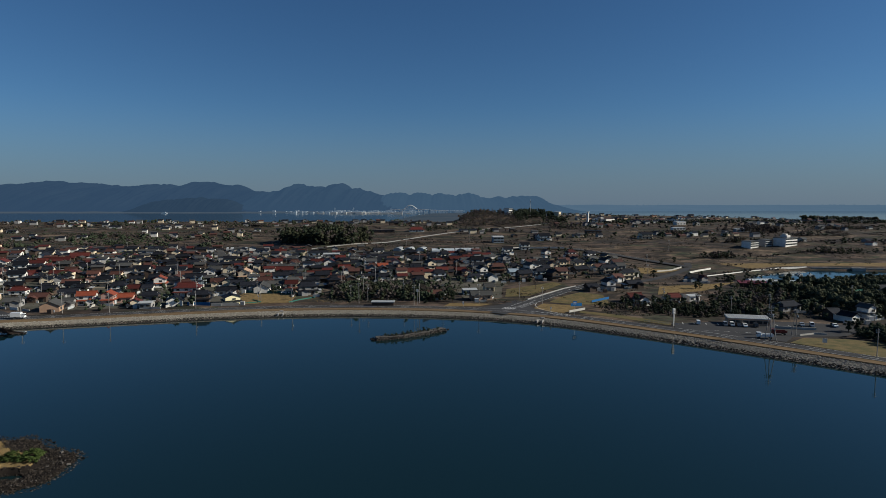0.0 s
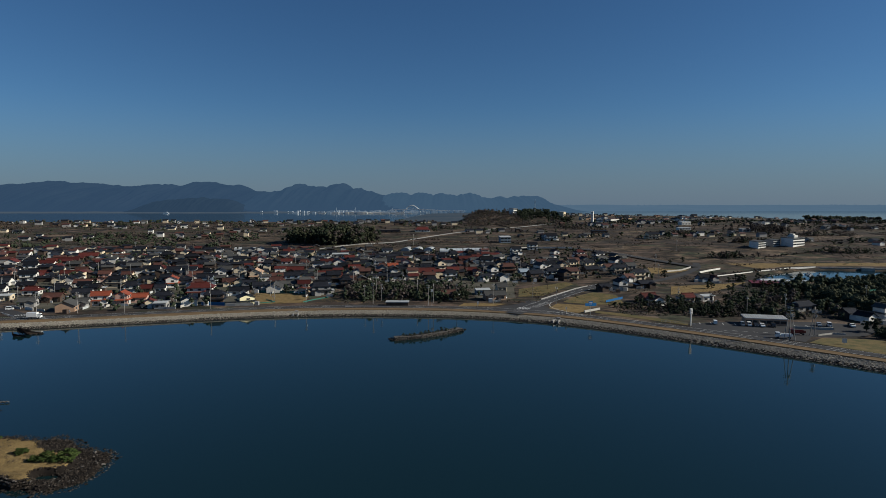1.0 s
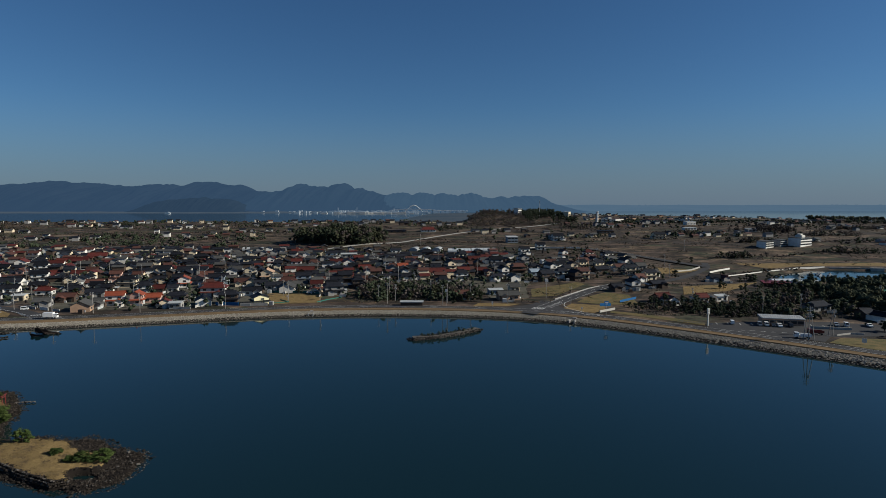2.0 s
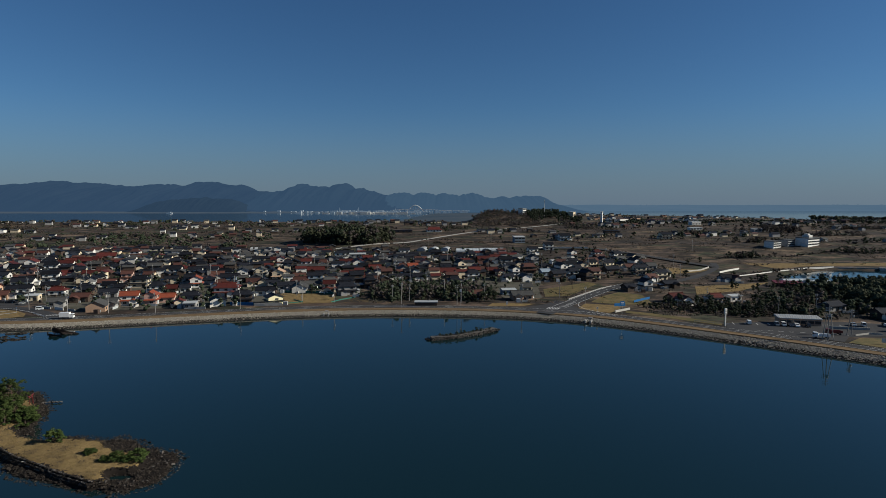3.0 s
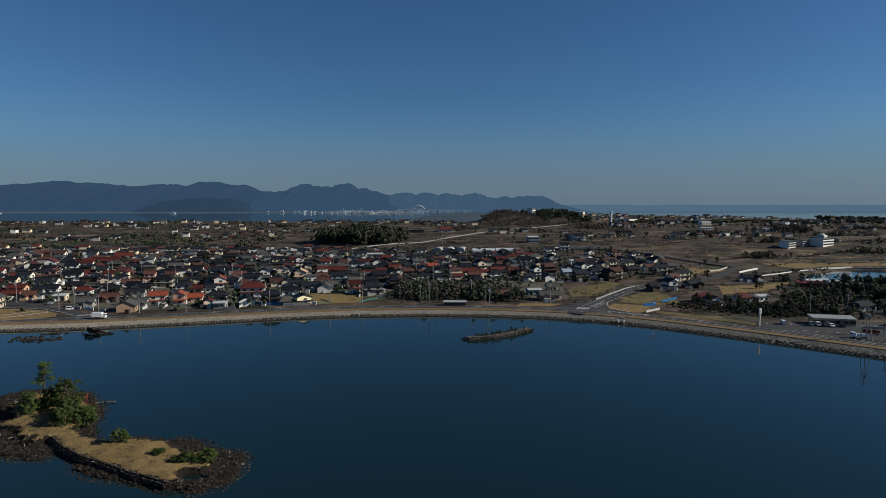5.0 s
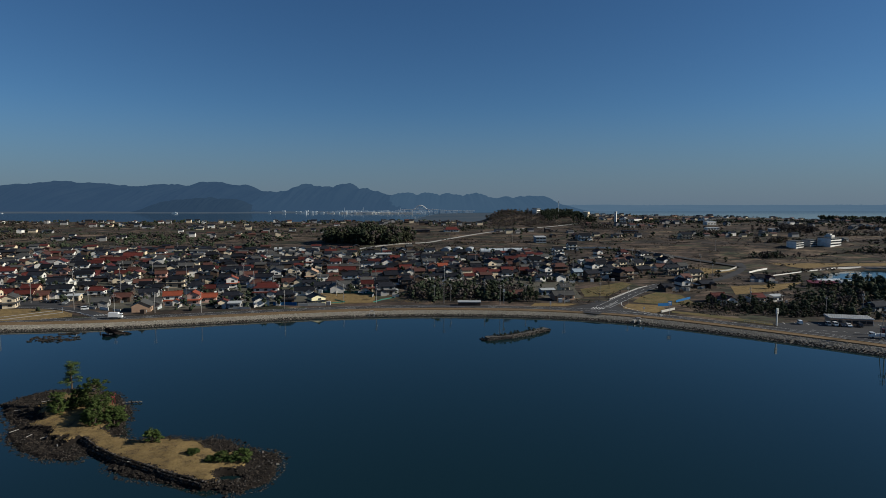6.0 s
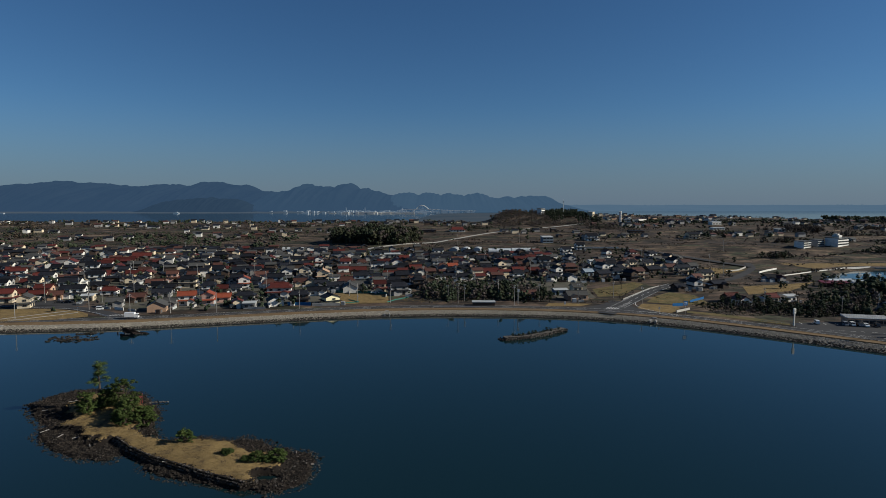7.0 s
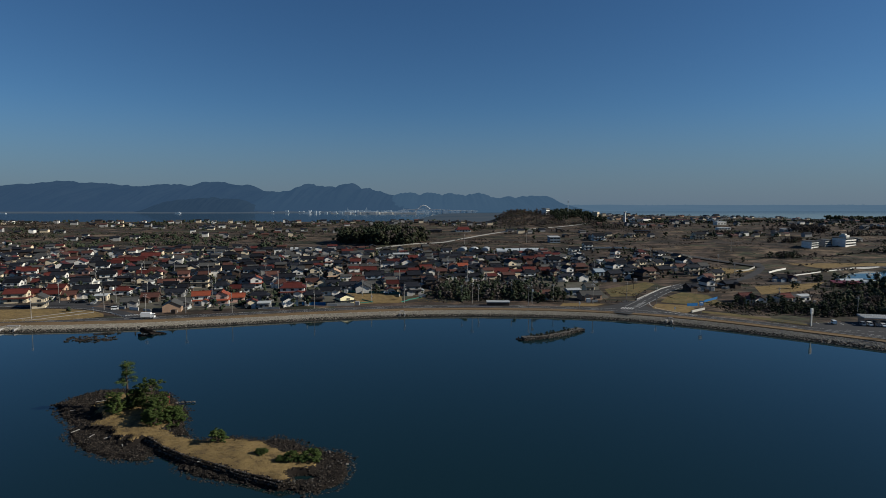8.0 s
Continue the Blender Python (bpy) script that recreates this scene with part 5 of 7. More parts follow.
# ---- islands ----
def ring_island(name, outer, inner, label, top, key_top, seed, rock, density, pool=(0, 0, 0, 0)):
    """A low island: a shore of rocks within the outer ring, and a bank that steps up to its top within the inner ring."""
    random.seed(seed)
    outer, inner = [Vector(p) for p in outer], [Vector(p) for p in inner]

    def gap(x, y, ring):
        p = Vector((x, y))
        rough = 0.7 * noise.noise(Vector((x / 3, y / 3, seed))) + 0.5 * noise.noise(Vector((x / 1.3, y / 1.3, seed)))
        if ring is inner:
            wild = min(1, max(0, (-134 - x) / 8))
            rough += wild * (3.4 * noise.noise(Vector((x / 7, y / 7, 2))) + 2.0 * noise.noise(Vector((x / 2.6, y / 2.6, 5))))
        return edge_gap(p, ring) * (1 if inside(p, ring) else -1) + rough

    x0, x1 = min(p.x for p in outer) - 3, max(p.x for p in outer) + 3
    y0, y1 = min(p.y for p in outer) - 3, max(p.y for p in outer) + 3
    xs, ys = np.arange(x0, x1, 0.7), np.arange(y0, y1, 0.7)
    gap_in = [[gap(x, y, inner) for y in ys] for x in xs]
    gap_out = [[gap(x, y, outer) for y in ys] for x in xs]

    def cell(grid, x, y):
        return grid[min(len(xs) - 1, max(0, round((x - x0) / 0.7)))][min(len(ys) - 1, max(0, round((y - y0) / 0.7)))]

    def height(x, y):
        g = cell(gap_in, x, y)
        low = -0.75 + min(1.2, max(0, cell(gap_out, x, y) + 1) * 0.4) + 0.2 * noise.noise(Vector((x / 2, y / 2, 1)))
        k = min(1, max(0, g + 0.6))
        if pool[2]:
            dip = ((x - pool[0]) / pool[2]) ** 2 + ((y - pool[1]) / pool[3]) ** 2
            low -= 0.9 * max(0, 1.2 - dip)
            k = 0 if dip < 1.3 else k
        return low * (1 - k) + (top + min(0.5, g * 0.06) + 0.15 * noise.noise(Vector((x / 3, y / 3, 1)))) * k

    s = Solid()
    s.v = [(x, y, height(x, y)) for x in xs for y in ys]
    n = len(ys)
    for i in range(len(xs) - 1):
        for j in range(n - 1):
            f = (i * n + j, (i + 1) * n + j, (i + 1) * n + j + 1, i * n + j + 1)
            zs = [s.v[k][2] for k in f]
            if gap_out[i][j] > -1.3:
                s.f.append(f)
                s.m.append(s.slot(key_top if min(zs) > top - 0.5 else "soil"))
    ob = tagged(new(name, s.mesh(name, True)), label, "island", kind="structure")
    rocks, straw = Solid(), Solid()
    k = straw.slot("straw")
    for x in xs:
        for y in ys:
            a, b = x + random.uniform(-0.4, 0.4), y + random.uniform(-0.4, 0.4)
            g = cell(gap_in, a, b)
            if cell(gap_out, a, b) > -0.9 and g < 0.5 and random.random() < density:
                if pool[2] and ((a - pool[0]) / pool[2]) ** 2 + ((b - pool[1]) / pool[3]) ** 2 < 0.8:
                    continue
                # some paler stones at the east end stand for sunlit rock tops
                stone(rocks, (a, b, max(-0.1, height(a, b)) + 0.05), random.uniform(0.16, 0.34) if random.random() < 0.95 else random.uniform(0.35, 0.6), "bed" if a > -93 and random.random() < 0.16 else rock)
                stone(rocks, (a + random.uniform(-0.4, 0.4), b + random.uniform(-0.4, 0.4), max(-0.1, height(a, b)) + 0.05), random.uniform(0.1, 0.26), rock)
                for _ in range(4):
                    c, e = a + random.uniform(-0.5, 0.5), b + random.uniform(-0.5, 0.5)
                    stone(rocks, (c, e, max(-0.1, height(c, e)) + 0.03), random.uniform(0.07, 0.2), "bed" if random.random() < 0.06 else rock)
            elif g > 0.4 and key_top == "drygrass" and random.random() < 0.92:
                z = height(a, b)
                k = straw.slot("weed" if noise.noise(Vector((a / 2.2, b / 2.2, 4))) > 0.22 else "straw")
                for _ in range(15):
                    u, v, t = random.uniform(-0.4, 0.4), random.uniform(-0.4, 0.4), random.uniform(0, 6.3)
                    h, i = random.uniform(0.08, 0.3), len(straw.v)
                    straw.v += [(a + u, b + v, z - 0.05), (a + u + 0.07 * math.cos(t), b + v + 0.07 * math.sin(t), z - 0.05), (a + u + random.uniform(-0.25, 0.25), b + v + random.uniform(-0.25, 0.25), z + h)]
                    straw.f.append((i, i + 1, i + 2))
                    straw.m.append(k)
    tagged(part("shore_rocks", rocks.mesh("shore_rocks"), ob, label="jagged dark shore rocks"), kind="stuff")
    if straw.f:
        tagged(part("grass_tufts", straw.mesh("grass_tufts"), ob, label="straw-coloured dry grass tufts"), kind="stuff")
    return ob, height


ISLE_SHORE = [(-178.2, 169.3), (-176.4, 176.1), (-172.0, 183.4), (-166.2, 184.7), (-149.6, 180.9), (-140.7, 171.5), (-135.2, 164.0), (-131.7, 152.5), (-127.4, 146.5), (-131.0, 146.5), (-126.1, 144.1), (-119.2, 146.5), (-108.1, 144.4), (-106.1, 146.5), (-100.9, 144.1), (-94.1, 139.4), (-86.1, 136.5), (-83.9, 130.9), (-83.4, 124.6), (-85.9, 118.3), (-91.7, 115.9), (-100.3, 118.3), (-109.8, 121.1), (-118.2, 124.0), (-123.2, 127.7), (-126.5, 133.7), (-131.4, 135.1), (-131.7, 130.9), (-140.1, 132.3), (-145.5, 134.4), (-151.8, 138.7), (-159.2, 144.9), (-162.4, 152.5), (-171.9, 161.9)]
ISLE_GRASS = [(-165.6, 169.1), (-164.6, 176.1), (-147.8, 173.7), (-141.0, 164.7), (-135.9, 152.9), (-135.2, 148.4), (-129.6, 143.4), (-123.3, 140.7), (-117.6, 142.1), (-107.3, 139.9), (-101.6, 135.0), (-95.2, 133.5), (-91.4, 129.4), (-92.2, 125.5), (-96.8, 123.7), (-94.8, 120.1), (-97.2, 118.8), (-106.0, 122.7), (-114.3, 127.2), (-122.4, 131.2), (-130.1, 136.4), (-136.9, 142.6), (-139.5, 140.2), (-147.9, 146.4), (-154.1, 150.2), (-157.8, 157.6)]
isle, isle_z = ring_island("island", ISLE_SHORE, ISLE_GRASS, "low rocky island with dry grass and pines", 1.5, "drygrass", 5, "blackrock", 0.85, (-93.6, 123.6, 3.2, 1.35))


def breakwater():
    """A narrow dressed-stone breakwater, with a wall of blocks along its front and rubble at its ends."""
    random.seed(6)
    line = bend([(-29, 251.5), (-20, 254.5), (-10, 260.5), (0, 270)], 3)
    s = Solid()
    for i, (p, q) in enumerate(zip(line, line[1:])):
        w = Vector((-(q - p).y, (q - p).x)).normalized()
        a, b = 1.9 * math.sin(math.pi * min(0.9, 0.12 + 0.8 * i / len(line))) ** 0.4, 1.9 * math.sin(math.pi * min(0.9, 0.12 + 0.8 * (i + 1) / len(line))) ** 0.4
        s.slab([(*(p - w * a), 1.25), (*(q - w * b), 1.25), (*(q + w * b), 1.25), (*(p + w * a), 1.25)], 2.2, "bed")
    body = tagged(new("breakwater", s.mesh("breakwater")), "narrow dark stone breakwater overgrown with shrubs", "breakwater")
    piece = []
    for k in range(4):
        t = Solid()
        stone(t, (0, 0, 0), random.uniform(0.32, 0.44), "bed" if k % 2 else "wetstone", 0.6)
        piece.append(t.mesh("block"))
    for i, (p, q) in enumerate(zip(line, line[1:])):
        w = Vector((-(q - p).y, (q - p).x)).normalized()
        n = max(1, round((q - p).length / 0.8))
        for j in range(n):
            for z, o in ((0.15, 2.2), (0.65, 2.0), (1.15, 1.8)):
                c = p.lerp(q, (j + random.uniform(-0.45, 0.45)) / n) - w * (o + random.uniform(-0.15, 0.15))
                z += random.uniform(-0.15, 0.12)
                part("block", random.choice(piece), body, pose(c.x, c.y, z, 0, 0, random.uniform(0, 360)))
    r = Solid()
    for _ in range(140):
        f = random.choice((0.02, 0.02, 0.05, 0.97, 1.0, random.random()))
        c = line[min(len(line) - 1, int(f * len(line)))]
        stone(r, (c.x + random.gauss(0, 1.3), c.y + random.gauss(0, 1.2), random.uniform(0, 0.4)), random.uniform(0.2, 0.5), "wetstone")
    tagged(part("rubble", r.mesh("rubble"), body), kind="stuff")


breakwater()
def dome_pine(seed, hgt, wide):
    """A bushy pine whose pads of needles reach down to the grass, with gaps and a broken outline."""
    random.seed(seed)
    t, s = Solid(), Solid()
    t.tube((0, 0, -0.6), (0.1 * wide, 0, hgt * 0.75), 0.03 * hgt + 0.06, 0.03, "bark", 7)
    for _ in range(int(16 + 5 * wide * hgt ** 0.5)):
        a, f = random.uniform(0, 6.3), random.random()
        z = hgt * (0.08 + 0.86 * f)
        reach = wide * (1 - (max(0.0, f - 0.3) / 0.75) ** 2) ** 0.5 * random.uniform(0.45, 1.08)
        q = Vector((math.cos(a) * reach, math.sin(a) * reach, z + random.uniform(-0.2, 0.3)))
        t.tube((0.08 * wide, 0, max(0.2, z - 0.35 * reach)), q, 0.045, 0.015, "bark", 4)
        for _ in range(3):
            tip = q + Vector((random.gauss(0, 0.34), random.gauss(0, 0.34), random.gauss(0, 0.16)))
            leaf_cloud(s, tip, random.uniform(0.3, 0.62), 80, 0.11, "pine", 0.5, 0.32)
    return t.mesh("trunk"), s.mesh("crown")


PINES = [pine_tree(101, 11.4, 0.06, True), dome_pine(102, 8.6, 4.1), dome_pine(103, 5.4, 2.2), dome_pine(104, 4.6, 2.6), dome_pine(105, 3.4, 1.9), dome_pine(106, 1.9, 2.2)]


def pine(x, y, which, size, label):
    trunk, crown = PINES[which]
    t = new("pine_tree")
    t.matrix_basis = Matrix.LocRotScale((x, y, isle_z(x, y)), Euler((0, 0, random.uniform(0, 6.3))), (size, size, size))
    part("trunk", trunk, t)
    part("crown", crown, t)
    tagged(t, label, "tree", "island pines")


random.seed(7)
pine(-153.5, 165, 0, 1.0, "tall slender pine with a flat crown on the island")
pine(-145.7, 162.8, 1, 1.0, "broad domed green pine in the island grove")
for x, y, k, g in ((-153.2, 158.4, 2, 1.0), (-156, 161.5, 2, 0.85), (-150.5, 162, 2, 1.0), (-149.2, 166, 2, 1.1), (-138.4, 150.2, 3, 1.0), (-134.9, 153, 3, 1.0), (-139.6, 155.6, 3, 1.15), (-136.5, 156.5, 3, 0.9), (-142.3, 158.5, 3, 0.9), (-141, 152.3, 3, 0.7)):
    pine(x, y, k, g, "bushy green pine in the island grove")
for x, y, k, g in ((-118, 139.3, 4, 0.95), (-105.2, 131.9, 5, 0.62), (-97.6, 129.0, 5, 0.75), (-92.9, 129.6, 5, 1.0), (-99.8, 128.3, 5, 0.5), (-95.2, 128.6, 5, 0.6)):
    pine(x, y, k, g, "small low pine on the dry grass of the island")

random.seed(19)
for x, y, turn, n in ((-163, 168, 24, 2.6), (-158, 148, 60, 2.2), (-152, 145, 75, 1.8), (-168, 163, 10, 1.6), (-147, 143.5, 40, 2.0), (-141, 139, 120, 1.5), (-118, 129, 30, 1.4)):
    log = Solid()
    log.tube((-n / 2, 0, 0), (n / 2, 0.1, 0.05), 0.1, 0.06, "pole", 6)
    log.tube((n * 0.1, 0, 0.02), (n * 0.3, n * 0.18, 0.2), 0.05, 0.03, "pole", 5)
    drift = tagged(new("driftwood", log.mesh("driftwood")), "bleached driftwood branch on the dark shore rocks", "driftwood", "driftwood on the island")
    drift.matrix_basis = pose(x, y, max(0.1, isle_z(x, y)) + 0.3, 0, 0, turn)


random.seed(17)
for k in range(17):
    f = k / 16
    x, y = -25 + 22 * f + random.uniform(-0.5, 0.5), 252.9 + 14 * f ** 1.35 + random.uniform(-0.3, 0.3)
    tree("shrub", x, y, random.uniform(0.22, 0.5), 1.0, "breakwater shrubs")


# ---- the stone edging of the island's bank ----
random.seed(23)
edging = []
for k in range(6):
    s = Solid()
    # mostly black rock, which puts the wall face's shade into its colour
    stone(s, (0, 0, 0), 0.30, "bed" if k % 3 == 0 else "blackrock", 0.75)
    edging.append(s.mesh("wall_stone"))
wall = tagged(new("island_wall"), "dry-stone retaining wall along the island's bank", "wall")
wall.matrix_basis = pose(0, 0, 0)
edge = [Vector(q) for q in ISLE_GRASS[15:22]]
for a, b in zip(edge, edge[1:]):
    out = Vector((-(b - a).y, (b - a).x)).normalized()
    if (a + out * 3 - Vector((-110, 145))).length < (a - out * 3 - Vector((-110, 145))).length:
        out = -out
    n = max(1, round((b - a).length / 0.55))
    for i in range(n):
        for z, o in ((1.62, -0.1), (1.2, 0.35), (0.8, 0.65)):
            q = a.lerp(b, (i + random.uniform(-0.2, 0.2)) / n) + out * o
            part("wall_stone", random.choice(edging), wall, pose(q.x, q.y, z, random.uniform(-15, 15), 0, random.uniform(0, 360)))

# ---- rocks and a wreck in the lake ----
def reef(name, x0, x1, y0, y1, count, seed, label):
    """Flat broken rocks in ragged groups that barely clear the water."""
    random.seed(seed)
    s = Solid()
    for _ in range(count):
        x, y = random.uniform(x0, x1), random.uniform(y0, y1)
        r = ((x - (x0 + x1) / 2) / (x1 - x0) * 2) ** 2 + ((y - (y0 + y1) / 2) / (y1 - y0) * 2) ** 2
        if noise.noise(Vector((x / 3.5, y / 2.2, seed))) + 0.4 * noise.noise(Vector((x, y, seed))) > -0.05 + 0.25 * r and r < 1.1:
            stone(s, (x, y, random.uniform(-0.12, 0.14)), random.uniform(0.3, 0.85), "blackrock", 0.35)
    tagged(new(name, s.mesh(name)), label, "rocks", kind="stuff")


reef("reef", -227, -204, 246, 258, 900, 8, "flat dark rocks just above the water")
reef("reef_inshore", -222, -208, 260, 265, 300, 9, "dark rocks close to the bank")


def hull(length, beam, depth):
    """Half of a broken boat: ribs and planking that narrow to the bow."""
    s = Solid()
    n = 9
    ring = []
    for i in range(n):
        k = i / (n - 1)
        b = beam / 2 * (1 - k ** 2.2) * (0.7 + 0.3 * min(1, k * 4))
        t = depth * (0.7 + 0.5 * k ** 2) * random.uniform(0.6, 1.1)
        ring.append([(k * length, -b, t), (k * length, -b * 0.75, t * 0.35), (k * length, 0, 0), (k * length, b * 0.75, t * 0.35), (k * length, b, t)])
    for a, c in zip(ring, ring[1:]):
        for j in range(4):
            s.slab([a[j], c[j], c[j + 1], a[j + 1]], -0.12, "rust_and_shade")
    for a in ring[1:-1:3]:
        s.tube(a[1], a[3], 0.1, 0.1, "rust_and_shade", 5)
    return s.mesh("hull")


wreck = tagged(new("boat_wreck"), "rusted half-sunken wreck of a wooden boat", "wreck")
wreck.matrix_basis = pose(-194, 262, 0)
part("hull", hull(12.5, 3.4, 2.0), wreck, pose(6.3, -0.5, -1.3, -16, -9, 174))
part("stern", hull(7, 2.6, 1.5), wreck, pose(2.5, -6, -0.85, -26, -5, 165), "broken stern section")
post = Solid()
post.tube((0, 0, -1.5), (0.3, 0, 0.9), 0.35, 0.25, "rust_and_shade", 7)
part("stump", post.mesh("stump"), wreck, pose(-8.5, 1, 0))
debris = Solid()
for k in range(26):
    u = random.uniform(-5, 6)
    debris.tube((u, random.uniform(-1.3, 1.3), random.uniform(-0.2, 0.3)), (u + random.uniform(-1.2, 1.2), random.uniform(-1.3, 1.3), random.uniform(0.2, 1.1) + max(0, -u) * 0.12), 0.12, 0.08, "rust_and_shade", 5)
tagged(part("debris", debris.mesh("debris"), wreck), kind="stuff")

# ---- the island's small things ----
jet = Solid()
for k in range(9):
    stone(jet, (k * 0.6, 0.08 * k, 0.4), random.uniform(0.35, 0.5), "bed", 0.6)
jetty = tagged(new("stone_jetty", jet.mesh("stone_jetty")), "short pale stone jetty on the island's shore", "jetty")
jetty.matrix_basis = pose(-142, 170.5, 0, 0, 0, 4)
# this gate shape is made up, in place of a small red patch
gate = Solid()
for g in (-0.9, 0.9):
    gate.tube((g, 0, -0.3), (g * 0.92, 0, 2.5), 0.12, 0.1, "redpaint", 8)
gate.box(-1.5, 1.5, -0.12, 0.12, 2.5, 2.72, "redpaint")
gate.box(-1.1, 1.1, -0.08, 0.08, 2.0, 2.15, "redpaint")
shrine_gate = tagged(new("shrine_gate", gate.mesh("shrine_gate")), "made-up red gate shape in place of red foliage under the pines", "gate")
shrine_gate.matrix_basis = pose(-142.4, 166.2, isle_z(-142.4, 166.2) - 0.2, 0, 0, 100)


# ---- poles, signs and walls ----
def pole_meshes():
    p, arm, ins = Solid(), Solid(), Solid()
    p.tube((0, 0, -1), (0, 0, 11), 0.17, 0.11, "pole", 8)
    arm.box(-0.9, 0.9, -0.06, 0.06, -0.06, 0.06, "steel")
    for x in (-0.75, 0, 0.75):
        ins.tube((x, 0, 0.06), (x, 0, 0.3), 0.06, 0.05, "white", 6)
    can = Solid()
    can.tube((0, 0, 0), (0, 0, 0.9), 0.28, 0.28, "steel", 10)
    return p.mesh("pole"), arm.mesh("crossarm"), ins.mesh("insulator"), can.mesh("transformer")


POLE = pole_meshes()


def utility_pole(x, y, turn, scale=1.0, box=False, lean=0.0):
    t = new("utility_pole")
    t.matrix_basis = Matrix.LocRotScale((x, y, land(x, y)), Euler((0, radians(lean), radians(turn))), (scale, scale, scale))
    part("pole", POLE[0], t)
    for z in (10.4, 9.6):
        a = part("crossarm", POLE[1], t, pose(0, 0.16, z))
        part("insulator", POLE[2], a)
    if box:
        part("transformer", POLE[3], t, pose(0.45, 0, 7.6))
    return tagged(t, "weathered concrete utility pole with crossarms", "pole", "utility poles")


random.seed(41)
for x, y in ((-214, 296), (-195, 299), (-172, 301), (-132, 312), (-85, 329), (-47, 327), (-16, 323), (0, 336), (20, 325), (45, 345), (55, 324), (121, 321), (144, 292), (-130, 395), (-69, 407), (166, 297), (160, 214), (-242, 308), (-279, 360), (-263, 283), (227, 325)):
    utility_pole(x, y, random.choice((10, 20, 100)), random.uniform(0.9, 1.08), random.random() < 0.3)
for x, y in ((-240, 350), (-205, 365), (-170, 380), (-150, 355), (-190, 420), (-110, 440), (-60, 450), (10, 440), (50, 440), (90, 460), (150, 430), (-260, 430), (-300, 400), (-20, 500), (-120, 520), (-200, 510), (120, 520), (180, 520), (-40, 640), (30, 660), (230, 600), (-300, 560)):
    utility_pole(x, y, random.choice((10, 20, 100)), random.uniform(0.9, 1.1), random.random() < 0.3)
random.seed(43)
for _ in range(46):
    y = random.uniform(310, 500)
    x = random.uniform(-0.72 * y - 50, 0.1 * y)
    if free(x, y, 0.3) and y > shore(x) + 26:
        utility_pole(x, y, random.choice((10, 20, 100)), random.uniform(0.85, 1.1), random.random() < 0.3)
for x, y, lean in ((135, 240, 0), (137.2, 239.6, -9), (132.9, 240.4, 8), (151, 249, 0), (149.2, 249.4, 9)):
    utility_pole(x, y, 0, 1.3 if lean == 0 and x < 140 else 1.05, lean == 0, lean)


def sign_tower(x, y, hgt):
    t = tagged(new("sign_tower"), "tall white shop sign pylon at the car park", "sign")
    t.matrix_basis = pose(x, y, land(x, y), 0, 0, 14)
    p, b, f = Solid(), Solid(), Solid()
    p.box(-0.22, 0.22, -0.2, 0.2, -0.5, hgt * 0.72, "white")
    b.box(-0.55, 0.55, -0.3, 0.3, hgt * 0.68, hgt, "white")
    for k in range(3):
        f.box(-0.4, 0.4, -0.34, -0.3, hgt * (0.72 + 0.09 * k), hgt * (0.76 + 0.09 * k), "greywall")
    part("post", p.mesh("post"), t)
    board = part("board", b.mesh("board"), t)
    part("lettering", f.mesh("lettering"), board)


sign_tower(106, 268, 8.2)


def road_sign(x, y, key, w, hgt, high, label, turn=0):
    t = tagged(new("road_sign"), label, "sign")
    t.matrix_basis = pose(x, y, land(x, y), 0, 0, turn)
    p, b, f = Solid(), Solid(), Solid()
    p.tube((0, 0.08, -0.5), (0, 0.08, high), 0.06, 0.06, "steel", 8)
    b.box(-w / 2, w / 2, -0.03, 0.03, high - hgt, high, key)
    for k in (0.3, 0.6):
        f.box(-w * 0.35, w * 0.35, -0.045, -0.03, high - hgt + hgt * k, high - hgt + hgt * (k + 0.1), "paint")
    part("post", p.mesh("post"), t)
    part("board", b.mesh("board"), t)
    part("lettering", f.mesh("lettering"), t)


road_sign(66, 292.5, "blue", 2.3, 2.2, 7.4, "blue direction sign on a steel post", 12)
road_sign(55, 298, "white", 0.8, 1.0, 3.4, "small white sign on a post by the road")
road_sign(-14, 321, "white", 1.2, 1.4, 9.0, "white roadside signboard on a tall post")
road_sign(11, 318, "white", 0.8, 1.6, 2.8, "small white notice board by the road")
road_sign(153, 233, "white", 1.6, 1.8, 2.6, "white notice board on the grass", -30)
road_sign(-103, 327, "white", 0.6, 0.6, 4.5, "small round-topped traffic sign by the lot")
road_sign(-243, 300, "blue", 0.5, 0.6, 3.0, "small blue traffic sign in the grass")


def long_wall(name, pts, hgt, thick, key, label, category="wall", base=0.0, z=None, kind=""):
    """A wall over the land along a line."""
    s = Solid()
    pts = [Vector(p) for p in pts]
    for a, b in zip(pts, pts[1:]):
        k = max(1, round((b - a).length / 6))
        for i in range(k):
            p, q = a.lerp(b, i / k), a.lerp(b, (i + 1) / k)
            w = Vector((-(q - p).y, (q - p).x)).normalized() * thick / 2
            zp, zq = (land(*p), land(*q)) if z is None else (z, z)
            low = [(*(p - w), zp + base - 0.6), (*(q - w), zq + base - 0.6), (*(q + w), zq + base - 0.6), (*(p + w), zp + base - 0.6)]
            top = [(x, y, zz + 0.6 + hgt) for x, y, zz in low]
            s.slab(top, hgt + 0.6, key)
    return tagged(new(name, s.mesh(name)), label, category, kind=kind)


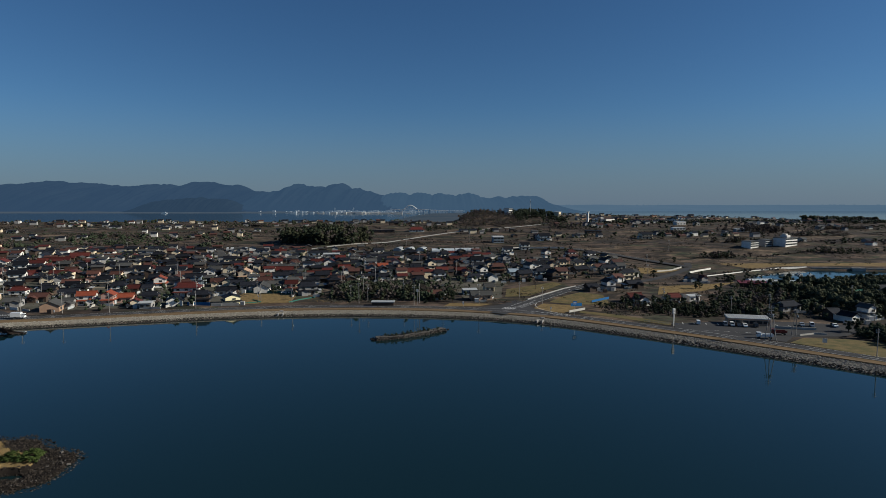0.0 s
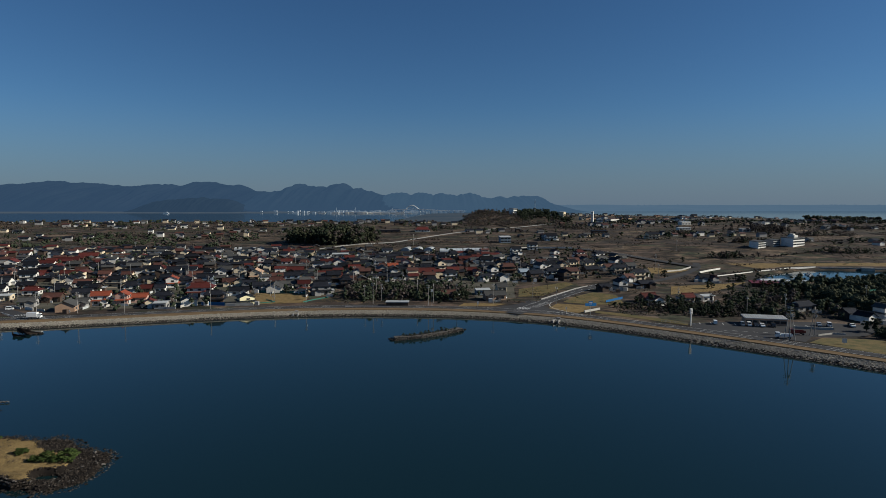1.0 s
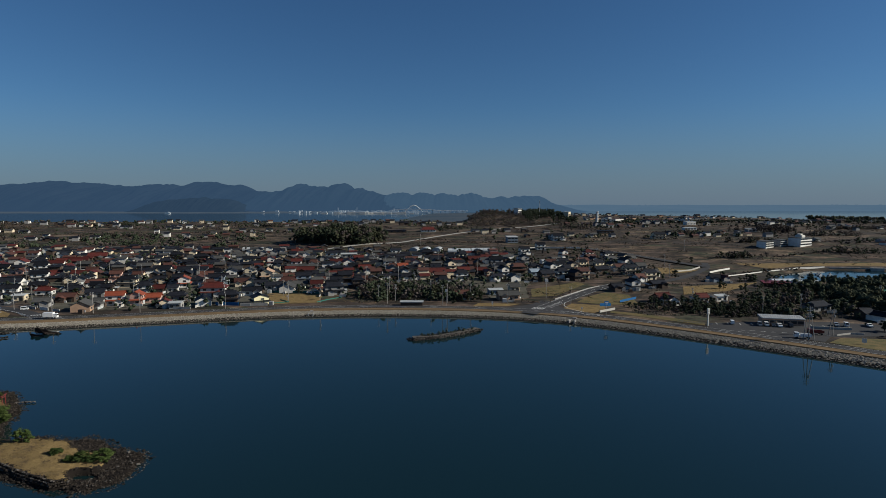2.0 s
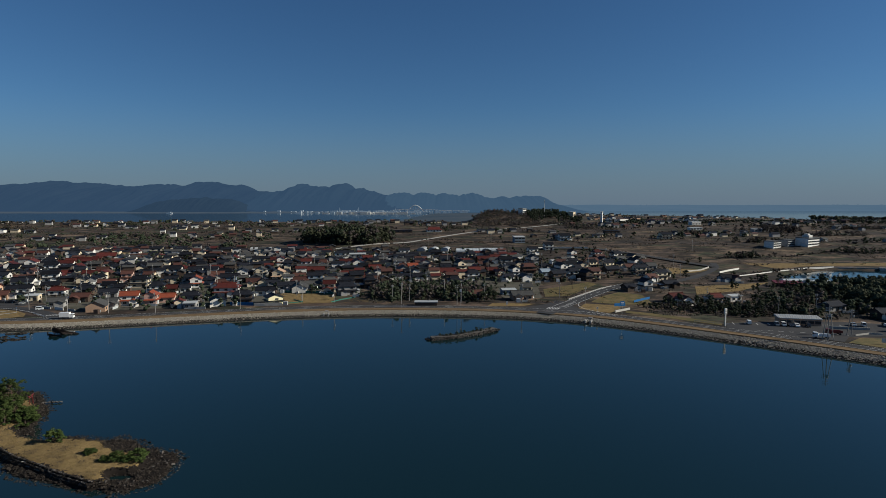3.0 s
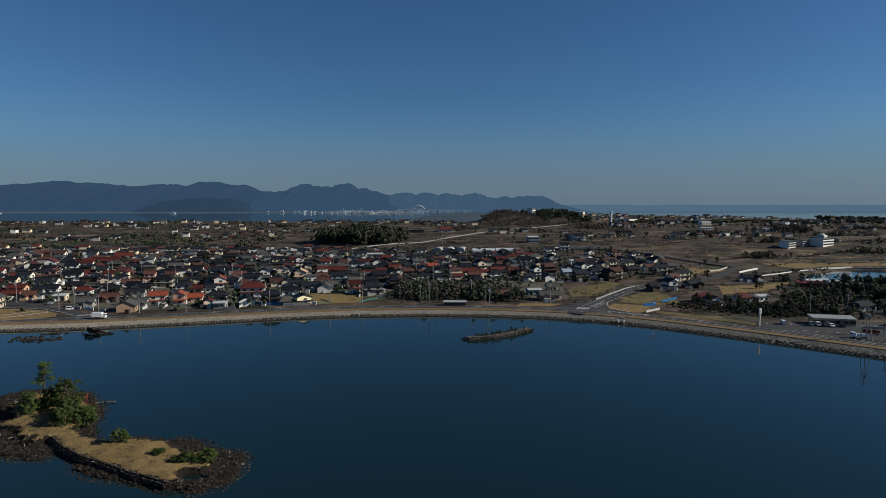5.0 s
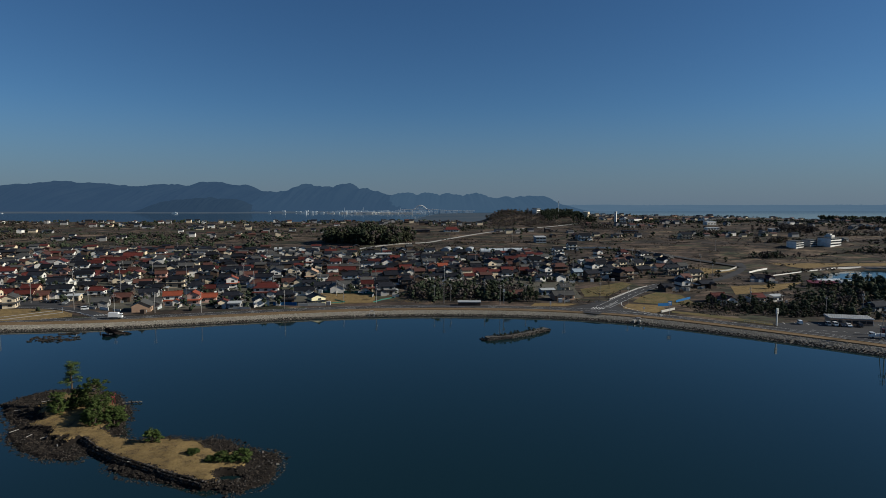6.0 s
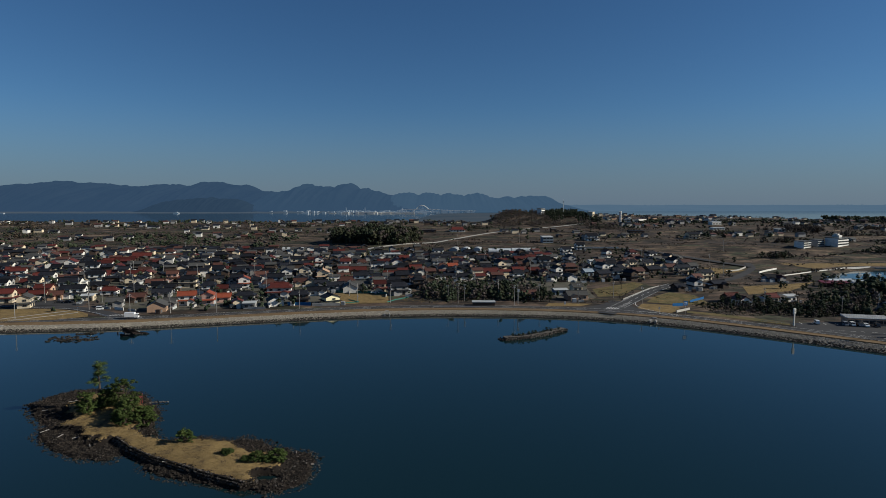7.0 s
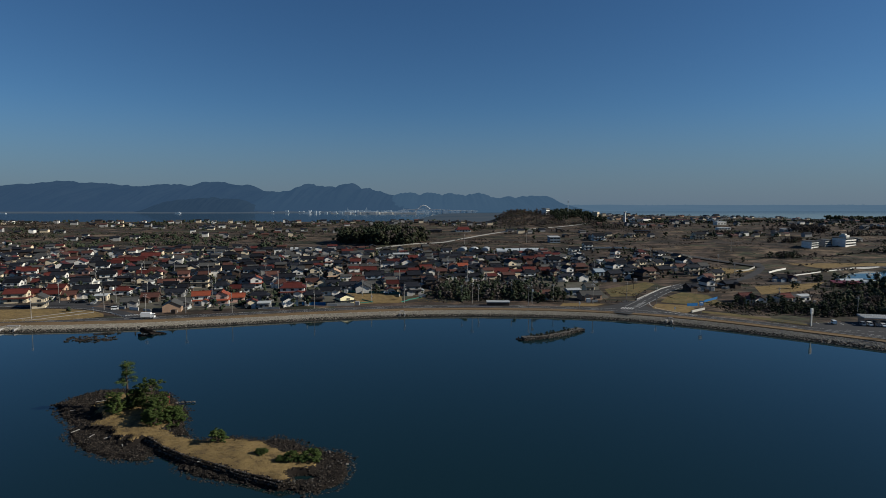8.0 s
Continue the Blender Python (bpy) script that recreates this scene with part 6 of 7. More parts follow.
long_wall("blue_sheeting", [(69.5, 318), (76, 320)], 1.7, 0.15, "blue", "blue tarpaulin screen at the field edge", "tarpaulin")
long_wall("blue_sheeting", [(84, 330), (97, 342)], 1.4, 0.15, "blue", "low blue tarpaulin fence on the slope", "tarpaulin")
long_wall("low_wall", [(65, 301), (75, 309)], 1.1, 0.5, "concrete", "low concrete block wall beside the road")
long_wall("road_parapet", [(49, 339), (62, 357), (78, 379), (88, 389)], 0.75, 0.2, "greywall", "pale concrete parapet along the side road")
long_wall("white_parapet", [(61, 593), (86, 604), (124, 602)], 1.6, 0.4, "white", "long white parapet of the ridge road")
long_wall("field_wall", [(129, 601), (146, 589), (168, 577), (194, 554)], 1.0, 0.3, "concrete", "grey kerb wall on the ridge road bank")
long_wall("pale_wall", [(172, 472), (190, 487), (206, 508)], 1.2, 0.4, "concrete", "curved pale wall beside the country road")
long_wall("sea_wall", [(197, 469), (212, 484), (226, 496)], 1.3, 0.5, "white", "short white harbour wall")
long_wall("sea_wall", [(202, 449), (227, 465), (249, 480), (270, 492), (290, 504), (316, 511)], 1.3, 0.6, "white", "pale concrete harbour wall round the inlet", z=1.4)
long_wall("sea_wall", [(316, 511), (330, 509), (345, 505), (380, 499), (540, 514)], 0.9, 0.8, "concrete", "grey concrete quay across the inlet", z=1.2)
long_wall("sluice", [(350, 503), (360, 501)], 2.2, 3.0, "concrete", "pale concrete sluice at the inlet's head", "sluice", z=0.3)
long_wall("net_fence", [(-126, 366), (-106, 364), (-90, 360)], 1.2, 0.12, "teal", "green netting fence along the vacant lot", "fence")
long_wall("net_fence", [(-87, 330), (-83, 338), (-76, 347)], 0.6, 0.12, "teal", "green netting fence beside the lot", "fence")
long_wall("net_fence", [(-112, 326), (-103, 331), (-110, 338)], 0.6, 0.12, "teal", "low green netting screen", "fence")
long_wall("garden_wall", [(-127, 320), (-112, 321)], 1.6, 0.3, "concrete", "pale concrete garden wall below the yellow house")
long_wall("blue_sheeting", [(-141, 322), (-128, 321)], 1.8, 0.15, "blue", "blue sheeting along a garden wall", "tarpaulin")
long_wall("block_wall", [(-236, 312), (-232, 310)], 1.3, 0.3, "greywall", "grey block garden wall")
long_wall("block_wall", [(-229, 309), (-223, 306.5)], 1.6, 0.3, "white", "white block garden wall")
long_wall("block_wall", [(-220, 305.5), (-215, 303.5)], 1.2, 0.3, "concrete", "pale block garden wall")
long_wall("block_wall", [(150, 263), (162, 260), (166, 259)], 1.2, 0.3, "concrete", "pale concrete wall beside the shop")
long_wall("kerb_wall", [(152, 248), (160, 251), (165, 250)], 0.8, 0.2, "concrete", "low pale fence wall at the car park corner")


def guard_rail(pts, label):
    """Steel posts with two beams along a line."""
    t = tagged(new("guard_rail"), label, "rail")
    pts = [Vector(q) for q in pts]
    for a, b in zip(pts, pts[1:]):
        n = max(1, round((b - a).length / 2.0))
        beam = Solid()
        za, zb = land(*a), land(*b)
        for h in (0.45, 0.8):
            beam.tube((*a, za + h), (*b, zb + h), 0.06, 0.06, "steel", 5)
        part("beam", beam.mesh("beam"), t)
        for i in range(n):
            q = a.lerp(b, i / n)
            part("post", cached("rail_post", rail_post), t, pose(q.x, q.y, land(q.x, q.y)))


def rail_post():
    s = Solid()
    s.tube((0, 0, -0.3), (0, 0, 0.85), 0.06, 0.06, "steel", 6)
    return s.mesh("post")


guard_rail([(96, 277.5), (103, 273), (109, 269.5)], "steel guard rail by the car park")
guard_rail([along_shore(x, 11.6) for x in range(-60, -35, 6)], "steel guard rail at the road's lake side")
guard_rail([(-232, 297), (-226, 292), (-220, 288)], "pale guard rail round the road bend")

# ---- road paint ----
paint = Solid()
ribbon(paint, shore_line, 0.14, 0.18, "paint", offset=2.9)
ribbon(paint, shore_line, 0.15, 0.18, "paint", offset=-2.9)
for i in range(0, len(shore_line) - 2, 3):
    ribbon(paint, shore_line[i:i + 2], 0.18, 0.18, "paint")
side = bend([(38.5, 315), (42, 320), (55, 339), (69, 360), (84, 380), (101, 397)])
for off in (-3.7, 3.7):
    ribbon(paint, side, 0.16, 0.19, "paint", offset=off)
for i in range(0, len(side) - 1, 2):
    ribbon(paint, side[i:i + 2], 0.15, 0.19, "paint")
corner = bend([(64, 292), (57, 301), (51, 311), (50, 320), (53, 329)], 3)
ribbon(paint, corner, 0.25, 0.24, "paint")
for k in range(9):
    ribbon(paint, [(40 + k * 1.1, 316 + k * 1.7), (42.4 + k * 1.1, 316 + k * 1.7)], 0.35, 0.19, "paint")
for k in range(8):
    ribbon(paint, [(46 + k * 2.2, 304 - k * 1.6), (47.2 + k * 2.2, 303.1 - k * 1.6)], 0.4, 0.2, "paint")
for k in range(5):
    ribbon(paint, [(31.5 + k * 1.3, 311 - k * 0.4), (34 + k * 1.3, 315 - k * 0.4)], 0.55, 0.19, "paint")
for k in range(7):
    ribbon(paint, [(-222 + k * 1.4, 291.5 + k * 0.35), (-221.6 + k * 1.4, 294 + k * 0.35)], 0.6, 0.19, "paint")
for k in range(12):
    ribbon(paint, [(113 + k * 5.2, 275.5 - k * 0.6), (112 + k * 5.2, 271.5 - k * 0.6)], 0.2, 0.16, "paint")
for k in range(9):
    ribbon(paint, [(116 + k * 4, 259 - k * 1.2), (118 + k * 4, 258.4 - k * 1.2)], 0.2, 0.16, "paint")
ribbon(paint, bend([(-330, 319.2), (-297, 317.2), (-275, 313.2), (-256, 312.2), (-239, 303), (-226, 294)]), 0.22, 0.19, "paint")
tagged(new("road_markings", paint.mesh("road_markings")), "worn white road markings", "markings", kind="structure")


# ---- shops, sheds, greenhouses, public buildings ----
def block(name, x, y, turn, w, d, hgt, wall, roof, label, category, rows=0, bays=0, z=None, slope=0.4, side=True):
    """A flat-roofed building with rows of windows on its front and right side."""
    t = tagged(new(name), label, category)
    t.matrix_basis = pose(x, y, land(x, y) if z is None else z, 0, 0, turn)
    s, r = Solid(), Solid()
    s.box(-w / 2, w / 2, -d / 2, d / 2, -1.5, hgt, wall)
    r.across([(-d / 2 - 0.4, hgt), (-d / 2 - 0.4, hgt + 0.3), (d / 2 + 0.4, hgt + 0.3 + slope), (d / 2 + 0.4, hgt)], -w / 2 - 0.4, w / 2 + 0.4, roof)
    part("wall", s.mesh("wall"), t)
    part("roof", r.mesh("roof"), t)
    for j in range(rows):
        z0 = 0.9 + j * hgt / rows
        for i in range(bays):
            add_window(t, -w / 2 + (i + 0.5) * w / bays, -d / 2 - 0.02, z0, round(min(3.4, w / bays * 0.9), 2), 1.5, 0, False)
        if side:
            for i in range(max(2, bays // 2)):
                add_window(t, w / 2 + 0.02, -d / 2 + (i + 0.5) * d / max(2, bays // 2), z0, 2.2, 1.5, 90, False)
    return t


shop = block("roadside_shop", 142, 272.5, -13, 17.5, 7, 3.1, "tan", "tin", "long single-storey shop with a pale metal roof", "shop", 1, 6, slope=0.4, side=False)
seams = Solid()
for k in range(23):
    u = -8.8 + k * 0.78
    seams.slab([(u, -3.8, 3.46), (u + 0.2, -3.8, 3.46), (u + 0.2, 3.8, 3.86), (u, 3.8, 3.86)], 0.08, "greywall")
part("roof_seams", seams.mesh("roof_seams"), shop, label="raised grey roof seams")
end = Solid()
end.box(8.77, 8.95, -3.4, 3.4, 0, 3.1, "white")
part("end_wall", end.mesh("end_wall"), shop, label="white end wall")
block("carport", -33, 322, 0, 12, 4, 1.9, "wood", "tin", "long dark storage shed with a white metal roof", "shed", slope=0.2)
block("school_wing", 324, 622, 33, 15, 10, 6.6, "white", "grey", "three-storey white school wing", "school", 3, 5)
block("school_link", 345, 632, 33, 14, 9, 6.4, "greywall", "grey", "grey linking block of the school", "school", 3, 4)
school = block("school_building", 368, 634, 33, 24, 13, 8.4, "white", "grey", "three-storey white school building with window rows", "school", 3, 7)
pent = Solid()
pent.box(-5, 2, -4, 3, 8.6, 11.2, "white")
pent.box(-3.5, 0.5, -2, 2, 11.2, 12.6, "white")
part("stair_tower", pent.mesh("stair_tower"), school)
block("farm_office", 62, 667, 8, 12, 9, 6, "bluegrey", "tin", "grey two-storey farm building with a pale roof", "building", 2, 3, slope=1.0)
block("white_hall", 189, 978, 55, 9, 9, 13, "cream", "tin", "white hall among the hilltop trees", "building", 2, 2)
block("hilltop_house", 112, 1012, 48, 11, 9, 9.5, "white", "grey", "white house showing above the hilltop trees", "building", 3, 3)
block("clinic", 285, 1025, 42, 26, 12, 5, "white", "brown", "low white building with a brown roof on the ridge", "building", 1, 6)
block("ridge_hall", 340, 1010, 12, 30, 12, 4.5, "cream", "red", "long low building with a red roof on the ridge", "building", 1, 6)
block("ridge_store", 372, 930, 12, 16, 10, 5, "white", "tin", "white storehouse on the ridge", "building", 1, 3)
block("field_store", 405, 800, 10, 22, 8, 3.5, "greywall", "tin", "pale low shed in the fields", "shed", 1, 4)
block("field_store", 330, 830, 10, 18, 8, 3.2, "white", "tin", "white low shed in the fields", "shed", 1, 4)
block("machine_shed", 196, 770, 8, 20, 9, 3.6, "wood", "black", "dark machine shed beside a farm", "shed", 1, 4)
block("long_barn", -88, 792, 4, 46, 9, 3.0, "wood", "black", "long dark cattle barn", "barn", 1, 6)
house(-36, 806, 6, 20, 12, 1, "red", "white", "h")
house(240, 700, 10, 14, 9, 2, "black", "cream", "a")
house(118, 690, 10, 13, 9, 2, "black", "white", "a")
house(262, 1020, 80, 12, 10, 2, "black", "white", "g")
house(382, 985, 80, 10, 8, 2, "black", "white", "g")
tower = Solid()
tower.prism([(-1.8, -1.8), (1.8, -1.8), (1.8, 1.8), (-1.8, 1.8)], -1, 17, "white", 0.9)
tower.prism([(-2.1, -2.1), (2.1, -2.1), (2.1, 2.1), (-2.1, 2.1)], 17, 18, "white")
water_tower = tagged(new("water_tower", tower.mesh("water_tower")), "slim white tower on the ridge", "tower")
water_tower.matrix_basis = pose(247.5, 1012, land(247.5, 1012), 0, 0, 62)
mast = Solid()
mast.tube((0, 0, -1), (0, 0, 27), 0.5, 0.25, "steel", 8)
mast.box(-0.8, 0.8, -0.8, 0.8, 22, 24, "steel")
radio_mast = tagged(new("radio_mast", mast.mesh("radio_mast")), "grey radio mast rising above the hilltop trees", "mast")
radio_mast.matrix_basis = pose(146, 992, land(146, 992))


def greenhouse(x, y, turn, w, length, key, label):
    t = tagged(new("greenhouse"), label, "greenhouse", "greenhouses")
    t.matrix_basis = pose(x, y, land(x, y), 0, 0, turn)
    s, f = Solid(), Solid()
    arch = [(w / 2 * math.cos(a), 0.9 + 2.3 * math.sin(a)) for a in np.linspace(0, math.pi, 9)]
    s.across([(w / 2, -0.5)] + arch + [(-w / 2, -0.5)], -length / 2, length / 2, key)
    for a, b in zip(arch, arch[1:]):
        f.tube((0, a[0] * 1.01, a[1] * 1.01), (0, b[0] * 1.01, b[1] * 1.01), 0.07, 0.07, "steel", 4)
    ring = f.mesh("hoop")
    for k in range(int(length // 4) + 1):
        part("hoop", ring, t, pose(-length / 2 + k * 4, 0, 0))
    part("film", s.mesh("film", False), t)


for x in (-44, -33, -21):
    greenhouse(x, 588, 80, 8, 16, "tin", "grey arched greenhouse tunnel")
greenhouse(0, 578, 4, 8, 22, "plastic", "white plastic greenhouse tunnel")
greenhouse(24, 582, 4, 8, 24, "plastic", "white plastic greenhouse tunnel")
greenhouse(234, 404, -10, 7, 16, "plastic", "white plastic greenhouse by the inlet")
greenhouse(222, 411, 4, 7, 18, "plastic", "white plastic greenhouse by the inlet")
greenhouse(-203, 588, 4, 8, 24, "tin", "pale arched farm tunnel")
block("long_shed", 208, 394, -14, 17, 7, 2.4, "wood", "redpaint", "long shed with a faded red metal roof", "shed", slope=1.0)


# ---- vehicles ----
def car_meshes(paint, van):
    L, W, H = (3.4, 1.5, 1.85) if van else (4.2, 1.7, 1.45)
    body, glass = Solid(), Solid()
    if van:
        side = [(-L / 2, 0.3), (-L / 2, H), (L / 2 - 0.75, H), (L / 2 - 0.15, 1.05), (L / 2, 0.9), (L / 2, 0.3)]
        win = [(-L / 2 + 0.15, 1.05), (-L / 2 + 0.15, H - 0.14), (L / 2 - 0.85, H - 0.14), (L / 2 - 0.35, 1.05)]
    else:
        side = [(-L / 2, 0.3), (-L / 2, 0.95), (-L / 2 + 0.35, 1.0), (-L / 2 + 0.7, H), (L / 2 - 1.7, H), (L / 2 - 1.0, 0.98), (L / 2 - 0.1, 0.85), (L / 2, 0.3)]
        win = [(-L / 2 + 0.6, 1.0), (-L / 2 + 0.85, H - 0.1), (L / 2 - 1.8, H - 0.1), (L / 2 - 1.25, 1.0)]
    for s, outline, w, key in ((body, side, W, paint), (glass, win, W + 0.03, "glass")):
        i, n, k = len(s.v), len(outline), s.slot(key)
        s.v += [(x, -w / 2, z) for x, z in outline] + [(x, w / 2, z) for x, z in outline]
        s.f += [(i + j, i + (j + 1) % n, i + n + (j + 1) % n, i + n + j) for j in range(n)]
        s.f += [tuple(i + n - 1 - j for j in range(n)), tuple(i + n + j for j in range(n))]
        s.m += [k] * (n + 2)
    shield = Solid()
    a, b = side[-3 if not van else 2], side[-4 if not van else 3]
    p, q = (side[4], side[5]) if not van else (side[2], side[3])
    shield.slab([(p[0] + 0.03, -W / 2 + 0.1, p[1]), (q[0] + 0.03, -W / 2 + 0.1, q[1]), (q[0] + 0.03, W / 2 - 0.1, q[1]), (p[0] + 0.03, W / 2 - 0.1, p[1])], 0.03, "glass")
    wheel, rim, light = Solid(), Solid(), Solid()
    wheel.tube((0, -0.1, 0), (0, 0.1, 0), 0.31, 0.31, "rubber", 12)
    rim.tube((0, -0.12, 0), (0, 0.12, 0), 0.18, 0.18, "steel", 8)
    light.box(-0.05, 0.05, -0.18, 0.18, -0.08, 0.08, "steel")
    return L, W, body.mesh("body"), glass.mesh("side_window"), shield.mesh("windscreen"), wheel.mesh("wheel"), rim.mesh("rim"), light.mesh("headlight")


CARS = {}


def car(x, y, turn, paint, van, words):
    L, W, body, glass, shield, wheel, rim, light = CARS.setdefault((paint, van), car_meshes(paint, van))
    t = tagged(new("car"), words, "car", "parked cars")
    t.matrix_basis = pose(x, y, land(x, y) + 0.14, 0, 0, turn)
    part("body", body, t)
    part("side_window", glass, t)
    part("windscreen", shield, t)
    for u in (-L / 2 + 0.7, L / 2 - 0.7):
        for w in (-W / 2, W / 2):
            k = part("wheel", wheel, t, pose(u, w, 0.31))
            part("rim", rim, k)
    for w in (-W / 2 + 0.25, W / 2 - 0.25):
        part("headlight", light, t, pose(L / 2, w, 0.75))


for x, y, turn, paint, van in ((119, 272, 75, "carwhite", True), (130, 268.5, 255, "carsilver", True), (132.8, 267.8, 255, "carwhite", True), (135.4, 267, 255, "cardark", False), (138, 266.4, 255, "carwhite", False), (142.5, 265.5, 255, "cardark", True), (165, 268, 250, "carsilver", False), (169, 267, 250, "carwhite", True), (179, 266, 250, "carwhite", False)):
    car(x, y, turn, paint, van, {"carwhite": "white car parked on the asphalt yard", "carsilver": "silver car parked on the asphalt yard", "cardark": "dark car parked on the asphalt yard"}[paint])
for x, y, turn, paint, van in ((-236, 307.5, 20, "carwhite", True), (-271, 328, 190, "cardark", False), (-267, 329, 190, "cardark", False), (-257, 324, 100, "carsilver", False), (-168, 313, 40, "cardark", True), (-98, 362, 15, "carwhite", False), (-94, 362, 15, "carwhite", True), (28, 341, 60, "carwhite", True), (24, 337, 60, "cardark", False), (19, 343, 60, "carsilver", True), (-120, 400, 20, "carwhite", True), (-228, 352, 30, "carwhite", False), (-150, 430, 10, "carsilver", True), (122, 333, 40, "carwhite", True)):
    car(x, y, turn, paint, van, {"carwhite": "white car parked beside a house", "carsilver": "silver car parked beside a house", "cardark": "dark car parked beside a house"}[paint])


def lorry(x, y, turn, key, label):
    t = tagged(new("lorry"), label, "truck")
    t.matrix_basis = pose(x, y, land(x, y) + 0.14, 0, 0, turn)
    s, c, w = Solid(), Solid(), Solid()
    s.box(-3.2, 1.2, -1.05, 1.05, 0.9, 1.6, key)
    s.box(-3.2, 1.2, -1.0, -0.92, 1.6, 2.0, key)
    s.box(-3.2, 1.2, 0.92, 1.0, 1.6, 2.0, key)
    c.prism([(1.4, -1), (3.0, -1), (3.0, 1), (1.4, 1)], 0.6, 2.5, key, 0.92)
    w.box(2.2, 2.97, -0.94, 0.94, 1.55, 2.2, "glass")
    part("load_bed", s.mesh("load_bed"), t)
    cab = part("cab", c.mesh("cab"), t)
    part("windscreen", w.mesh("windscreen"), cab)
    tyre = Solid()
    tyre.tube((0, -0.14, 0), (0, 0.14, 0), 0.42, 0.42, "rubber", 12)
    me = tyre.mesh("wheel")
    for u in (-2.2, 2.2):
        for v in (-0.95, 0.95):
            part("wheel", me, t, pose(u, v, 0.42))
    return t


lorry(144, 250, 175, "redpaint", "red flatbed lorry parked beside the tripod pole")
lorry(134.5, 243.5, 165, "carwhite", "white flatbed lorry parked beside the tripod pole")


box_truck = lorry(-207, 284.6, 8, "carwhite", "white box lorry on the lakeside road")
crate = Solid()
crate.box(-3.25, 1.3, -1.1, 1.1, 1.0, 3.1, "carwhite")
part("cargo_box", crate.mesh("cargo_box"), box_truck, label="white cargo box")


# ---- outfalls in the bank ----
def outfall(x, w, label):
    px_, py_ = along_shore(x, 4.5)
    t = tagged(new("outfall"), label, "outfall")
    n_ = shore_way(x)
    t.matrix_basis = pose(px_, py_, 0, 0, 0, math.degrees(math.atan2(-n_.x, n_.y)))
    s, h = Solid(), Solid()
    s.box(-w / 2, -w / 2 + 0.6, -3.0, 3.2, -0.8, 1.5, "greywall")
    s.box(w / 2 - 0.6, w / 2, -3.0, 3.2, -0.8, 1.5, "greywall")
    s.box(-w / 2 + 0.6, w / 2 - 0.6, 1.8, 3.2, -0.8, 2.3, "greywall")
    # dark plate painted in for the shade inside the opening
    h.box(-w / 2 + 0.7, w / 2 - 0.7, 1.6, 1.79, -0.5, 1.4, "rust_and_shade")
    part("headwall", s.mesh("headwall"), t)
    part("flap_gate", h.mesh("flap_gate"), t)


outfall(-84, 3.0, "concrete drain outfall in the stone bank")
outfall(46, 3.2, "concrete drain outfall in the stone bank")
outfall(-262, 7.0, "large concrete sluice outfall in the stone bank")

# ---- far town, bridge and landmarks across the water ----
random.seed(51)
# faint glow added to brighten the buildings' unlit, hazy fronts
M["farwhite"] = haze_glow_material("glow_lifted_buildings", (0.30, 0.31, 0.32), (0.16, 0.17, 0.18), (0.18, 0.25, 0.33), 0.22)
town = Solid()
for k in range(240):
    x, y = random.gauss(-330, 190), random.uniform(2755, 2960)
    w, hgt = random.uniform(4, 18), random.choice((4, 5, 6, 8, 11))
    town.box(x, x + w, y, y + 14, 0, hgt, "farwhite")
for k in range(4):
    x = random.uniform(-560, -150)
    town.box(x, x + 3, 2900, 2903, 0, random.uniform(16, 28), "farwhite")
for k in range(110):
    x = random.uniform(300, 3300)
    w, y = random.uniform(8, 40), random.uniform(4180, 4200)
    town.box(x, x + w * 0.5, y, y + 8, 0, 25 + random.uniform(0, 6), "farland" if k % 3 else "farwhite")
for x, w, hgt in ((-1295, 24, 4), (-1285, 8, 7), (-2100, 24, 3), (-700, 24, 4)):
    town.box(x, x + w, 2720, 2732, 0, hgt, "farwhite")
for k in range(40):
    x = random.gauss(-380, 90)
    y = 2708 + k * 1.1
    town.box(x, x + random.uniform(10, 40), y, y + 6, 0, random.uniform(3, 7), "white")
tagged(new("backdrop_town", town.mesh("backdrop_town")), "pale harbour town on the far shore", "town", kind="structure")
span = Solid()
for k in range(26):
    a, b = -262 + k * 14, -248 + k * 14
    za, zb = [9 + 9 * math.exp(-((u + 154) / 120) ** 2) for u in (a, b)]
    span.slab([(a, 2790, za + 2.2), (b, 2790, zb + 2.2), (b, 2801, zb + 2.2), (a, 2801, za + 2.2)], 2.4, "bridge")
    if k % 2 == 0 and not -198 < a < -110:
        span.box(a, a + 3, 2793, 2798, -1, za, "bridge")
arc = [(-197 + 86 * k / 12, 4 + 33 * math.sin(math.pi * k / 12)) for k in range(13)]
for y in (2792, 2800):
    for a, b in zip(arc, arc[1:]):
        span.tube((a[0], y, a[1]), (b[0], y, b[1]), 2.2, 2.2, "bridge", 5)
    for p in arc[1:-1]:
        span.tube((p[0], y, 17), (p[0], y, p[1]), 0.7, 0.7, "bridge", 4)
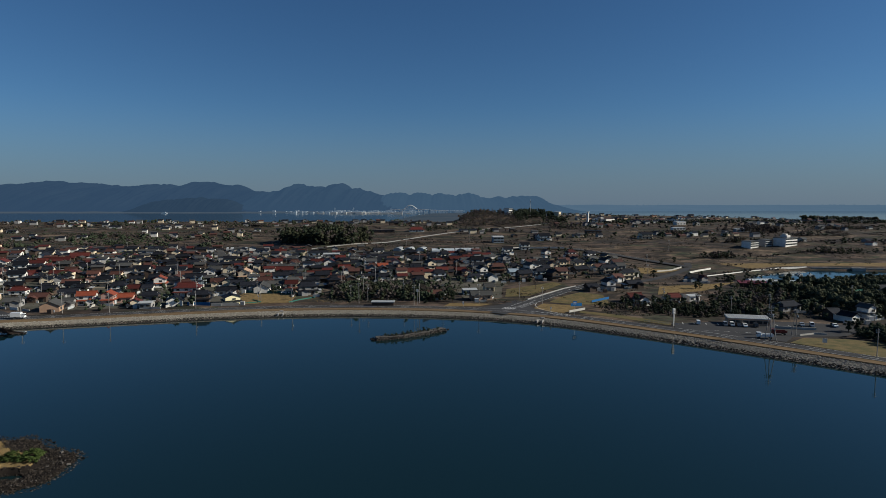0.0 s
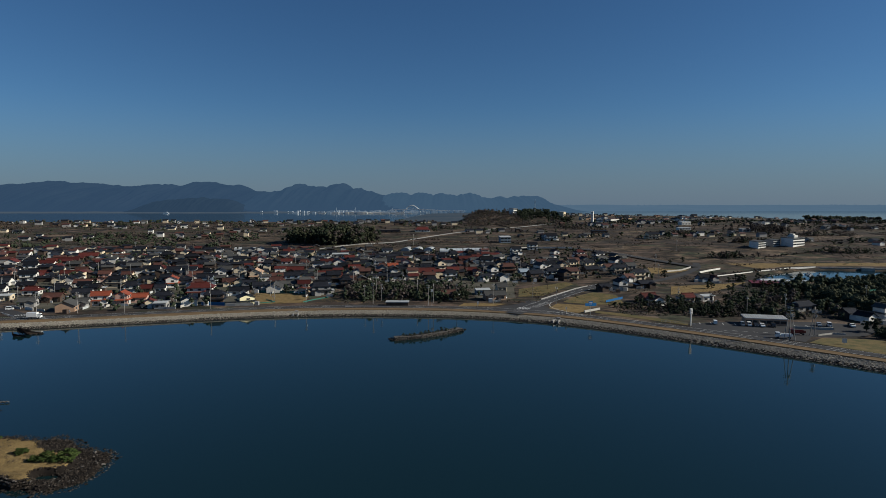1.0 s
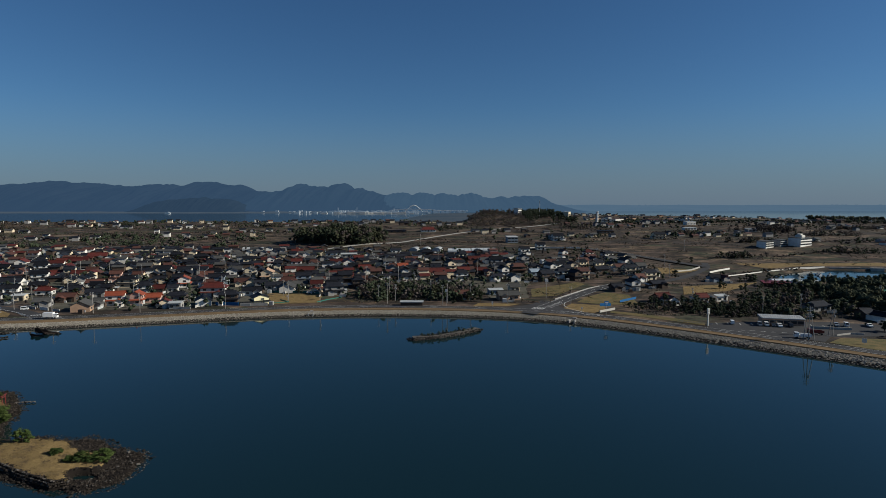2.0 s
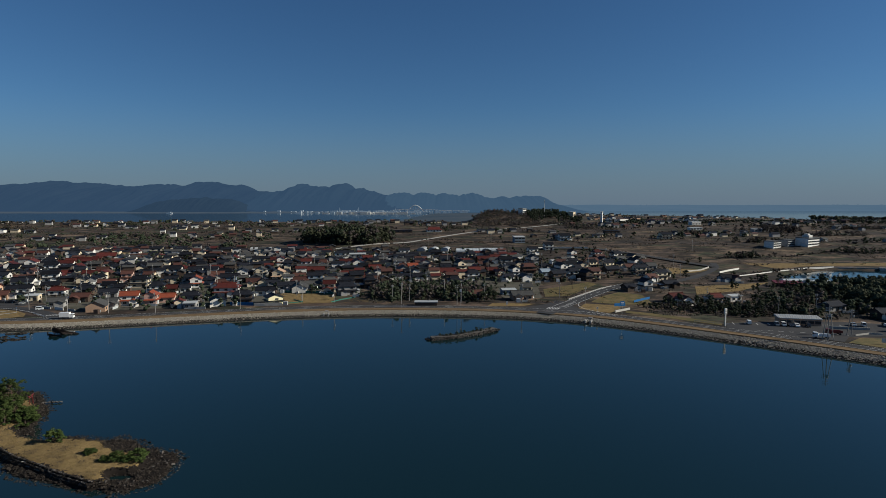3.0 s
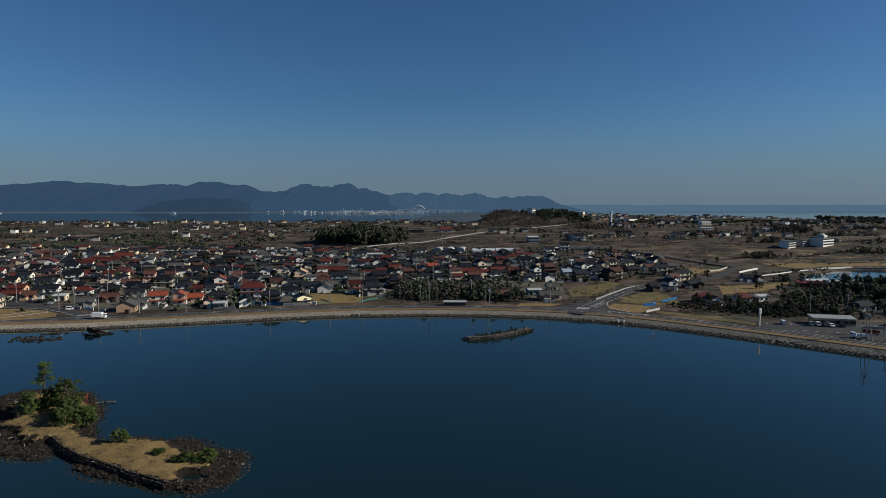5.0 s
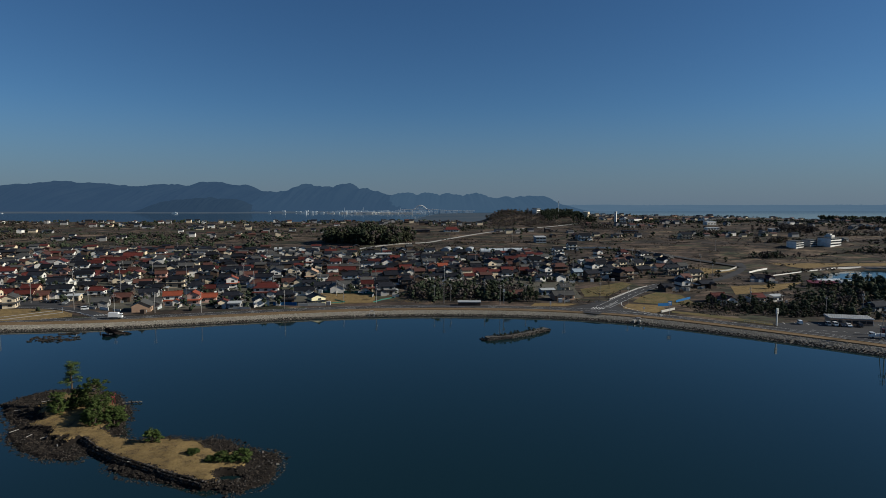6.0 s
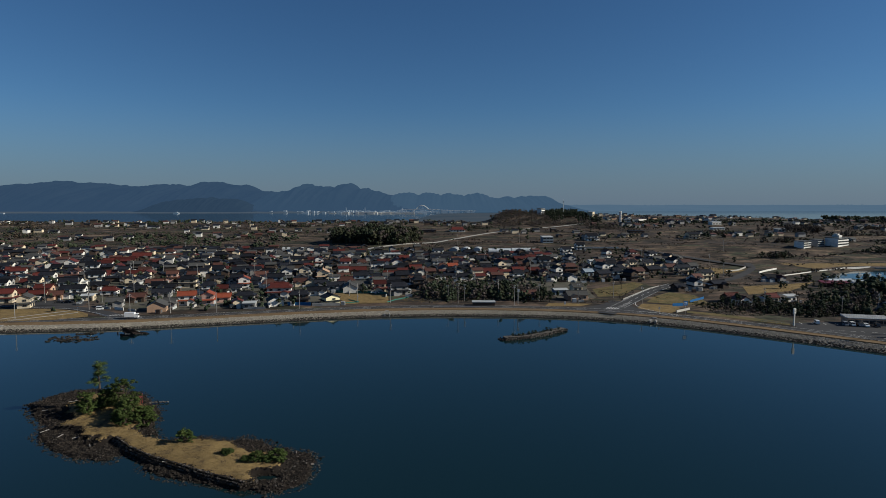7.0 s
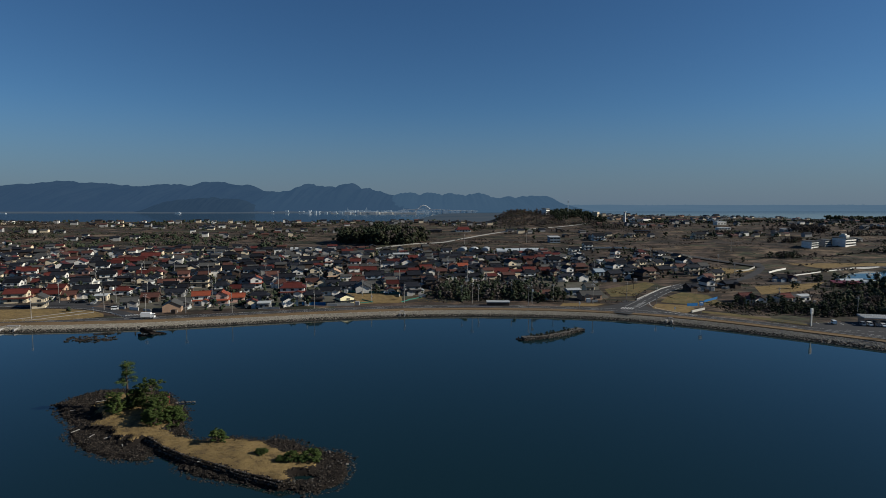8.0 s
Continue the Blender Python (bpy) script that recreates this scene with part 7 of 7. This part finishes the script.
tagged(new("backdrop_bridge", span.mesh("backdrop_bridge")), "long white arched bridge across the strait", "bridge", kind="structure")

# ---- yard walls, sheds and tanks between the houses ----
random.seed(61)
bits = Solid()
for x, y, r in BUILT[:330]:
    if y > 600:
        continue
    for _ in range(2):
        a, b = x + random.uniform(-r - 4, r + 4), y - r - random.uniform(0, 4)
        if off_road(a, b, 2) and b > shore(a) + 24 and free(a, b, -3):
            w, e, hgt = random.choice(((5, 0.25, 1.3), (0.25, 5, 1.3), (2.2, 1.8, 2.1), (1.2, 1.0, 1.4), (3.5, 0.25, 1.2)))
            z = land(a, b)
            bits.box(a - w / 2, a + w / 2, b - e / 2, b + e / 2, z - 0.4, z + hgt, random.choice(("white", "concrete", "greywall", "tin", "wood", "concrete")))
tagged(new("yard_clutter", bits.mesh("yard_clutter")), "pale yard walls, sheds and tanks between the houses", "clutter", kind="stuff")


# ---- boats in the inlet ----
def boat(x, y, turn, length):
    t = tagged(new("fishing_boat"), "small white fishing boat moored in the inlet", "boat", "moored boats")
    t.matrix_basis = pose(x, y, 0, 0, 0, turn)
    h, c, w = Solid(), Solid(), Solid()
    b = length * 0.14
    h.prism([(-length / 2, -b), (length * 0.2, -b), (length / 2, 0), (length * 0.2, b), (-length / 2, b)], -0.3, 0.8, "bluegrey", 1.12)
    c.prism([(-length * 0.25, -b * 0.6), (0, -b * 0.6), (0, b * 0.6), (-length * 0.25, b * 0.6)], 0.8, 1.8, "greywall", 0.9)
    w.box(-0.02, 0.05, -b * 0.45, b * 0.45, 1.5, 2.1, "glass")
    part("hull", h.mesh("hull"), t)
    cabin = part("cabin", c.mesh("cabin"), t)
    part("window", w.mesh("window"), cabin)
    m = Solid()
    m.tube((-length * 0.35, 0, 0.9), (-length * 0.35, 0, 4.2), 0.07, 0.04, "steel", 6)
    part("mast", m.mesh("mast"), t)


for x, y, turn, n in ((280, 472, 20, 5.5), (285, 468, 30, 5), (289, 476, 10, 6), (294, 471, 200, 5)):
    boat(x, y, turn, n)
